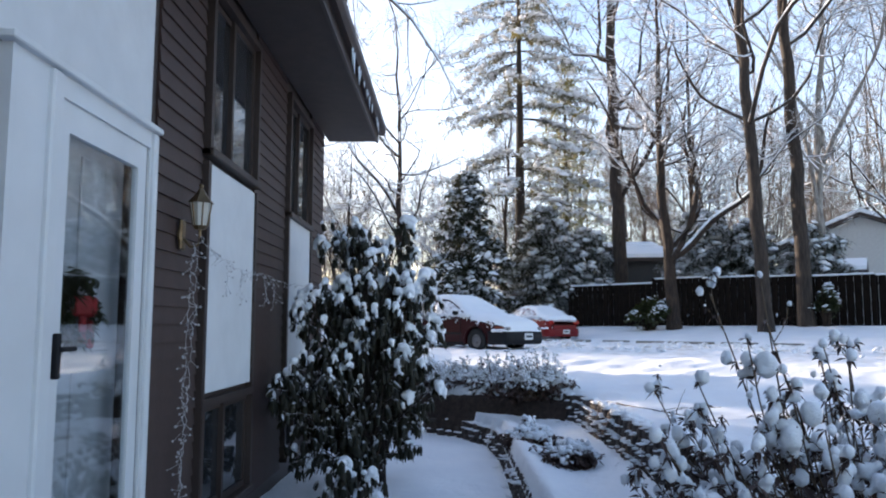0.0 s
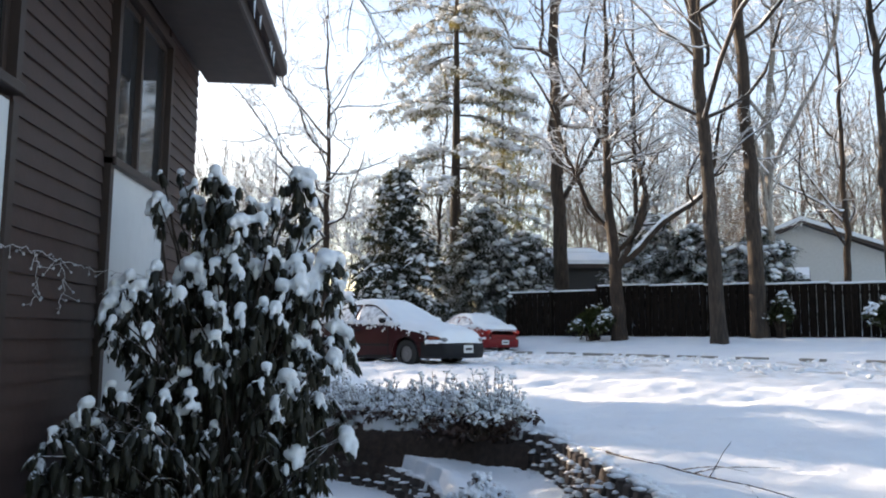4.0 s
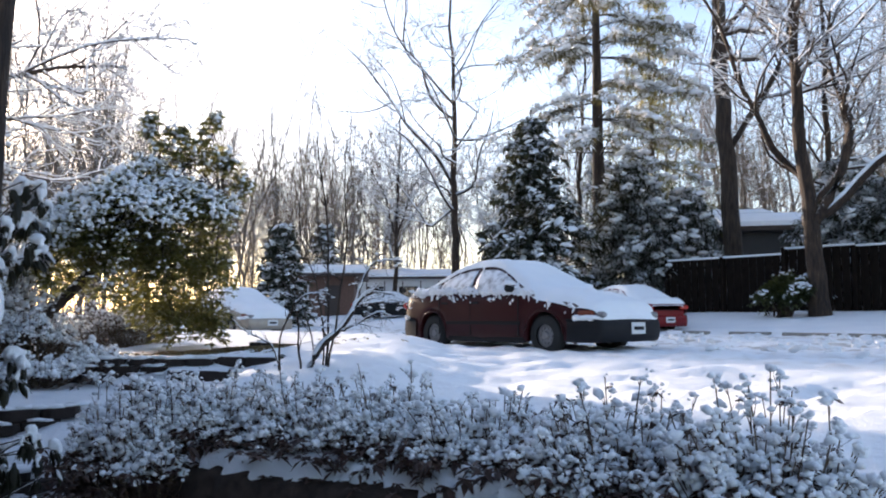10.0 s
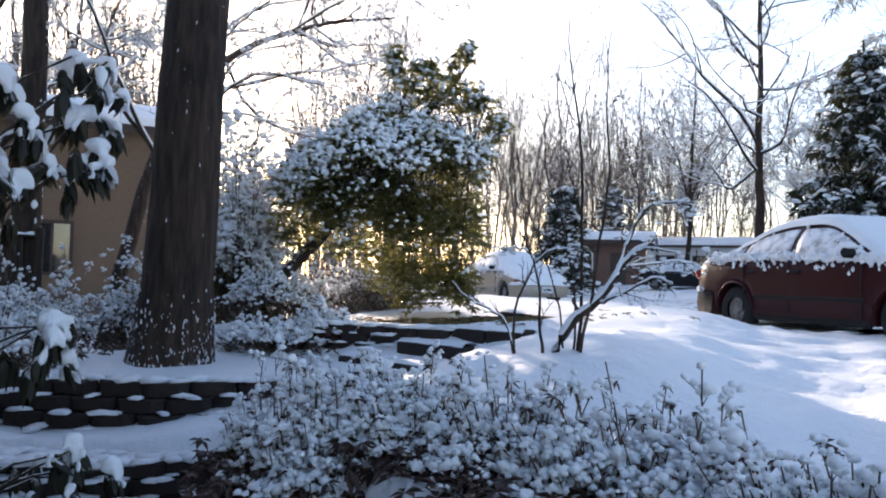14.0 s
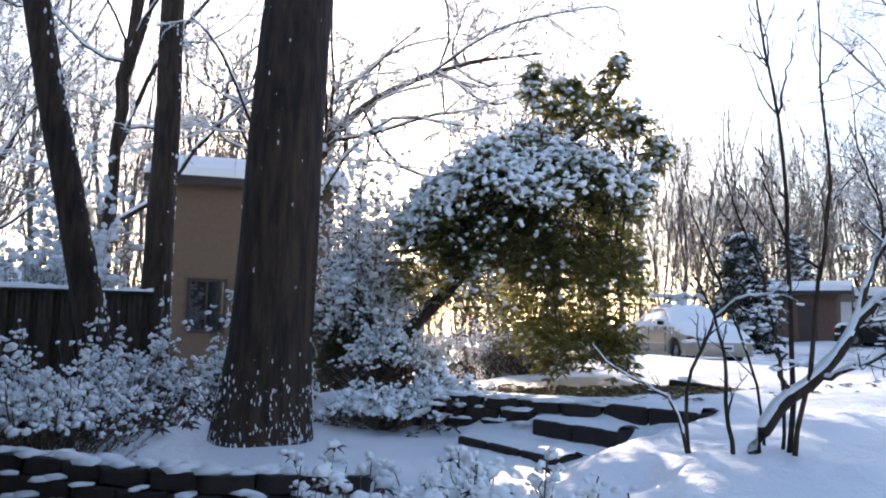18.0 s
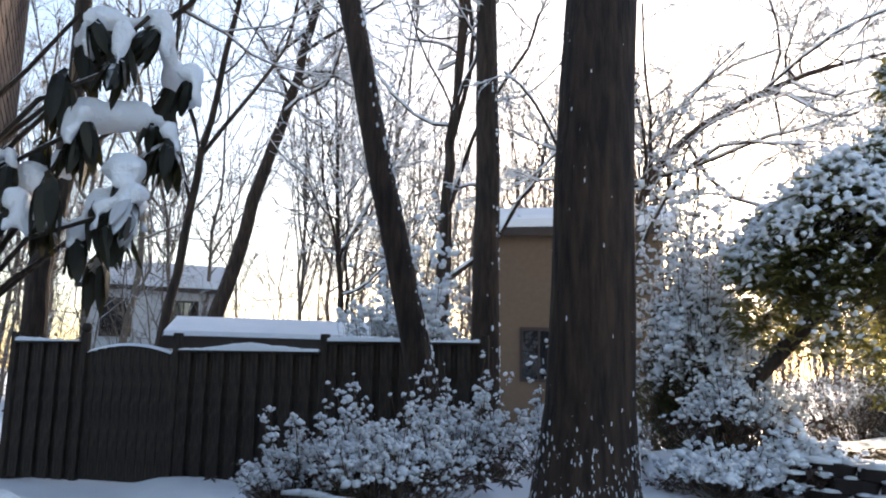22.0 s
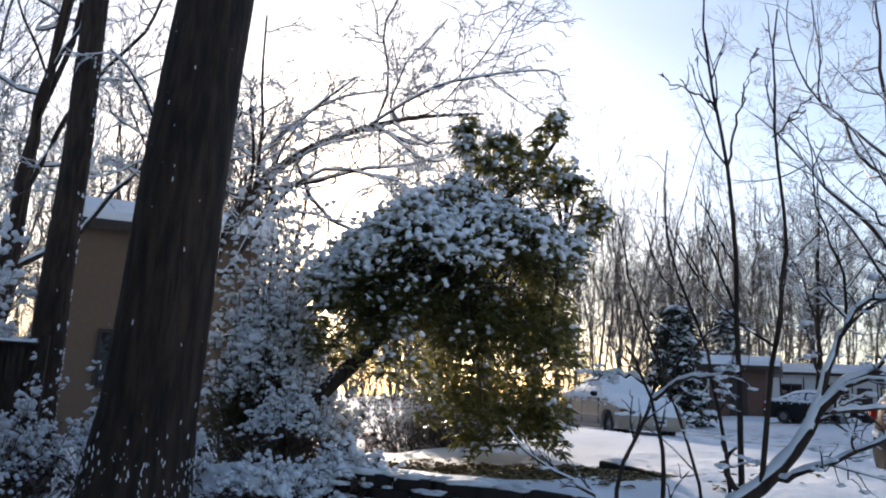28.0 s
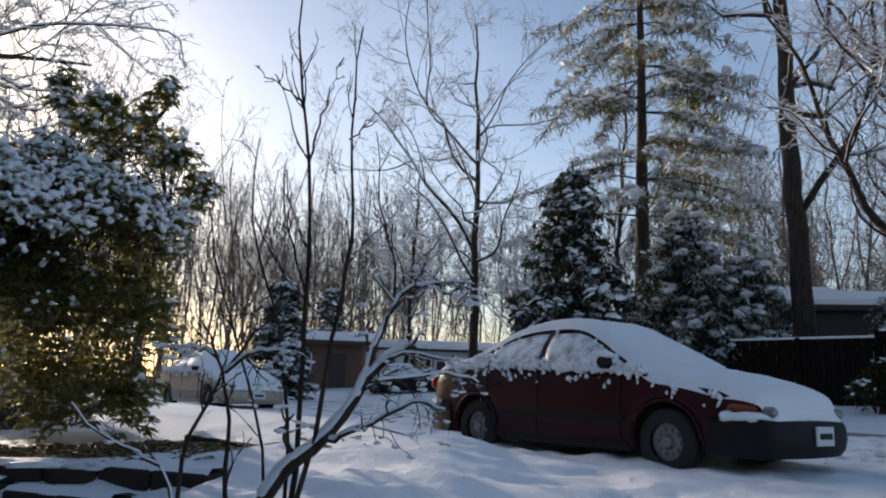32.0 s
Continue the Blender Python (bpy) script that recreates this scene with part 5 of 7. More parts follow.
# ---------------------------------------------------------------- the arched magnolia
def magnolia():
    rng = np.random.default_rng(300)
    t = empty("magnolia", pose(-6.1, 16.9, ground(-6.1, 16.9) - 0.1), "evergreen magnolia bent over by snow on its crown", "tree")
    z0 = t.matrix_basis.translation.z
    main = np.array([(0, 0, 0), (0.25, 0.35, 0.55), (0.6, 0.8, 1.15), (0.9, 1.2, 1.8), (1.15, 1.6, 2.35), (1.55, 1.95, 2.55), (1.95, 2.2, 2.4)])[None]
    mr = np.array([0.085, 0.08, 0.072, 0.062, 0.05, 0.04, 0.025])[None]
    top = np.array([(0.9, 1.2, 1.8), (1.2, 1.7, 2.4), (1.5, 1.95, 2.95), (1.75, 2.1, 3.3), (1.9, 2.25, 3.65)])[None]
    part_np("trunk", *tubes([(main, mr, 9)]), BARK_BROWN, t, smooth=True)
    part_np("limb", *tubes([(top, np.array([0.05, 0.042, 0.034, 0.026, 0.014])[None], 7)]), BARK_BROWN, t, smooth=True)
    right, away = np.array([0.84, 0.545, 0]), np.array([-0.545, 0.84, 0])
    centre = np.array([1.05, 1.45, 0])
    pts = []
    n = 6800
    a = rng.uniform(0, 6.283, n)
    r = np.sqrt(rng.uniform(0, 1, n))
    u, v = 1.35 * r * np.cos(a), 1.15 * r * np.sin(a)
    roof = 2.84 - 0.62 * (u / 1.45) ** 2 - 0.75 * (v / 1.15) ** 2 - 0.5 * np.maximum(0, -u - 0.3)
    hang = np.interp(u, [-1.45, -0.8, -0.2, 0.5, 1.0, 1.45], [0.5, 0.95, 1.5, 2.05, 2.1, 1.4])
    dep = hang * rng.uniform(0, 1, n) ** 0.95
    bump_ = 0.16 * np.sin(u * 5 + 1) * np.cos(v * 4)
    pts.append(centre + u[:, None] * right + v[:, None] * away + np.array([0, 0, 1]) * (roof + bump_ - dep)[:, None])
    for su, sz, rx, rz, m in ((0.5, 3.1, 0.42, 0.26, 110), (1.0, 3.0, 0.30, 0.28, 90), (1.0, 3.58, 0.13, 0.18, 40), (0.86, 3.3, 0.1, 0.2, 20), (0.12, 3.42, 0.12, 0.26, 44), (1.42, 2.66, 0.17, 0.26, 75), (0.5, 3.36, 0.2, 0.14, 40), (1.2, 2.95, 0.2, 0.12, 40)):
        d = rng.normal(0, 1, (m, 3))
        d /= np.linalg.norm(d, axis=1, keepdims=True)
        d *= rng.uniform(0.4, 1, (m, 1))
        pts.append(centre + (su + d[:, :1] * rx) * right + d[:, 1:2] * rx * away + np.array([0, 0, 1]) * (sz + d[:, 2:] * rz))
    gap = np.sin(pts[0][:, 0] * 6.1 + 1) * np.sin(pts[0][:, 1] * 5.3) + np.sin(pts[0][:, 2] * 7.2 + 2 * pts[0][:, 0]) * 0.8 + rng.normal(0, 0.35, n)
    keep = (gap > -0.45) | (dep < 0.2)
    pts[0], dep, u, n = pts[0][keep], dep[keep], u[keep], keep.sum()
    p = np.concatenate(pts)
    low = rng.choice(len(p), 260)
    g = np.linspace(0, 1, 6)[None, :, None]
    src = main[0, rng.integers(3, 7, 260)]
    P = src[:, None] * (1 - g) + p[low][:, None] * g + np.array([0, 0, 1]) * np.sin(g * 3.14) * 0.25
    part_np("branchwork", *tubes([(P, 0.013 - 0.009 * g[..., 0] * np.ones((260, 6)), 4)]), BARK_BROWN, t)["kind"] = "stuff"
    part_np("foliage", *scatter(tuft_shape(rng, 6, 0.115, 0.023), p, rng.uniform(0.7, 1.25, len(p)), rng), MAG, t)["kind"] = "stuff"
    k = np.zeros(len(p), bool)
    k[:n] = rng.random(n) < np.where(dep < 0.34, 0.95, np.where(u < -0.2, 0.26, 0.04))
    k[n:] = rng.random(len(p) - n) < 0.45
    q = np.concatenate([p[k], p[k] + rng.normal(0, 0.04, (k.sum(), 3)), p[k] + rng.normal(0, 0.06, (k.sum(), 3))] + [p[:n][dep < 0.22] + rng.normal(0, 0.05, ((dep < 0.22).sum(), 3)) for _ in range(3)]) + np.array([0, 0, 0.02])
    lumps = [(c, w * np.array([1, 1, rng.uniform(0.7, 1.0)])) for c, w in zip(q, rng.uniform(0.013, 0.034, len(q)))]
    wet_snow("crown_snow", lumps, t, "clumps of snow on the crown", 301, 0.012)["kind"] = "stuff"


magnolia()


# ---------------------------------------------------------------- the bare sapling by the street
def along_line(p, n, rng, wob=0.006):
    """A smooth uneven line of n points through the given ones."""
    p = np.array(p, float)
    q = np.linspace(0, len(p) - 1, n)
    out = np.stack([np.interp(q, range(len(p)), p[:, i]) for i in range(3)], -1)
    for _ in range(2):
        out[1:-1] = 0.25 * out[:-2] + 0.5 * out[1:-1] + 0.25 * out[2:]
    return out + rng.normal(0, wob, (n, 3))


def sapling():
    """A many-stemmed young tree: thin dark rods, and one thick limb bowed low under snow."""
    rng = np.random.default_rng(310)
    t = empty("sapling", pose(-1.6, 15.1, 0), "bare many-stemmed sapling with snow on its bowed limb", "tree")
    rods = [([(0.06, 0.04, 0.85), (0.10, 0.05, 1.13), (0.09, 0.03, 1.42), (0.09, 0.02, 1.86), (0.11, 0.02, 2.2), (0.07, 0.0, 2.5), (0.02, 0.0, 2.76), (-0.02, 0.0, 3.02), (-0.01, 0.0, 3.25)], 0.0135),
            ([(0.08, 0.0, 0.85), (0.16, 0.02, 1.33), (0.2, 0.03, 1.68), (0.26, 0.05, 2.01), (0.27, 0.06, 2.18), (0.23, 0.08, 2.53), (0.22, 0.08, 2.84), (0.25, 0.08, 3.15)], 0.012),
            ([(-0.13, -0.05, 0.85), (-0.15, -0.06, 1.12), (-0.17, -0.06, 1.44), (-0.22, -0.08, 1.62), (-0.30, -0.12, 1.78)], 0.012),
            ([(-0.3, -0.1, 0.85), (-0.36, -0.1, 1.19), (-0.24, -0.1, 1.48), (-0.16, -0.06, 1.66), (-0.03, -0.03, 1.83), (0.08, 0.0, 1.87)], 0.010),
            ([(-0.3, -0.1, 0.87), (-0.36, -0.1, 1.17), (-0.47, -0.14, 1.25), (-0.63, -0.2, 1.31), (-0.74, -0.24, 1.44)], 0.010),
            ([(0.02, 0.1, 0.85), (0.06, 0.1, 1.31), (-0.02, 0.14, 1.55), (-0.08, 0.16, 1.85), (-0.19, 0.18, 2.11), (-0.25, 0.2, 2.36), (-0.23, 0.2, 2.66)], 0.009),
            ([(-0.05, 0.15, 0.85), (-0.1, 0.2, 1.3), (-0.3, 0.25, 1.75), (-0.45, 0.3, 2.1), (-0.5, 0.32, 2.4)], 0.008),
            ([(0.36, 0.08, 1.64), (0.45, 0.12, 1.9), (0.44, 0.13, 2.1), (0.37, 0.12, 2.28), (0.34, 0.12, 2.66)], 0.007),
            ([(0.09, 0.02, 1.9), (0.0, 0.05, 2.15), (-0.04, 0.06, 2.45)], 0.006), ([(0.07, 0.0, 2.5), (0.12, 0.02, 2.75), (0.17, 0.03, 2.95)], 0.006),
            ([(0.02, 0.0, 2.76), (-0.1, -0.02, 2.84), (-0.2, -0.03, 2.92)], 0.005), ([(0.22, 0.07, 2.6), (0.32, 0.08, 2.72), (0.40, 0.09, 2.8)], 0.004)]
    P = np.array([along_line(p, 14, rng) for p, r in rods])
    g = np.linspace(0, 1, 14)
    R = np.array([r * (1 - 0.72 * g) for p, r in rods])
    for p, r in zip(P, R):
        part_np("stem", *tubes([(p[None], r[None], 7)]), BARK_DARK, t, smooth=True)
    bows = [([(-0.10, -0.02, 0.85), (-0.02, -0.02, 1.10), (0.06, 0.0, 1.22), (0.21, 0.04, 1.32), (0.3, 0.06, 1.45), (0.36, 0.08, 1.61), (0.45, 0.1, 1.67), (0.55, 0.13, 1.72)], 0.034),
            ([(0.33, 0.07, 1.54), (0.40, 0.09, 1.76), (0.45, 0.1, 1.90), (0.52, 0.12, 1.97), (0.62, 0.15, 1.99), (0.75, 0.18, 2.0)], 0.013),
            ([(0.20, 0.04, 1.31), (0.33, 0.0, 1.36), (0.46, -0.04, 1.43), (0.60, -0.06, 1.50), (0.7, -0.08, 1.46)], 0.011),
            ([(0.34, 0.08, 1.56), (0.5, 0.2, 1.58), (0.66, 0.3, 1.62), (0.8, 0.36, 1.58)], 0.008), ([(-0.2, -0.07, 1.58), (-0.08, -0.12, 1.66), (0.05, -0.16, 1.66), (0.14, -0.2, 1.70)], 0.008),
            ([(-0.22, -0.08, 1.64), (-0.34, -0.06, 1.68), (-0.46, -0.02, 1.66)], 0.007)]
    L = np.array([along_line(p, 14, rng, 0.005) for p, r in bows])
    LR = np.array([r * (1 - 0.66 * g) for p, r in bows])
    for p, r in zip(L, LR):
        part_np("limb", *tubes([(p[None], r[None], 9)]), BARK_DARK, t, smooth=True)
    A, AR = sprout(rng, L, LR, 7, 0.25, 0.98, 48, 0.42, 7, 0.20, 0.05, 0.5, 0.0026, drop=0.15)
    B, BR = sprout(rng, P, R, 7, 0.25, 0.98, 34, 0.20, 6, 0.16, 0.35, 0.5, 0.002)
    C, CR = sprout(rng, A, AR, 4, 0.2, 1, 42, 0.5, 5, 0.2, -0.1, 0.65, 0.0017, drop=0.2)
    D, DR = sprout(rng, B, BR, 2, 0.3, 1, 36, 0.5, 4, 0.2, 0.1, 0.6, 0.0014)
    part_np("twigwork", *tubes([(A, AR, 5), (B, BR, 4), (C, CR, 3), (D, DR, 3)]), BARK_DARK, t)["kind"] = "stuff"
    heap = snow_lines(L, LR, 0.75, 0.75, 0.0035, 1.1)
    heap = heap[0], heap[1] * (0.75 + 0.5 * rng.random(heap[1].shape))
    s = [(*heap, 8), (*snow_lines(P[2:5], R[2:5], 0.7, 0.8, 0.001, 0.9), 7), (*snow_lines(A, AR, 0.9, 0.8, 0.0012, 0.6), 5)]
    part_np("limb_snow", *tubes(s), SNOW_TUFT, t, "snow lying along the limbs", smooth=True)["kind"] = "stuff"
    ends = np.concatenate([A[:, -1], A[:, 3], C[:, -1], P[2:5, -1], P[2:5, 9]])
    ends = ends[rng.random(len(ends)) < 0.5]
    part_np("tuft_snow", *scatter(clump(rng, 0.016, 3, 0.7), ends, rng.uniform(0.4, 1.4, len(ends)), rng), SNOW_TUFT, t, "lumps of snow caught in the forks", smooth=True)["kind"] = "stuff"


sapling()

# ---------------------------------------------------------------- parked cars
FROSTED = Mat("snow_crusted_glass", 0.35)
FROSTED.colour(FROSTED.mix(FROSTED.ramp(FROSTED.noise(5.5, 6), [(0.30, (0, 0, 0)), (0.55, (1, 1, 1))]), (0.10, 0.11, 0.13), (0.80, 0.83, 0.87)))
FROSTED = FROSTED.m


def interp(x, xs, ys):
    return float(np.interp(x, xs, ys))


def wheel_part(parent, x, y, side):
    w = empty("wheel", pose(x, y, 0.29), "", "")
    w.parent = parent
    tyre = bmesh.new()
    prof = [(0.165, -0.085), (0.27, -0.09), (0.295, -0.06), (0.295, 0.06), (0.27, 0.09), (0.165, 0.085)]
    n = 28
    rings = [[tyre.verts.new((r * math.cos(a * 2 * math.pi / n), v, r * math.sin(a * 2 * math.pi / n))) for r, v in prof] for a in range(n)]
    for i in range(n):
        for j in range(len(prof) - 1):
            tyre.faces.new((rings[i][j], rings[i][j + 1], rings[(i + 1) % n][j + 1], rings[(i + 1) % n][j]))
    part("tyre", tyre, RUBBER, w, smooth=True)
    rim = bmesh.new()
    cyl(rim, (0, side * 0.02, 0), (0, side * 0.05, 0), 0.166, 0.166, 24)
    cyl(rim, (0, side * 0.05, 0), (0, side * 0.085, 0), 0.07, 0.05, 14)
    for i in range(10):
        a = i * math.pi / 5
        boxes((0.112 * math.cos(a), side * 0.055, 0.112 * math.sin(a), 0.035, 0.03, 0.035), bm=rim)
    part("rim", rim, RIM, w, "grey steel wheel rim")


def loft(stations, ring):
    """Skin over cross-sections: ring(x) gives (y, z) points from one side to the other."""
    vs = [[(x, y, z) for y, z in ring(x)] for x in stations]
    n, m = len(vs), len(vs[0])
    v = np.array(vs).reshape(-1, 3)
    i = np.arange(n * m).reshape(n, m)
    f = np.stack([i[:-1, :-1], i[1:, :-1], i[1:, 1:], i[:-1, 1:]], -1).reshape(-1, 4)
    return v, f


def eased(x, xs, ys):
    """A rounded line through the given corners."""
    return sum(interp(x + o, xs, ys) * w for o, w in ((-0.10, 0.15), (-0.05, 0.22), (0, 0.26), (0.05, 0.22), (0.10, 0.15)))


def plate_of(c, x):
    p = part("number_plate", boxes((x, 0, 0.40, 0.02, 0.31, 0.16), bevel=0.004), WHITE, c, "white plate with dark bars")
    part("bar", boxes((x + math.copysign(0.012, x), 0, 0.40, 0.006, 0.22, 0.05)), BUMPER, p)


def sedan(x, y, yaw, paint, label, bumper=BUMPER, seed=1):
    """A compact four-door saloon with rounded shoulders under thick snow."""
    rng = np.random.default_rng(seed)
    z = ground(x, y) - 0.09
    c = empty("sedan", pose(x, y, z, 0, 0, yaw), label, "car", "parked cars")
    wf, wr, arch = 1.25, -1.22, 0.345

    def half(q):
        return eased(q, [-2.25, -2.12, -1.9, -1.4, 0.0, 1.3, 1.85, 2.10, 2.25], [0.55, 0.70, 0.79, 0.835, 0.845, 0.83, 0.78, 0.68, 0.52])

    def top(q):
        return eased(q, [-2.25, -2.12, -1.95, -1.5, 0.9, 1.45, 1.9, 2.12, 2.25], [0.72, 0.88, 0.95, 0.97, 0.92, 0.85, 0.74, 0.64, 0.50])

    def roof(q):
        return eased(q, [-1.75, -1.45, -0.85, -0.45, 0.0, 0.22, 1.02, 1.12], [0.90, 1.02, 1.31, 1.385, 1.39, 1.345, 0.93, 0.88])

    def sill(q):
        for w in (wf, wr):
            if abs(q - w) < arch:
                return max(0.2, 0.30 + math.sqrt(arch ** 2 - (q - w) ** 2))
        return 0.2

    def body_ring(q):
        w, t, s = half(q), top(q), sill(q)
        mid = max(s + 0.01, 0.50)
        one = [(w * 0.88, s), (w * 0.975, s + 0.02), (w, min(mid, t - 0.2)), (w * 0.998, (min(mid, t - 0.2) + t - 0.12) / 2), (w * 0.985, t - 0.12), (w * 0.955, t - 0.05), (w * 0.90, t - 0.012), (w * 0.80, t), (w * 0.4, t + 0.015)]
        return one + [(-i, j) for i, j in one[::-1]]
    st = np.unique(np.concatenate([np.linspace(-2.17, 2.10, 80), wf + arch * np.cos(np.linspace(0, math.pi, 21)), wr + arch * np.cos(np.linspace(0, math.pi, 21))]))
    part_np("body", *loft(st, body_ring), paint, c, smooth=True)
    part("underbody", span(-1.95, 1.95, -0.64, 0.64, 0.2, 0.7), RUBBER, c, "dark underside and wheel wells")
    for nm, q, zm, wd, hg in (("nose", 2.09, 0.43, 1.2, 0.22), ("tail", -2.15, 0.52, 1.14, 0.30)):
        part(nm, boxes((q, 0, zm, 0.05, wd, hg), bevel=0.02), paint, c)

    def wide(q):  # half the width of the cabin's top
        return 0.80 - 0.50 * (roof(q) - 0.9)

    def cab(q):
        zt, wb = roof(q), 0.80
        wt = wide(q)
        one = [(wb, 0.86), (wb - 0.10 * (wb - wt), 0.86 + 0.25 * (zt - 0.86)), (wb - 0.42 * (wb - wt), 0.86 + 0.6 * (zt - 0.86)), (wt, zt - 0.045), (wt - 0.05, zt - 0.012), (wt - 0.14, zt)]
        return one + [(0, zt + 0.02)] + [(-i, j) for i, j in one[::-1]]
    part_np("cabin", *loft(np.linspace(-1.72, 1.06, 44), cab), paint, c, smooth=True)

    def pane(name, x0, x1, lo, hi, side):
        """Side glass that follows the cabin, a little proud of it."""
        xs = np.linspace(x0, x1, 14)
        rows = []
        for u in np.linspace(0, 1, 6):
            row = []
            for q in xs:
                zt, wt = roof(q), wide(q)
                zz = min(lo + (hi - lo) * u, zt - 0.075)
                levels = [0.86, 0.86 + 0.25 * (zt - 0.86), 0.86 + 0.6 * (zt - 0.86), zt - 0.045]
                row.append((q, side * (float(np.interp(zz, levels, [0.80, 0.80 - 0.10 * (0.80 - wt), 0.80 - 0.42 * (0.80 - wt), wt])) + 0.009), zz))
            rows.append(row)
        v = np.array(rows)
        v = np.concatenate([v, v - np.array([0, side * 0.02, 0])]).reshape(-1, 3)
        i = np.arange(84).reshape(6, 14)
        f = np.stack([i[:-1, :-1], i[:-1, 1:], i[1:, 1:], i[1:, :-1]], -1).reshape(-1, 4)
        rim = np.concatenate([i[0, :], i[1:, -1], i[-1, -2::-1], i[-2:0:-1, 0]])
        nxt = np.roll(rim, -1)
        f = np.concatenate([f, f[:, ::-1] + 84, np.stack([rim, rim + 84, nxt + 84, nxt], -1)])
        part_np(name, v, f, FROSTED, c, "side window crusted with snow", smooth=True)
    for s in (1, -1):
        pane("front_window", -0.24, 0.80, 0.93, 1.30, s)
        pane("rear_window", -1.06, -0.32, 0.93, 1.30, s)
        pane("quarter_window", -1.38, -1.13, 0.94, 1.12, s)
        part("side_mirror", boxes((0.66, s * 0.91, 0.985, 0.11, 0.18, 0.12), bevel=0.04), BUMPER, c, "black mirror housing")
        v, f = blob(rng, 1.0, 1.0, 0.3, 2)
        part_np("mirror_snow", v * np.array([0.075, 0.105, 0.05]) + np.array([0.66, s * 0.91, 1.05]), f, SNOW_TUFT, c, smooth=True)
        for dx in (-0.28, -1.04, 0.76):
            part("door_seam", boxes((dx, s * 0.834, 0.58, 0.009, 0.022, 0.60)), RUBBER, c)
        for dx in (-0.16, -0.90):
            part("door_handle", boxes((dx, s * 0.846, 0.78, 0.16, 0.03, 0.035), bevel=0.012), bumper, c)
        part("side_moulding", boxes((-0.02, s * 0.846, 0.47, 1.66, 0.02, 0.05), bevel=0.01), bumper, c)
        part("rocker", boxes((0.015, s * 0.79, 0.225, 1.7, 0.07, 0.10), bevel=0.02), bumper, c)
        for w in (wf, wr):  # lip round the wheel arch
            a = np.linspace(0.08, math.pi - 0.08, 16)
            lip = np.stack([w + 0.352 * np.cos(a), np.array([s * (half(w + 0.352 * math.cos(k)) + 0.002) for k in a]), 0.30 + 0.352 * np.sin(a)], -1)[None]
            part_np("arch_lip", *tubes([(lip, np.full((1, 16), 0.014), 6)]), paint, c, smooth=True)
        part("headlight", boxes((2.07, s * 0.52, 0.585, 0.13, 0.30, 0.09, -s * 22), bevel=0.03), RIM, c, "clear headlight half hidden by snow")
        part("indicator", boxes((1.93, s * 0.715, 0.60, 0.24, 0.07, 0.09, -s * 26), bevel=0.03), AMBER, c, "orange corner lamp")
        part("tail_light", boxes((-2.09, s * 0.60, 0.76, 0.16, 0.26, 0.15, s * 24), bevel=0.04), TAIL, c, "red tail light")
        for xw in (wf, wr):
            wheel_part(c, xw, s * 0.715, s)
    for nm, x0, sg in (("front_bumper", 2.14, 1), ("rear_bumper", -2.13, -1)):  # wraps round the corner to the wheel arch
        a = np.linspace(-1, 1, 41)
        rows = []
        for zz, o in ((0.53, -0.11), (0.515, -0.035), (0.47, 0.0), (0.36, 0.01), (0.26, -0.02), (0.21, -0.08)):
            row = []
            for u in a:
                k = abs(u)
                if k < 0.55:
                    px_, py_ = x0 + sg * (0.12 - 0.10 * (k / 0.55) ** 2.2), math.copysign(0.68 * k / 0.55, u)
                else:
                    q = (k - 0.55) / 0.45
                    px_ = x0 + sg * (0.02 - 0.49 * q)
                    py_ = math.copysign(max(0.68 + 0.08 * math.sin(q * 1.5), half(px_) + 0.012), u)
                row.append((px_ + sg * o * (k < 0.8), py_ + math.copysign(o * 0.6, u) * (k > 0.3), zz))
            rows.append(row)
        v = np.array(rows).reshape(-1, 3)
        i = np.arange(6 * 41).reshape(6, 41)
        part_np(nm, v, np.stack([i[:-1, :-1], i[:-1, 1:], i[1:, 1:], i[1:, :-1]], -1).reshape(-1, 4), bumper, c, "dark grey plastic bumper", smooth=True)
        plate_of(c, x0 + sg * 0.135)
        ledge = np.array(rows[0])[3:-3]
        ledge = ledge - np.array([sg * 0.01, 0, -0.012]) + rng.normal(0, 0.007, ledge.shape)
        part_np("bumper_snow", *tubes([(ledge[None], rng.uniform(0.028, 0.05, (1, len(ledge))), 8)]), SNOW_TUFT, c, "ridge of snow on the bumper", smooth=True)

    # the blanket of snow: a thick sheet over bonnet, glass, roof and boot
    nx, ny = 110, 34
    xs, us = np.linspace(-2.16, 2.18, nx), np.linspace(-1, 1, ny)
    T = np.zeros((nx, ny, 3))
    for i, q in enumerate(xs):
        body, zt = top(q), roof(q)
        up = float(smooth01(0.0, 0.10, zt - body)) if -1.75 < q < 1.12 else 0.0
        lim = (1 - up) * half(q) * 0.985 + up * (wide(q) + 0.02)
        base = max(body, zt) if up else body
        for j, u in enumerate(us):
            n1 = noise.noise(Vector((q * 1.3, u * 1.4 + seed * 9, 0.3))) + 0.5 * noise.noise(Vector((q * 4, u * 4, seed)))
            ragged = 1 + 0.045 * noise.noise(Vector((q * 5, seed * 3 + math.copysign(7, u), 1.7))) * abs(u) ** 4
            end = min(1.0, min(q + 2.16, 2.18 - q) / 0.12)
            body_edge = max(0.0, 1 - abs(u) ** 5) ** 0.5 * max(0.0, end) ** 0.5
            T[i, j] = (q, u * lim * ragged, base + 0.015 - (0.055 + 0.05 * (1 - up)) * (1 - 0.6 * float(smooth01(1.7, 2.1, q))) * abs(u) ** 7 + (0.085 + 0.022 * n1) * body_edge - (0.09 if q > 0 else 0.03) * (1 - end))
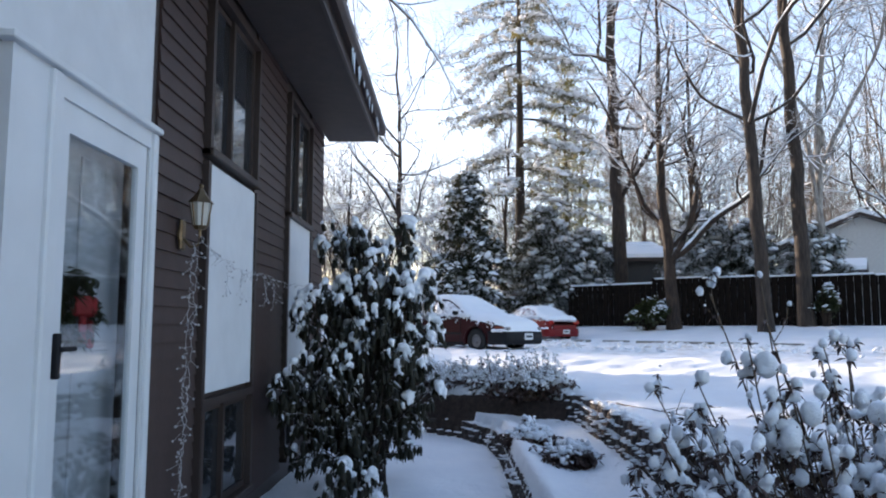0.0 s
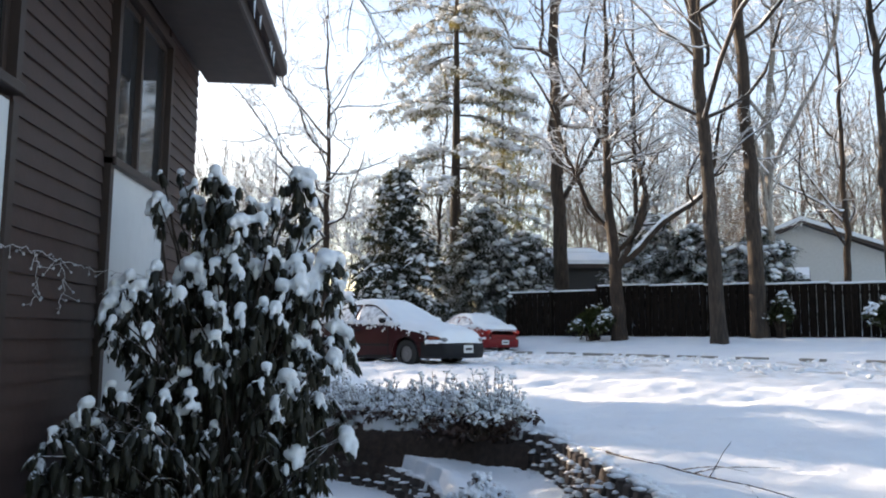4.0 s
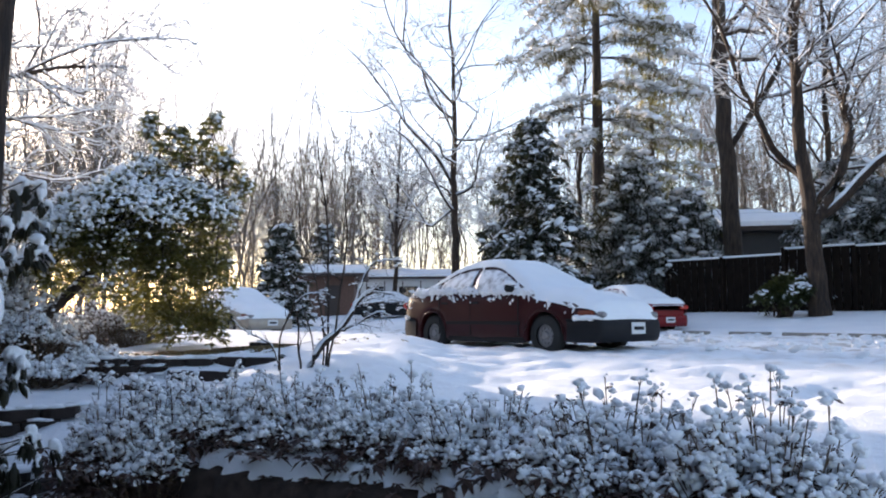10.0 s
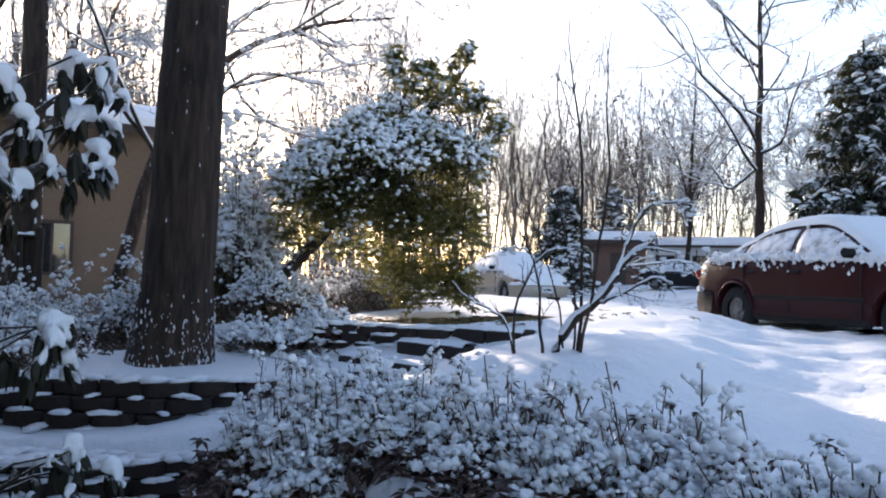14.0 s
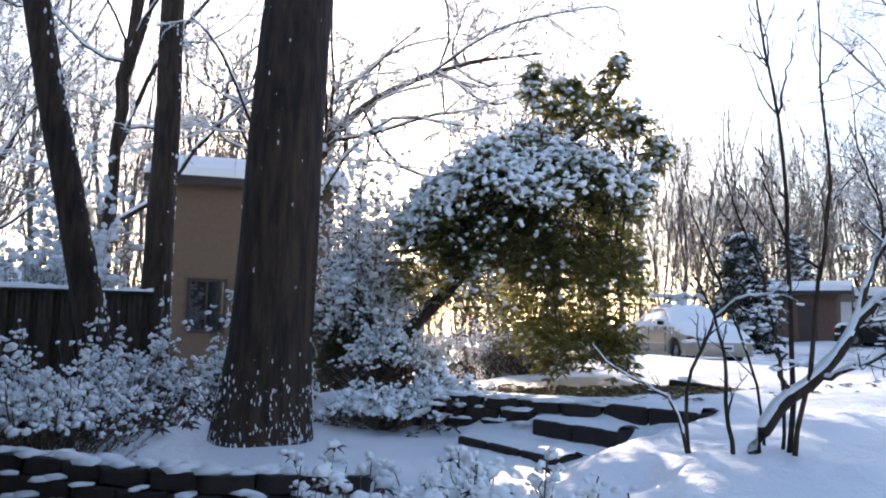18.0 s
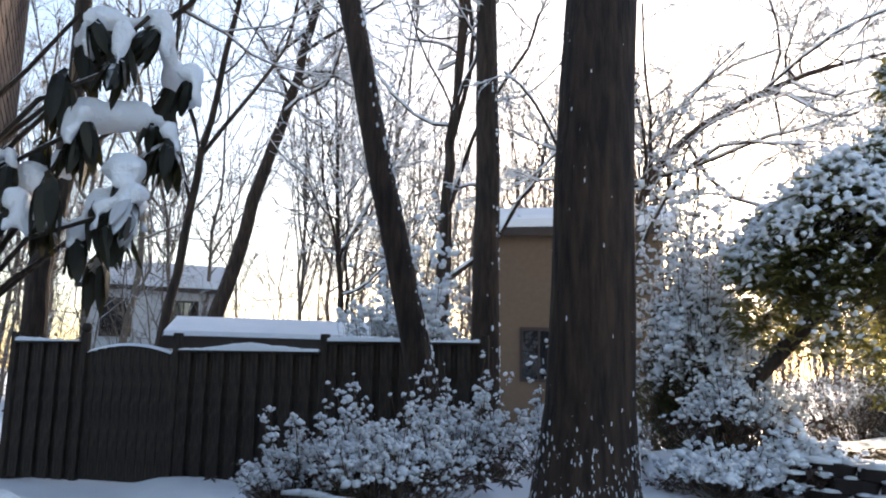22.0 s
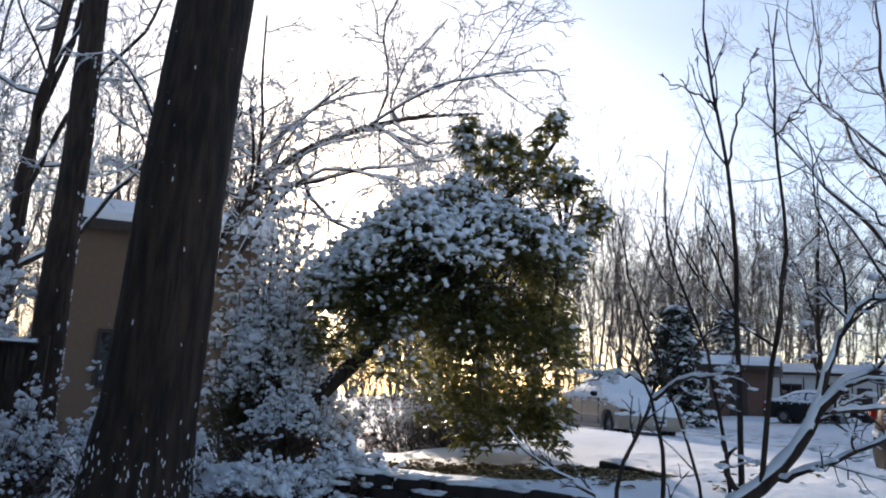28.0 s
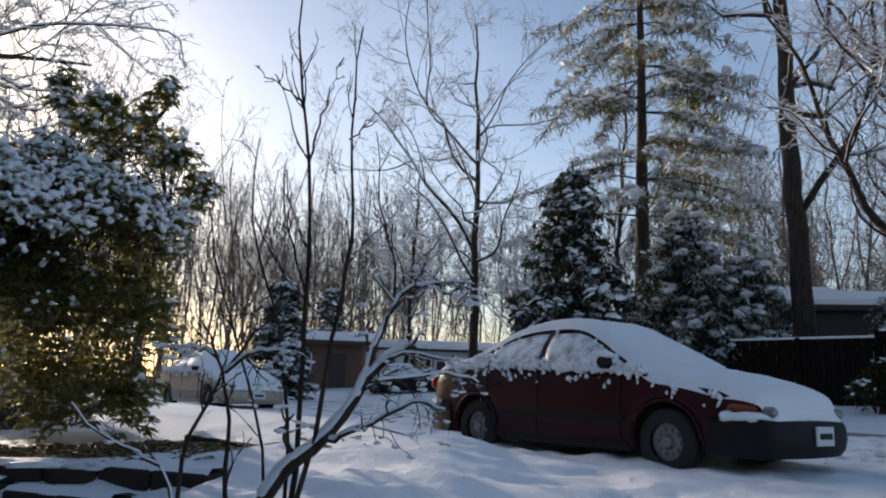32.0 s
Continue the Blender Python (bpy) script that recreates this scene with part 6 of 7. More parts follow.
    i = np.arange(nx * ny).reshape(nx, ny)
    f = np.stack([i[:-1, :-1], i[1:, :-1], i[1:, 1:], i[:-1, 1:]], -1).reshape(-1, 4)
    part_np("snow_blanket", T.reshape(-1, 3), f, SNOW_TUFT, c, "thick snow lying over roof, glass and bonnet", smooth=True)
    # lumps on the waistline and clots stuck to the doors
    n = 420
    sd, qx = rng.choice([-1, 1], n), rng.uniform(-1.75, 1.05, n)
    ledge = np.array([(q, b * rng.uniform(0.785, 0.83), top(q) - 0.025 + abs(rng.normal(0, 0.035))) for q, b in zip(qx, sd)])
    m = 100
    sd, qx = rng.choice([-1, 1], m), rng.uniform(-2.0, 1.95, m)
    clot = np.array([(q, b * half(q) * 0.99, top(q) - 0.05 - abs(rng.normal(0, 0.07))) for q, b in zip(qx, sd)])
    k = 150
    sd, qx = rng.choice([-1, 1], k), rng.uniform(-1.5, 0.85, k)
    zz = rng.uniform(0, 1, k) ** 1.3
    crust = np.array([(q, b * (0.805 - (0.80 - wide(q)) * h), 0.92 + h * max(0.02, roof(q) - 0.97)) for q, b, h in zip(qx, sd, zz)])
    lump = blob(rng, 0.034, 0.9, 0.6, 1)
    drip = blob(rng, 0.017, 1.7, 0.7, 1)
    stuck = [scatter(lump, ledge, rng.uniform(0.5, 1.6, n), rng, tilt=0.4), scatter(drip, clot, rng.uniform(0.4, 1.7, m), rng, tilt=0.4), scatter(drip, crust, rng.uniform(0.8, 2.2, k), rng, tilt=0.5)]
    part_np("stuck_snow", *join(stuck), SNOW_TUFT, c, "snow stuck along the waistline and doors", smooth=True)["kind"] = "stuff"
    return c


sedan(0.30, 20.59, -44, PAINT, "dark maroon sedan under thick snow at the kerb", seed=1)
sedan(3.55, 32.7, 118, PAINT_RED, "bright red sedan under snow across the street", PAINT_RED, seed=2)
sedan(-8.3, 31.0, -44, PAINT_TAN, "champagne sedan under snow beyond the magnolia", PAINT_TAN, seed=3)
sedan(-6.6, 50.0, -10, BUMPER, "dark car under snow near the far houses", seed=5)


# ---------------------------------------------------------------- fences
def board_mesh(name, w, d, h, mat):
    bm = boxes((0, 0, h / 2, w, d, h), bevel=0.006)
    me = bpy.data.meshes.new(name)
    bm.to_mesh(me)
    bm.free()
    me.materials.append(mat)
    return me


def left_fence():
    """Board fence with a round-topped gate, between the chimney and the oak."""
    f = empty("fence", pose(0, 0, 0), "dark weathered board fence capped with snow", "fence")
    end = np.array([-9.12, 16.62])
    d = np.array([-0.655, -0.756])
    ang = math.degrees(math.atan2(d[1], d[0]))
    base, topz = -0.05, 1.93
    brd = board_mesh("board", 0.162, 0.022, 1.86, FENCE_WOOD)

    def at(s, z=0.0, off=0.0):
        p = end + d * s + np.array([-d[1], d[0]]) * off
        return pose(p[0], p[1], z, 0, 0, ang)

    def put(name, me, m, parent=f):
        ob = new(name, me)
        ob.parent = parent
        ob.matrix_basis = m
        return ob
    post = board_mesh("post", 0.10, 0.10, 2.02, FENCE_WOOD)
    for s in (0.0, 2.1, 4.25, 5.72, 6.9):
        put("post", post, at(s, base))
    for s0, s1, drop in ((0.06, 2.05, -0.04), (2.16, 4.19, 0.10), (5.78, 6.86, 0.0)):
        s, i = s0 + 0.07, 0
        while s < s1 - 0.04:
            put("board", brd, at(s, base - drop, 0.02 if i % 2 else -0.02))
            s += 0.125
            i += 1
        for z in (0.3, 1.6):
            put("rail", board_mesh("rail", s1 - s0, 0.04, 0.09, FENCE_WOOD), at((s0 + s1) / 2, base + z, -0.06))
        put("cap_rail", board_mesh("cap_rail", s1 - s0 + 0.08, 0.13, 0.03, FENCE_WOOD), at((s0 + s1) / 2, topz - 0.12 - drop))
        rng = np.random.default_rng(int(s0 * 100))
        n = 40
        g = np.linspace(-(s1 - s0) / 2, (s1 - s0) / 2, n)
        top = 0.045 + 0.02 * np.sin(g * 3 + s0) + (0.05 * np.exp(-((g - 0.1) / 0.45) ** 2) if drop > 0 else 0) + rng.normal(0, 0.004, n)
        v, fc = loft(g, lambda q: [(-0.07, 0), (-0.06, interp(q, g, top) * 0.7), (0, interp(q, g, top)), (0.06, interp(q, g, top) * 0.7), (0.07, 0)])
        sn = part_np("cap_snow", v, fc, SNOW_TUFT, f, "ridge of snow on the cap rail", smooth=True)
        sn.matrix_basis = at((s0 + s1) / 2, topz - 0.09 - drop)
    knob = bmesh.new()
    bmesh.ops.create_uvsphere(knob, u_segments=12, v_segments=8, radius=0.075, matrix=Matrix.Translation((0, 0, 0.06)))
    o = part("finial", knob, FENCE_WOOD, f, smooth=True)
    o.matrix_basis = at(5.72, base + 2.02)
    g = empty("gate", at(4.99, base), "dark wooden gate with a rounded top", "gate")
    for i in range(9):
        q = -0.6 + 0.15 * i
        h = 1.72 + 0.10 * (1 - (q / 0.65) ** 2)
        ob = new("board", board_mesh("board", 0.146, 0.022, h, FENCE_WOOD))
        ob.parent = g
        ob.matrix_basis = pose(q, 0.0, 0.02)
    v, fc = loft(np.linspace(-0.66, 0.66, 20), lambda q: [(-0.04, 1.735 + 0.10 * (1 - (q / 0.65) ** 2)), (0, 1.775 + 0.10 * (1 - (q / 0.65) ** 2)), (0.04, 1.735 + 0.10 * (1 - (q / 0.65) ** 2))])
    part_np("gate_snow", v, fc, SNOW_TUFT, g, smooth=True)
    part("latch", boxes((-0.6, -0.03, 1.0, 0.03, 0.03, 0.12), bevel=0.005), RIM, g)


left_fence()


def far_fence():
    a, b = np.array([5.95, 38.15]), np.array([21.0, 24.7])
    d = (b - a) / np.linalg.norm(b - a)
    ang = math.degrees(math.atan2(d[1], d[0]))
    L, n = np.linalg.norm(b - a), 9
    step = L / n
    f = empty("fence", pose(0, 0, 0), "dark brown board fence across the street", "fence")
    for i in range(n):
        p = a + d * step * (i + 0.5)
        zt = 3.5 if i < 2 else 3.68 - 0.05 * (i - 2)
        zb = min(ground(*p), 1.9) - 0.2
        bm = bmesh.new()
        m = int(step / 0.14)
        for k in range(m):
            boxes((-step / 2 + (k + 0.5) * step / m, 0.02 if k % 2 else -0.01, (zb + zt) / 2, 0.132, 0.025, zt - zb), bm=bm)
        boxes((0, 0.06, zt - 0.3, step, 0.05, 0.1), bm=bm)
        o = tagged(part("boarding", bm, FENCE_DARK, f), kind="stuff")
        o.matrix_basis = pose(p[0], p[1], 0, 0, 0, ang)
        o = part("cap_snow", boxes((0, 0, zt + 0.035, step, 0.12, 0.07), bevel=0.02), SNOW_TUFT, f)
        o.matrix_basis = pose(p[0], p[1], 0, 0, 0, ang)
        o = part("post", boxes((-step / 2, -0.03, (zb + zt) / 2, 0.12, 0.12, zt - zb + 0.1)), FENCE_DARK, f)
        o.matrix_basis = pose(p[0], p[1], 0, 0, 0, ang)


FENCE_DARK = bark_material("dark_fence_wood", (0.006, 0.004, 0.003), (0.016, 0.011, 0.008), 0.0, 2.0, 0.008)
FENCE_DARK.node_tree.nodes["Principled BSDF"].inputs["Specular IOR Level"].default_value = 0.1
far_fence()


# ---------------------------------------------------------------- retaining walls
def block_mesh(w, d, h, seed):
    rng = np.random.default_rng(seed)
    bm = bmesh.new()
    prism(bm, [(-w / 2, -d / 2), (w / 2, -d / 2), (w / 2, d * 0.3), (w * 0.3, d / 2), (-w * 0.3, d / 2), (-w / 2, d * 0.3)], 2, 0, h)
    for v in bm.verts:
        v.co += Vector(rng.normal(0, 0.006, 3))
    bmesh.ops.bevel(bm, geom=list(bm.edges), offset=0.008, segments=1, affect="EDGES")
    bmesh.ops.recalc_face_normals(bm, faces=bm.faces)
    me = bpy.data.meshes.new("block")
    bm.to_mesh(me)
    bm.free()
    return me


def block_wall(label, pts, z0, courses, w=0.30, h=0.10, d=0.22, setback=0.03, mat=BLOCK, snow=0.7, seed=0, flip=1, slope=0.0):
    """A dry wall of blocks along a line; each block is a piece, with snow on the ledges."""
    rng = np.random.default_rng(seed)
    wall = empty("retaining_wall", pose(0, 0, 0), label, "wall", kind="structure")
    meshes = [block_mesh(w - 0.012, d, h - 0.006, seed + i) for i in range(4)]
    for me in meshes:
        me.materials.append(mat)
    pts = np.array(pts, float)
    seg = np.linalg.norm(np.diff(pts, axis=0), axis=1)
    cum = np.concatenate([[0], np.cumsum(seg)])
    wedge = clump(rng, 0.5, 3, 0.8)
    snow_p, snow_s = [], []
    for k in range(courses):
        s = 0.5 * w * (k % 2)
        while s < cum[-1]:
            x, y = np.interp(s, cum, pts[:, 0]), np.interp(s, cum, pts[:, 1])
            x2, y2 = np.interp(min(s + 0.1, cum[-1]), cum, pts[:, 0]), np.interp(min(s + 0.1, cum[-1]), cum, pts[:, 1])
            x1, y1 = np.interp(max(s - 0.1, 0), cum, pts[:, 0]), np.interp(max(s - 0.1, 0), cum, pts[:, 1])
            a = math.atan2(y2 - y1, x2 - x1)
            nx, ny = -math.sin(a) * flip, math.cos(a) * flip
            off = -setback * k
            ob = new("block", meshes[rng.integers(4)])
            ob.parent = wall
            ob.matrix_basis = pose(x + nx * off, y + ny * off, z0 + k * h + slope * s, 0, 0, math.degrees(a) + (0 if flip > 0 else 180) + rng.normal(0, 2.5))
            if rng.random() < snow:
                e = s + 0.5 * w
                snow_p.append((x + math.cos(a) * w / 2 + nx * (off + d * 0.47 + setback), y + math.sin(a) * w / 2 + ny * (off + d * 0.47 + setback), z0 + k * h + slope * s + 0.012))
                snow_s.append(rng.uniform(0.6, 1.6))
            if k == courses - 1:
                for q in (-0.3, 0.0, 0.3):
                    snow_p.append((x + math.cos(a) * w * q + nx * (off - 0.02), y + math.sin(a) * w * q + ny * (off - 0.02), z0 + courses * h + slope * s))
                    snow_s.append(rng.uniform(1.3, 2.0))
            s += w
    if snow_p:
        v, fcs = wedge
        v = v * np.array([w * 0.50, w * 0.42, h * 0.45])
        part_np("ledge_snow", *scatter((v, fcs), np.array(snow_p), np.array(snow_s), rng), SNOW_TUFT, wall, "pockets of snow between the blocks", smooth=True)["kind"] = "stuff"
    return wall


block_wall("curved border wall of dark blocks along the walkway", [(0.70, -1.0), (0.70, 9.6), (0.60, 10.8), (0.18, 11.73), (-0.42, 12.32), (-1.2, 12.82), (-1.9, 13.45)], -0.14, 3, 0.22, 0.085, 0.18, 0.03, BLOCK, 0.6, 1)
block_wall("sloping block wall beside the lawn, snow in its joints", [(1.72, 0.6), (1.72, 10.6), (1.55, 11.0)], 0.12, 5, 0.20, 0.09, 0.18, 0.035, BLOCK, 0.85, 2)
block_wall("curved wall of dark blocks round the oak's bed", [(-3.85, 14.72), (-4.35, 14.2), (-5.0, 13.9), (-5.8, 13.7), (-6.5, 13.4)], 0.32, 3, 0.34, 0.108, 0.24, 0.06, BLOCK_BROWN, 1.0, 3, 1)
block_wall("lower curved tier of blocks by the walkway", [(-3.6, 14.0), (-3.8, 13.62), (-4.4, 13.25), (-5.2, 13.05), (-6.2, 12.85)], -0.15, 4, 0.34, 0.098, 0.24, 0.05, BLOCK_BROWN, 1.0, 4, 1)
block_wall("short block steps up to the driveway", [(-3.45, 16.76), (-4.1, 16.72), (-4.85, 16.6)], 0.70, 3, 0.34, 0.092, 0.24, 0.03, BLOCK_BROWN, 0.7, 5, 1)


def soil_bank():
    """Bare dark soil under the overhanging hedge, between the two walls."""
    rng = np.random.default_rng(6)
    line = np.array([(1.66, 10.82), (1.05, 11.42), (0.33, 11.75), (-0.29, 12.38), (-1.42, 12.84), (-2.37, 13.36)])
    q = np.linspace(0, 5, 90)
    x, y = np.interp(q, range(6), line[:, 0]), np.interp(q, range(6), line[:, 1])
    nx, ny = np.gradient(y), -np.gradient(x)
    ln = np.hypot(nx, ny)
    nx, ny = -nx / ln, -ny / ln
    top = np.interp(q, [0, 1.2, 2, 5], [0.5, 0.52, 0.52, 0.5])
    rows = []
    for g in np.linspace(0, 1, 9):
        o = -0.20 + 0.16 * g + rng.normal(0, 0.012, 90) + (0.35 if g == 1 else 0)
        rows.append(np.stack([x - nx * o, y - ny * o, -0.05 + (top + 0.05) * g + rng.normal(0, 0.012, 90)], -1))
    for o, lift in ((0.45, 0.09), (0.62, 0.08), (0.78, -0.15)):  # bare ground back to the stems
        u, w = x - nx * o, y - ny * o
        rows.append(np.stack([u, w, height(u, w) - 0.15 + (lift + 0.15) * smooth01(0.7, 1.6, q) + rng.normal(0, 0.012, 90)], -1))
    v = np.concatenate(rows)
    f = [[j * 90 + i, j * 90 + i + 1, j * 90 + 91 + i, j * 90 + 90 + i] for j in range(11) for i in range(89)]
    ob = part_np("soil_bank", v, np.array(f), SOIL, None, smooth=True)
    tagged(ob, "bare dark brown soil under the hedge", "soil", kind="structure")


SOIL = plain("dark_soil", (0.035, 0.022, 0.016), 0.95, var=0.5, scale=14, bump=0.8)
soil_bank()


def step_log(x0, y0, x1, y1, z, r=0.07):
    rng = np.random.default_rng(int(abs(x0) * 100))
    t = empty("step_edge", pose(x0, y0, z), "dark edging block of the snowy steps", "step", "step edges")
    L, a = math.hypot(x1 - x0, y1 - y0), math.degrees(math.atan2(y1 - y0, x1 - x0))
    n = max(2, int(L / 0.32))
    for i in range(n):
        o = part("block", boxes((L * (i + 0.5) / n, 0, 0, L / n - 0.012, 0.24, 0.18, rng.normal(0, 2)), bevel=0.012), BLOCK_BROWN, t)
        o.matrix_basis = pose(0, 0, 0, 0, 0, a)
    v, f = loft(np.linspace(0, L, 12), lambda q: [(-0.11, 0.085), (-0.07, 0.112 + 0.012 * math.sin(q * 9)), (0.05, 0.12), (0.16, 0.085)])
    part_np("top_snow", v, f, SNOW_TUFT, t, smooth=True).matrix_basis = pose(0, 0, 0, 0, 0, a)


for q in STEPS:
    step_log(*q)


# ---------------------------------------------------------------- other buildings
def house_window(parent, m, w, h, frame_mat=WHITE):
    win = empty("window", m, "", "")
    win.parent = parent
    part("frame", boxes((-w / 2 - 0.04, 0, h / 2, 0.08, 0.08, h + 0.16), (w / 2 + 0.04, 0, h / 2, 0.08, 0.08, h + 0.16), (0, 0, -0.04, w, 0.08, 0.08), (0, 0, h + 0.04, w, 0.08, 0.08), (0, 0, h / 2, 0.05, 0.06, h)), frame_mat, win)
    part("pane", boxes((0, 0.01, h / 2, w, 0.02, h)), GLASS, win)


def gable_house(name, m, wide, deep, eave, rise, wall, label, windows=(), over=0.5, along=True, snow=0.22, door=None, trim=WHITE, slats=None):
    """A house with its front on the local -y side; the ridge runs along x, or along y."""
    t = empty(name, m, label, "house")
    part("wall", boxes((0, deep / 2, eave / 2 - 0.5, wide, deep, eave + 1.0)), wall, t)
    if along:
        out = [(-over, eave - 0.1), (deep / 2, eave + rise), (deep + over, eave - 0.1), (deep + over, eave + 0.1), (deep / 2, eave + rise + 0.2), (-over, eave + 0.1)]
        r = part("roof", prism(bmesh.new(), out, 0, -wide / 2 - over, wide / 2 + over), TRIM_BROWN, t)
        gab = prism(bmesh.new(), [(0, eave - 0.02), (deep / 2, eave + rise), (deep, eave - 0.02)], 0, -wide / 2, wide / 2)
        so = [(-over - 0.04, eave + 0.11), (-over, eave + 0.11 + snow), (deep / 2, eave + rise + 0.21 + snow), (deep + over, eave + 0.11 + snow), (deep + over, eave + 0.11), (deep / 2, eave + rise + 0.21)]
        part("roof_snow", prism(bmesh.new(), so, 0, -wide / 2 - over + 0.03, wide / 2 + over - 0.03), SNOW, r)
    else:
        out = [(-wide / 2 - over, eave - 0.1), (0, eave + rise), (wide / 2 + over, eave - 0.1), (wide / 2 + over, eave + 0.1), (0, eave + rise + 0.2), (-wide / 2 - over, eave + 0.1)]
        r = part("roof", prism(bmesh.new(), out, 1, -over, deep + over), TRIM_BROWN, t)
        gab = prism(bmesh.new(), [(-wide / 2, eave - 0.02), (0, eave + rise), (wide / 2, eave - 0.02)], 1, 0, deep)
        so = [(-wide / 2 - over, eave + 0.11), (-wide / 2 - over, eave + 0.11 + snow), (0, eave + rise + 0.21 + snow), (wide / 2 + over, eave + 0.11 + snow), (wide / 2 + over, eave + 0.11), (0, eave + rise + 0.21)]
        part("roof_snow", prism(bmesh.new(), so, 1, -over + 0.03, deep + over - 0.03), SNOW, r)
    part("gable", gab, wall, t)
    for wx, wz, ww, wh in windows:
        house_window(t, pose(wx, -0.03, wz), ww, wh, trim)
    if door:
        part("door", boxes((door, -0.03, 1.02, 0.95, 0.06, 2.04), bevel=0.01), TRIM_BROWN, t)
    if slats:
        for i in range(slats):
            part("batten", boxes((-wide / 2 + (i + 0.5) * wide / slats, -0.02, eave / 2 - 0.1, 0.09, 0.05, eave - 0.3)), TRIM_BROWN, t)
    return t


gz = ground(-6, 74)
gable_house("house", pose(-6.5, 74, gz, 0, 0, 4), 14, 8, 2.9, 0.6, WHITE, "white single-storey house with snowy roof and dark trim", ((-5.5, 0.9, 1.3, 1.2), (-2.6, 0.9, 1.5, 1.2), (1.0, 0.9, 1.5, 1.2), (4.2, 0.9, 1.3, 1.2)), slats=9, door=-0.8, trim=TRIM_BROWN)
gz = ground(-13.5, 58)
gable_house("house", pose(-12.6, 57, gz, 0, 0, 10), 4.6, 7, 2.7, 0.5, BROWN_WALL, "brown single-storey house with a snowy porch roof", ((-1.2, 0.9, 1.0, 1.1),), door=0.9, over=0.8)
gable_house("house", pose(23.5, 44.0, ground(22, 44) - 0.3, 0, 0, -30), 9, 9, 4.4, 1.9, GREY_WALL, "grey gabled house behind the far fence", ((-1.5, 2.0, 1.4, 1.2),), along=False)
gable_house("lean_to", pose(20.2, 41.6, ground(20, 41) - 0.2, 0, 0, -30), 3.4, 2.0, 2.9, 0.4, GREY_WALL, "low lean-to beside the grey house", along=True, over=0.3)
gable_house("house", pose(10.2, 47.0, ground(10, 47) - 0.3, 0, 0, -8), 4.2, 6, 4.9, 0.5, DARK, "dark house behind the fence with a snowy roof", ((0.5, 1.6, 1.2, 1.2),), trim=TRIM_BROWN, over=0.4, snow=0.08)
gable_house("garage", pose(12.6, 44.0, ground(13, 44) - 0.3, 0, 0, -8), 5.0, 4.5, 4.0, 0.6, DARK, "dark garage behind the fence with a snowy roof", over=0.6)
SHED_WOOD = bark_material("red_brown_shed_wood", (0.035, 0.018, 0.013), (0.085, 0.045, 0.032), 0.0, 1.5, 0.006)
# west: the neighbour's beige house, the shed and a pale house in the woods
gable_house("house", pose(-16.77, 23.54, 0.2, 0, 0, 53), 4.35, 6, 4.9, 0.9, BEIGE, "beige two-storey neighbouring house with a snowy roof", ((-0.9, 1.2, 0.8, 1.2),), trim=TRIM_BROWN, over=0.35)
gable_house("shed", pose(-13.6, 15.5, 0.0, 0, 0, 75), 3.8, 2.4, 1.9, 0.22, SHED_WOOD, "dark garden shed with a snow-covered roof", over=0.2, snow=0.08)
gable_house("house", pose(-36.5, 15.6, 0.6, 0, 0, 84), 5.4, 7, 4.2, 1.2, WHITE, "white house beyond the fence among bare trees", ((-1.5, 2.2, 1.1, 1.5), (1.2, 2.2, 1.1, 1.5)), trim=TRIM_BROWN)


# ---------------------------------------------------------------- bricks of the chimney
def brick_material():
    k = Mat("dark_brick", 0.85)
    col = k.mix(k.rnd(), (0.034, 0.017, 0.014), (0.085, 0.038, 0.029))
    col = k.mix(k.ramp(k.noise(24, 5), [(0.4, (0, 0, 0)), (0.75, (0.6, 0.6, 0.6))]), col, (0.05, 0.03, 0.028))
    k.colour(col)
    k.bump(k.noise(60, 4), 0.4, 0.006)
    return k.m


BRICK = brick_material()
BL, BH, MJ = 0.270, 0.075, 0.017


def brick_mesh(l, d):
    bm = boxes((0, 0, 0, l, d, BH), bevel=0.004)
    me = bpy.data.meshes.new("brick")
    bm.to_mesh(me)
    bm.free()
    me.materials.append(BRICK)
    return me


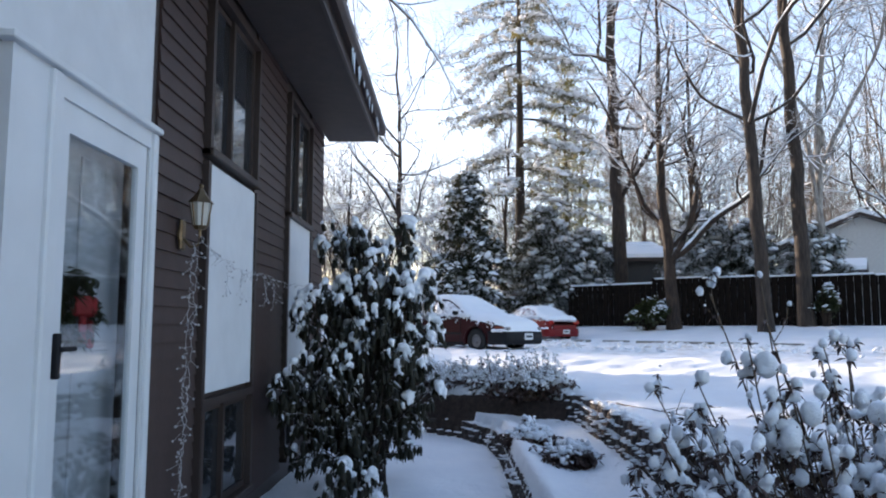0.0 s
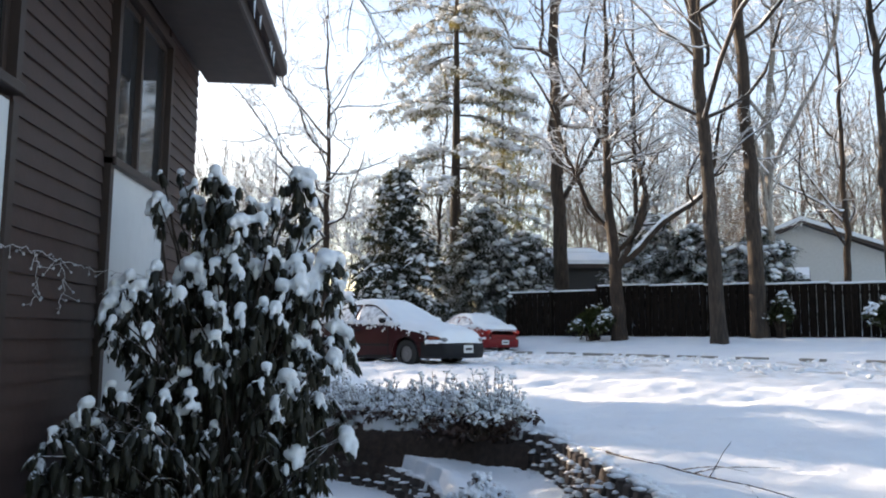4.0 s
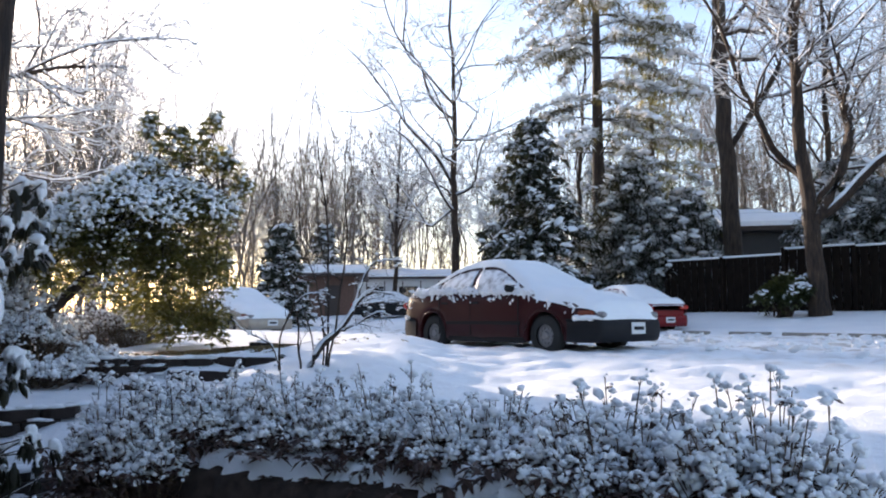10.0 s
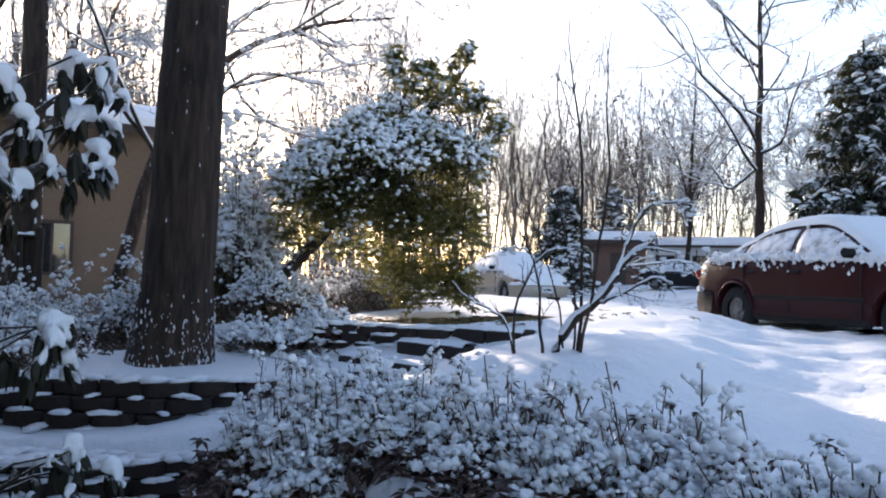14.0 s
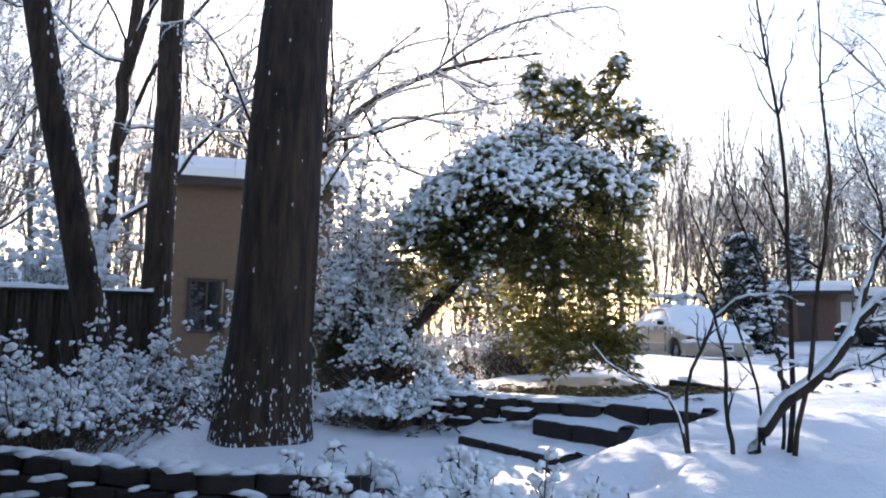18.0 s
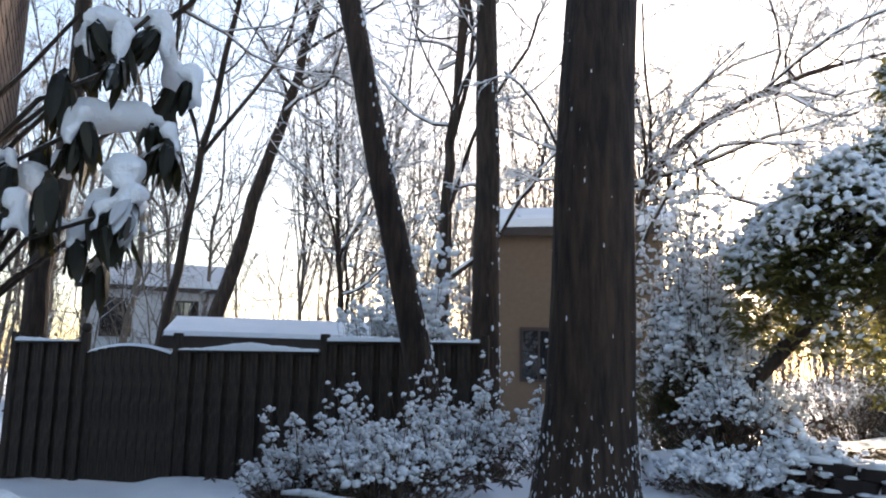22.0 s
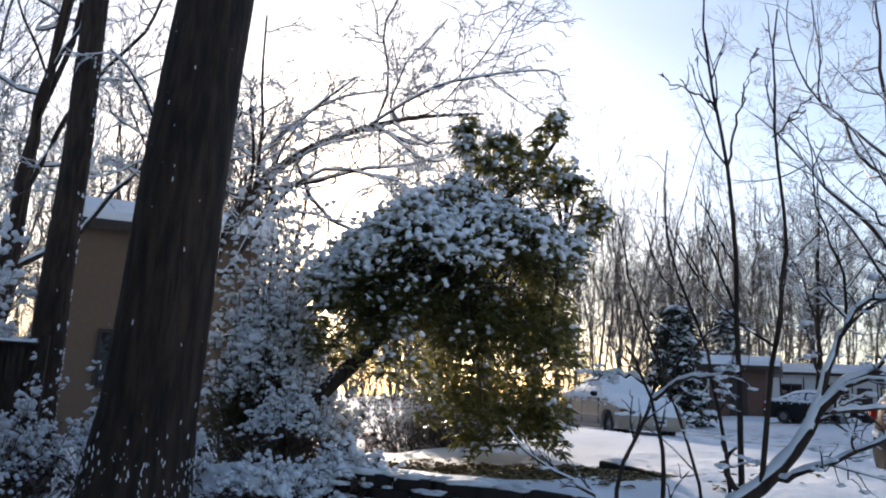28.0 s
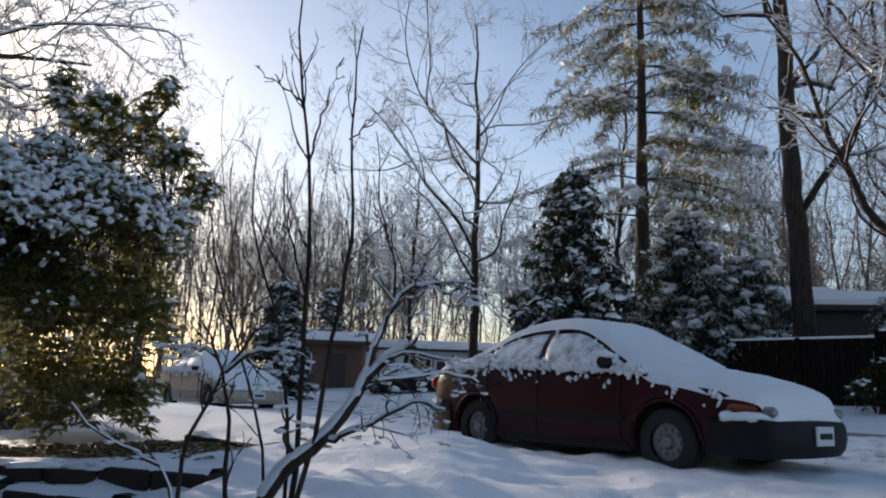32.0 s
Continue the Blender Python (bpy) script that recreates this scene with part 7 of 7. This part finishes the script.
rb = np.random.default_rng(400)
STRETCH, HALF_B = brick_mesh(BL, 0.05), brick_mesh(BL / 2 - 0.01, 0.05)
rest_p = []
for k in range(int(7.3 / (BH + MJ))):
    z = -0.15 + k * (BH + MJ)
    # the side towards the walkway
    s = END + 0.01
    lim = CH_Y + 0.001
    edges = []
    s = lim
    first = k % 2
    while s > END:
        l = BL if not (first and s == lim) else BL / 2 - 0.01
        l = min(l, s - END)
        edges.append((s - l / 2, l))
        s -= l + MJ
    for yc, l in edges:
        if l < 0.05:
            continue
        if 0.9 < z < 4.3:
            ob = new("brick", STRETCH if abs(l - BL) < 0.01 else HALF_B if abs(l - BL / 2 + 0.01) < 0.01 else brick_mesh(l, 0.05))
            ob.parent = CHIMNEY
            ob.matrix_basis = pose(CH_X1 - 0.024 + rb.normal(0, 0.0015), yc, z, 0, 0, 90)
        else:
            rest_p.append((CH_X1 - 0.024, yc, z, 0.05, l, BH))
    x = CH_X1 - 0.052 if first else CH_X1 - 0.0
    x = CH_X1 - 0.055
    if first:
        x -= 0.0
    off = BL if first else BL / 2
    l0 = off
    n = 0
    while x > CH_X0:
        l = min(l0, x - CH_X0)
        if l > 0.03:
            if 1.2 < z < 4.2 and n < 4:
                ob = new("brick", STRETCH if abs(l - BL) < 0.01 else brick_mesh(l, 0.05) if abs(l - BL / 2) > 0.01 else HALF_B)
                ob.parent = CHIMNEY
                ob.matrix_basis = pose(x - l / 2, CH_Y - 0.024 + rb.normal(0, 0.0015), z)
            else:
                rest_p.append((x - l / 2, CH_Y - 0.024, z, l, 0.05, BH))
        x -= l + MJ
        l0 = BL
        n += 1
cv = np.array([(a, b, c) for a in (-0.5, 0.5) for b in (-0.5, 0.5) for c in (-0.5, 0.5)])
cf = np.array([(0, 1, 3, 2), (4, 6, 7, 5), (0, 4, 5, 1), (2, 3, 7, 6), (0, 2, 6, 4), (1, 5, 7, 3)])
rp = np.array(rest_p)
bv = cv[None] * rp[:, None, 3:] + rp[:, None, :3]
bf = cf[None] + (np.arange(len(rp)) * 8)[:, None, None]
tagged(part_np("brickwork", bv.reshape(-1, 3), bf.reshape(-1, 4), BRICK, CHIMNEY), kind="stuff")

# ---------------------------------------------------------------- small things on the house
lan = empty("wall_lantern", pose(FX, 5.02, 2.22), "tarnished brass wall lantern with clear glass", "lamp")
bm = bmesh.new()
cyl(bm, (0, 0, -0.12), (0.012, 0, -0.12), 0.055, 0.055, 16)
part("back_plate", boxes((0.012, 0, -0.12, 0.024, 0.08, 0.2), bevel=0.01, bm=bm), BRASS, lan)
arm = np.array([(0.02, 0, -0.14), (0.07, 0, -0.2), (0.12, 0, -0.19), (0.13, 0, -0.12), (0.13, 0, -0.08)])[None]
part_np("arm", *tubes([(arm, np.full((1, 5), 0.009), 8)]), BRASS, lan, smooth=True)
bm = bmesh.new()
cyl(bm, (0.13, 0, -0.085), (0.13, 0, -0.06), 0.035, 0.05, 6)
part("base", bm, BRASS, lan)
bm = bmesh.new()
cyl(bm, (0.13, 0, -0.06), (0.13, 0, 0.09), 0.045, 0.07, 6)
part("lantern_glass", bm, plain("lantern_glass", (0.55, 0.52, 0.45), 0.1), lan)
for i in range(6):
    a = i * math.pi / 3
    bm = bmesh.new()
    cyl(bm, (0.13 + 0.047 * math.cos(a), 0.047 * math.sin(a), -0.06), (0.13 + 0.072 * math.cos(a), 0.072 * math.sin(a), 0.09), 0.005, 0.005, 5)
    part("glazing_bar", bm, BRASS, lan)
bm = bmesh.new()
cyl(bm, (0.13, 0, 0.09), (0.13, 0, 0.16), 0.085, 0.03, 6)
cyl(bm, (0.13, 0, 0.16), (0.13, 0, 0.19), 0.03, 0.012, 6)
bmesh.ops.create_uvsphere(bm, u_segments=8, v_segments=6, radius=0.016, matrix=Matrix.Translation((0.13, 0, 0.205)))
part("roof_cap", bm, BRASS, lan)


CORD = plain("grey_white_cord", (0.42, 0.42, 0.43), 0.5)


def light_string(label, pts, n, seed, drops=True):
    """A strand of small white lights, switched off."""
    rng = np.random.default_rng(seed)
    t = empty("string_lights", pose(0, 0, 0), label, "lights")
    p = np.array(pts, float)
    cum = np.concatenate([[0], np.cumsum(np.linalg.norm(np.diff(p, axis=0), axis=1))])
    q = np.linspace(0, cum[-1], n)
    line = np.stack([np.interp(q, cum, p[:, i]) for i in range(3)], -1) + rng.normal(0, 0.008, (n, 3))
    part_np("wire", *tubes([(line[None], np.full((1, n), 0.0022), 5)]), CORD, t)
    bulbs = []
    subs, rads = [], []
    for k in range(2, n - 1, 2):
        if drops:
            ln = rng.uniform(0.03, 0.10)
            d = rng.normal(0, 1, 3)
            d[2] = -abs(d[2])
            d /= np.linalg.norm(d)
            subs.append(np.linspace(line[k], line[k] + d * ln, 4))
            rads.append(np.full(4, 0.0016))
            bulbs.append(line[k] + d * ln)
        else:
            bulbs.append(line[k])
    if subs:
        part_np("lead", *tubes([(np.array(subs), np.array(rads), 4)]), CORD, t)["kind"] = "stuff"
    part_np("bulb", *scatter(blob(rng, 0.0075, 1.6, 0.1, 1), np.array(bulbs), np.ones(len(bulbs)), rng), CORD, t, "small clear bulbs")["kind"] = "stuff"


light_string("white string lights hanging down beside the entry", [(FX + 0.10, 5.0, 2.05), (FX + 0.07, 4.98, 1.2), (FX + 0.06, 5.0, 0.2)], 90, 501)
light_string("white string lights twisted into the strand", [(FX + 0.11, 5.03, 2.05), (FX + 0.09, 5.03, 1.2), (FX + 0.06, 4.97, 0.3)], 70, 502)
light_string("white string lights swagged along the front wall", [(FX + 0.08, 5.1, 2.12), (FX + 0.06, 5.7, 2.02), (FX + 0.06, 6.4, 1.95), (FX + 0.06, 7.0, 1.98), (FX + 0.07, 7.8, 1.95), (-1.2, 8.4, 1.9)], 80, 503)
for yy, zz in ((5.9, 2.0), (6.3, 1.96), (7.15, 1.97), (7.5, 1.96)):
    light_string("short drop of white icicle lights", [(FX + 0.06, yy, zz), (FX + 0.05, yy + 0.06, zz - 0.12), (FX + 0.05, yy + 0.02, zz - 0.28)], 16, int(yy * 100))

ri = np.random.default_rng(510)
for i in range(16):
    yy = ri.uniform(7.5, 11.0)
    ln = ri.uniform(0.05, 0.22)
    bm = bmesh.new()
    cyl(bm, (EAVE_X + 0.10, yy, EAVE_Z + 0.08), (EAVE_X + 0.10, yy, EAVE_Z + 0.08 - ln), 0.012, 0.002, 6)
    tagged(part("icicle", bm, plain("ice", (0.7, 0.78, 0.85), 0.1) if i == 0 else bpy.data.materials["ice"]), "thin icicle hanging from the gutter", "icicle", "icicles on the gutter")

# wreath with a red bow inside the storm door, and the door behind it
rwr = np.random.default_rng(520)
wreath = empty("wreath", pose(FX - 0.075, 3.78, 1.60), "dark green wreath with a red bow on the door", "wreath")
a = rwr.uniform(0, 6.283, 160)
pts = np.stack([rwr.normal(0, 0.012, 160), 0.15 * np.cos(a), 0.15 * np.sin(a)], -1) + rwr.normal(0, 0.022, (160, 3))
part_np("greenery", *scatter(tuft_shape(rwr, 6, 0.06, 0.01), pts, rwr.uniform(0.7, 1.2, 160), rwr), HOLLY, wreath)
RED = plain("red_ribbon", (0.42, 0.02, 0.02), 0.6)
bm = boxes((0.02, 0.17, 0.0, 0.04, 0.12, 0.10, 20), (0.02, 0.04, 0.0, 0.04, 0.12, 0.10, -20), (0.02, 0.15, -0.12, 0.02, 0.06, 0.18, 0), (0.02, 0.06, -0.11, 0.02, 0.06, 0.16, 0), (0.025, 0.105, 0.0, 0.04, 0.05, 0.06), bevel=0.012)
part("bow", bm, RED, wreath, "red ribbon bow")

hnd = part("door_handle", boxes((0.05, -0.44, 0.95, 0.03, 0.035, 0.2), (0.075, -0.38, 0.98, 0.02, 0.13, 0.022), bevel=0.006), BUMPER, entry, "dark lever handle")
# a fallen branch on the lawn, leaf litter under the magnolia, tufts in the snow
rt = np.random.default_rng(530)
tw = empty("fallen_branch", pose(1.95, 9.75, ground(1.95, 9.4) + 0.01), "dark fallen branch lying on the snow", "branch")
P, R = stem(rt, (0, 0, 0), (0.66, -2.05, 0.0), 0.012, 0.004, 12, 0.05)
P[..., 2] = np.abs(P[..., 2]) * 0.3 + 0.01
part_np("stick", *tubes([(P, R, 6)]), BARK_DARK, tw, smooth=True)
S, SR = sprout(rt, P, R, 5, 0.3, 0.95, 35, 0.3, 4, 0.1, 0.05, 0.6)
part_np("twigwork", *tubes([(S, SR, 4)]), BARK_DARK, tw)["kind"] = "stuff"
LITTER = leaf_material("brown_leaf_litter", (0.10, 0.07, 0.03), (0.30, 0.22, 0.09), 0.0, 0.8)
n = 1500
lp = np.stack([rt.normal(-4.1, 0.75, n), rt.normal(17.75, 0.28, n)], -1)
lz = height(lp[:, 0], lp[:, 1]) + 0.035 * ripple(lp[:, 0], lp[:, 1], 2.2, 1) + 0.018 * ripple(lp[:, 0], lp[:, 1], 7, 2) + 0.02
lit = part_np("leaf_litter", *scatter(tuft_shape(rt, 3, 0.07, 0.022), np.column_stack([lp, lz]), rt.uniform(0.6, 1.3, n), rt), LITTER, None)
tagged(lit, "brown fallen leaves bare of snow under the magnolia", "leaves", kind="stuff")
n = 700
cp = np.stack([rt.uniform(-3, 14, n), rt.uniform(10, 30, n)], -1)
cp = cp[(beyond(cp[:, 0], cp[:, 1]) > 0.6) & (beyond(cp[:, 0], cp[:, 1]) < 10)]
cz = height(cp[:, 0], cp[:, 1]) + 0.02
cl = part_np("snow_clods", *scatter(blob(rt, 0.06, 0.6, 0.7, 1), np.column_stack([cp, cz]), rt.uniform(0.3, 1.7, len(cp)), rt, tilt=0.3), SNOW_ROAD, None, smooth=True)
tagged(cl, "clods of trodden snow along the street", "snow", kind="stuff")

kz = empty("kerb", pose(0, 0, 0), "half-buried grey kerb along the far side of the street", "kerb", kind="structure")
KERB = plain("kerb_concrete", (0.22, 0.21, 0.19), 0.9, var=0.2)
for i in range(26):
    q = -14 + i * 1.55
    kx, ky = 0.3 + 0.75 * 8.9 + 0.66 * q, 20.6 + 0.66 * 8.9 - 0.75 * q
    o = part("kerb_stone", boxes((0, 0, 0, 1.0 + 0.4 * math.sin(i * 7.1), 0.16, 0.12), bevel=0.02), KERB, kz)
    o.matrix_basis = pose(kx, ky, ground(kx, ky) + 0.02, 0, 0, -48.6)
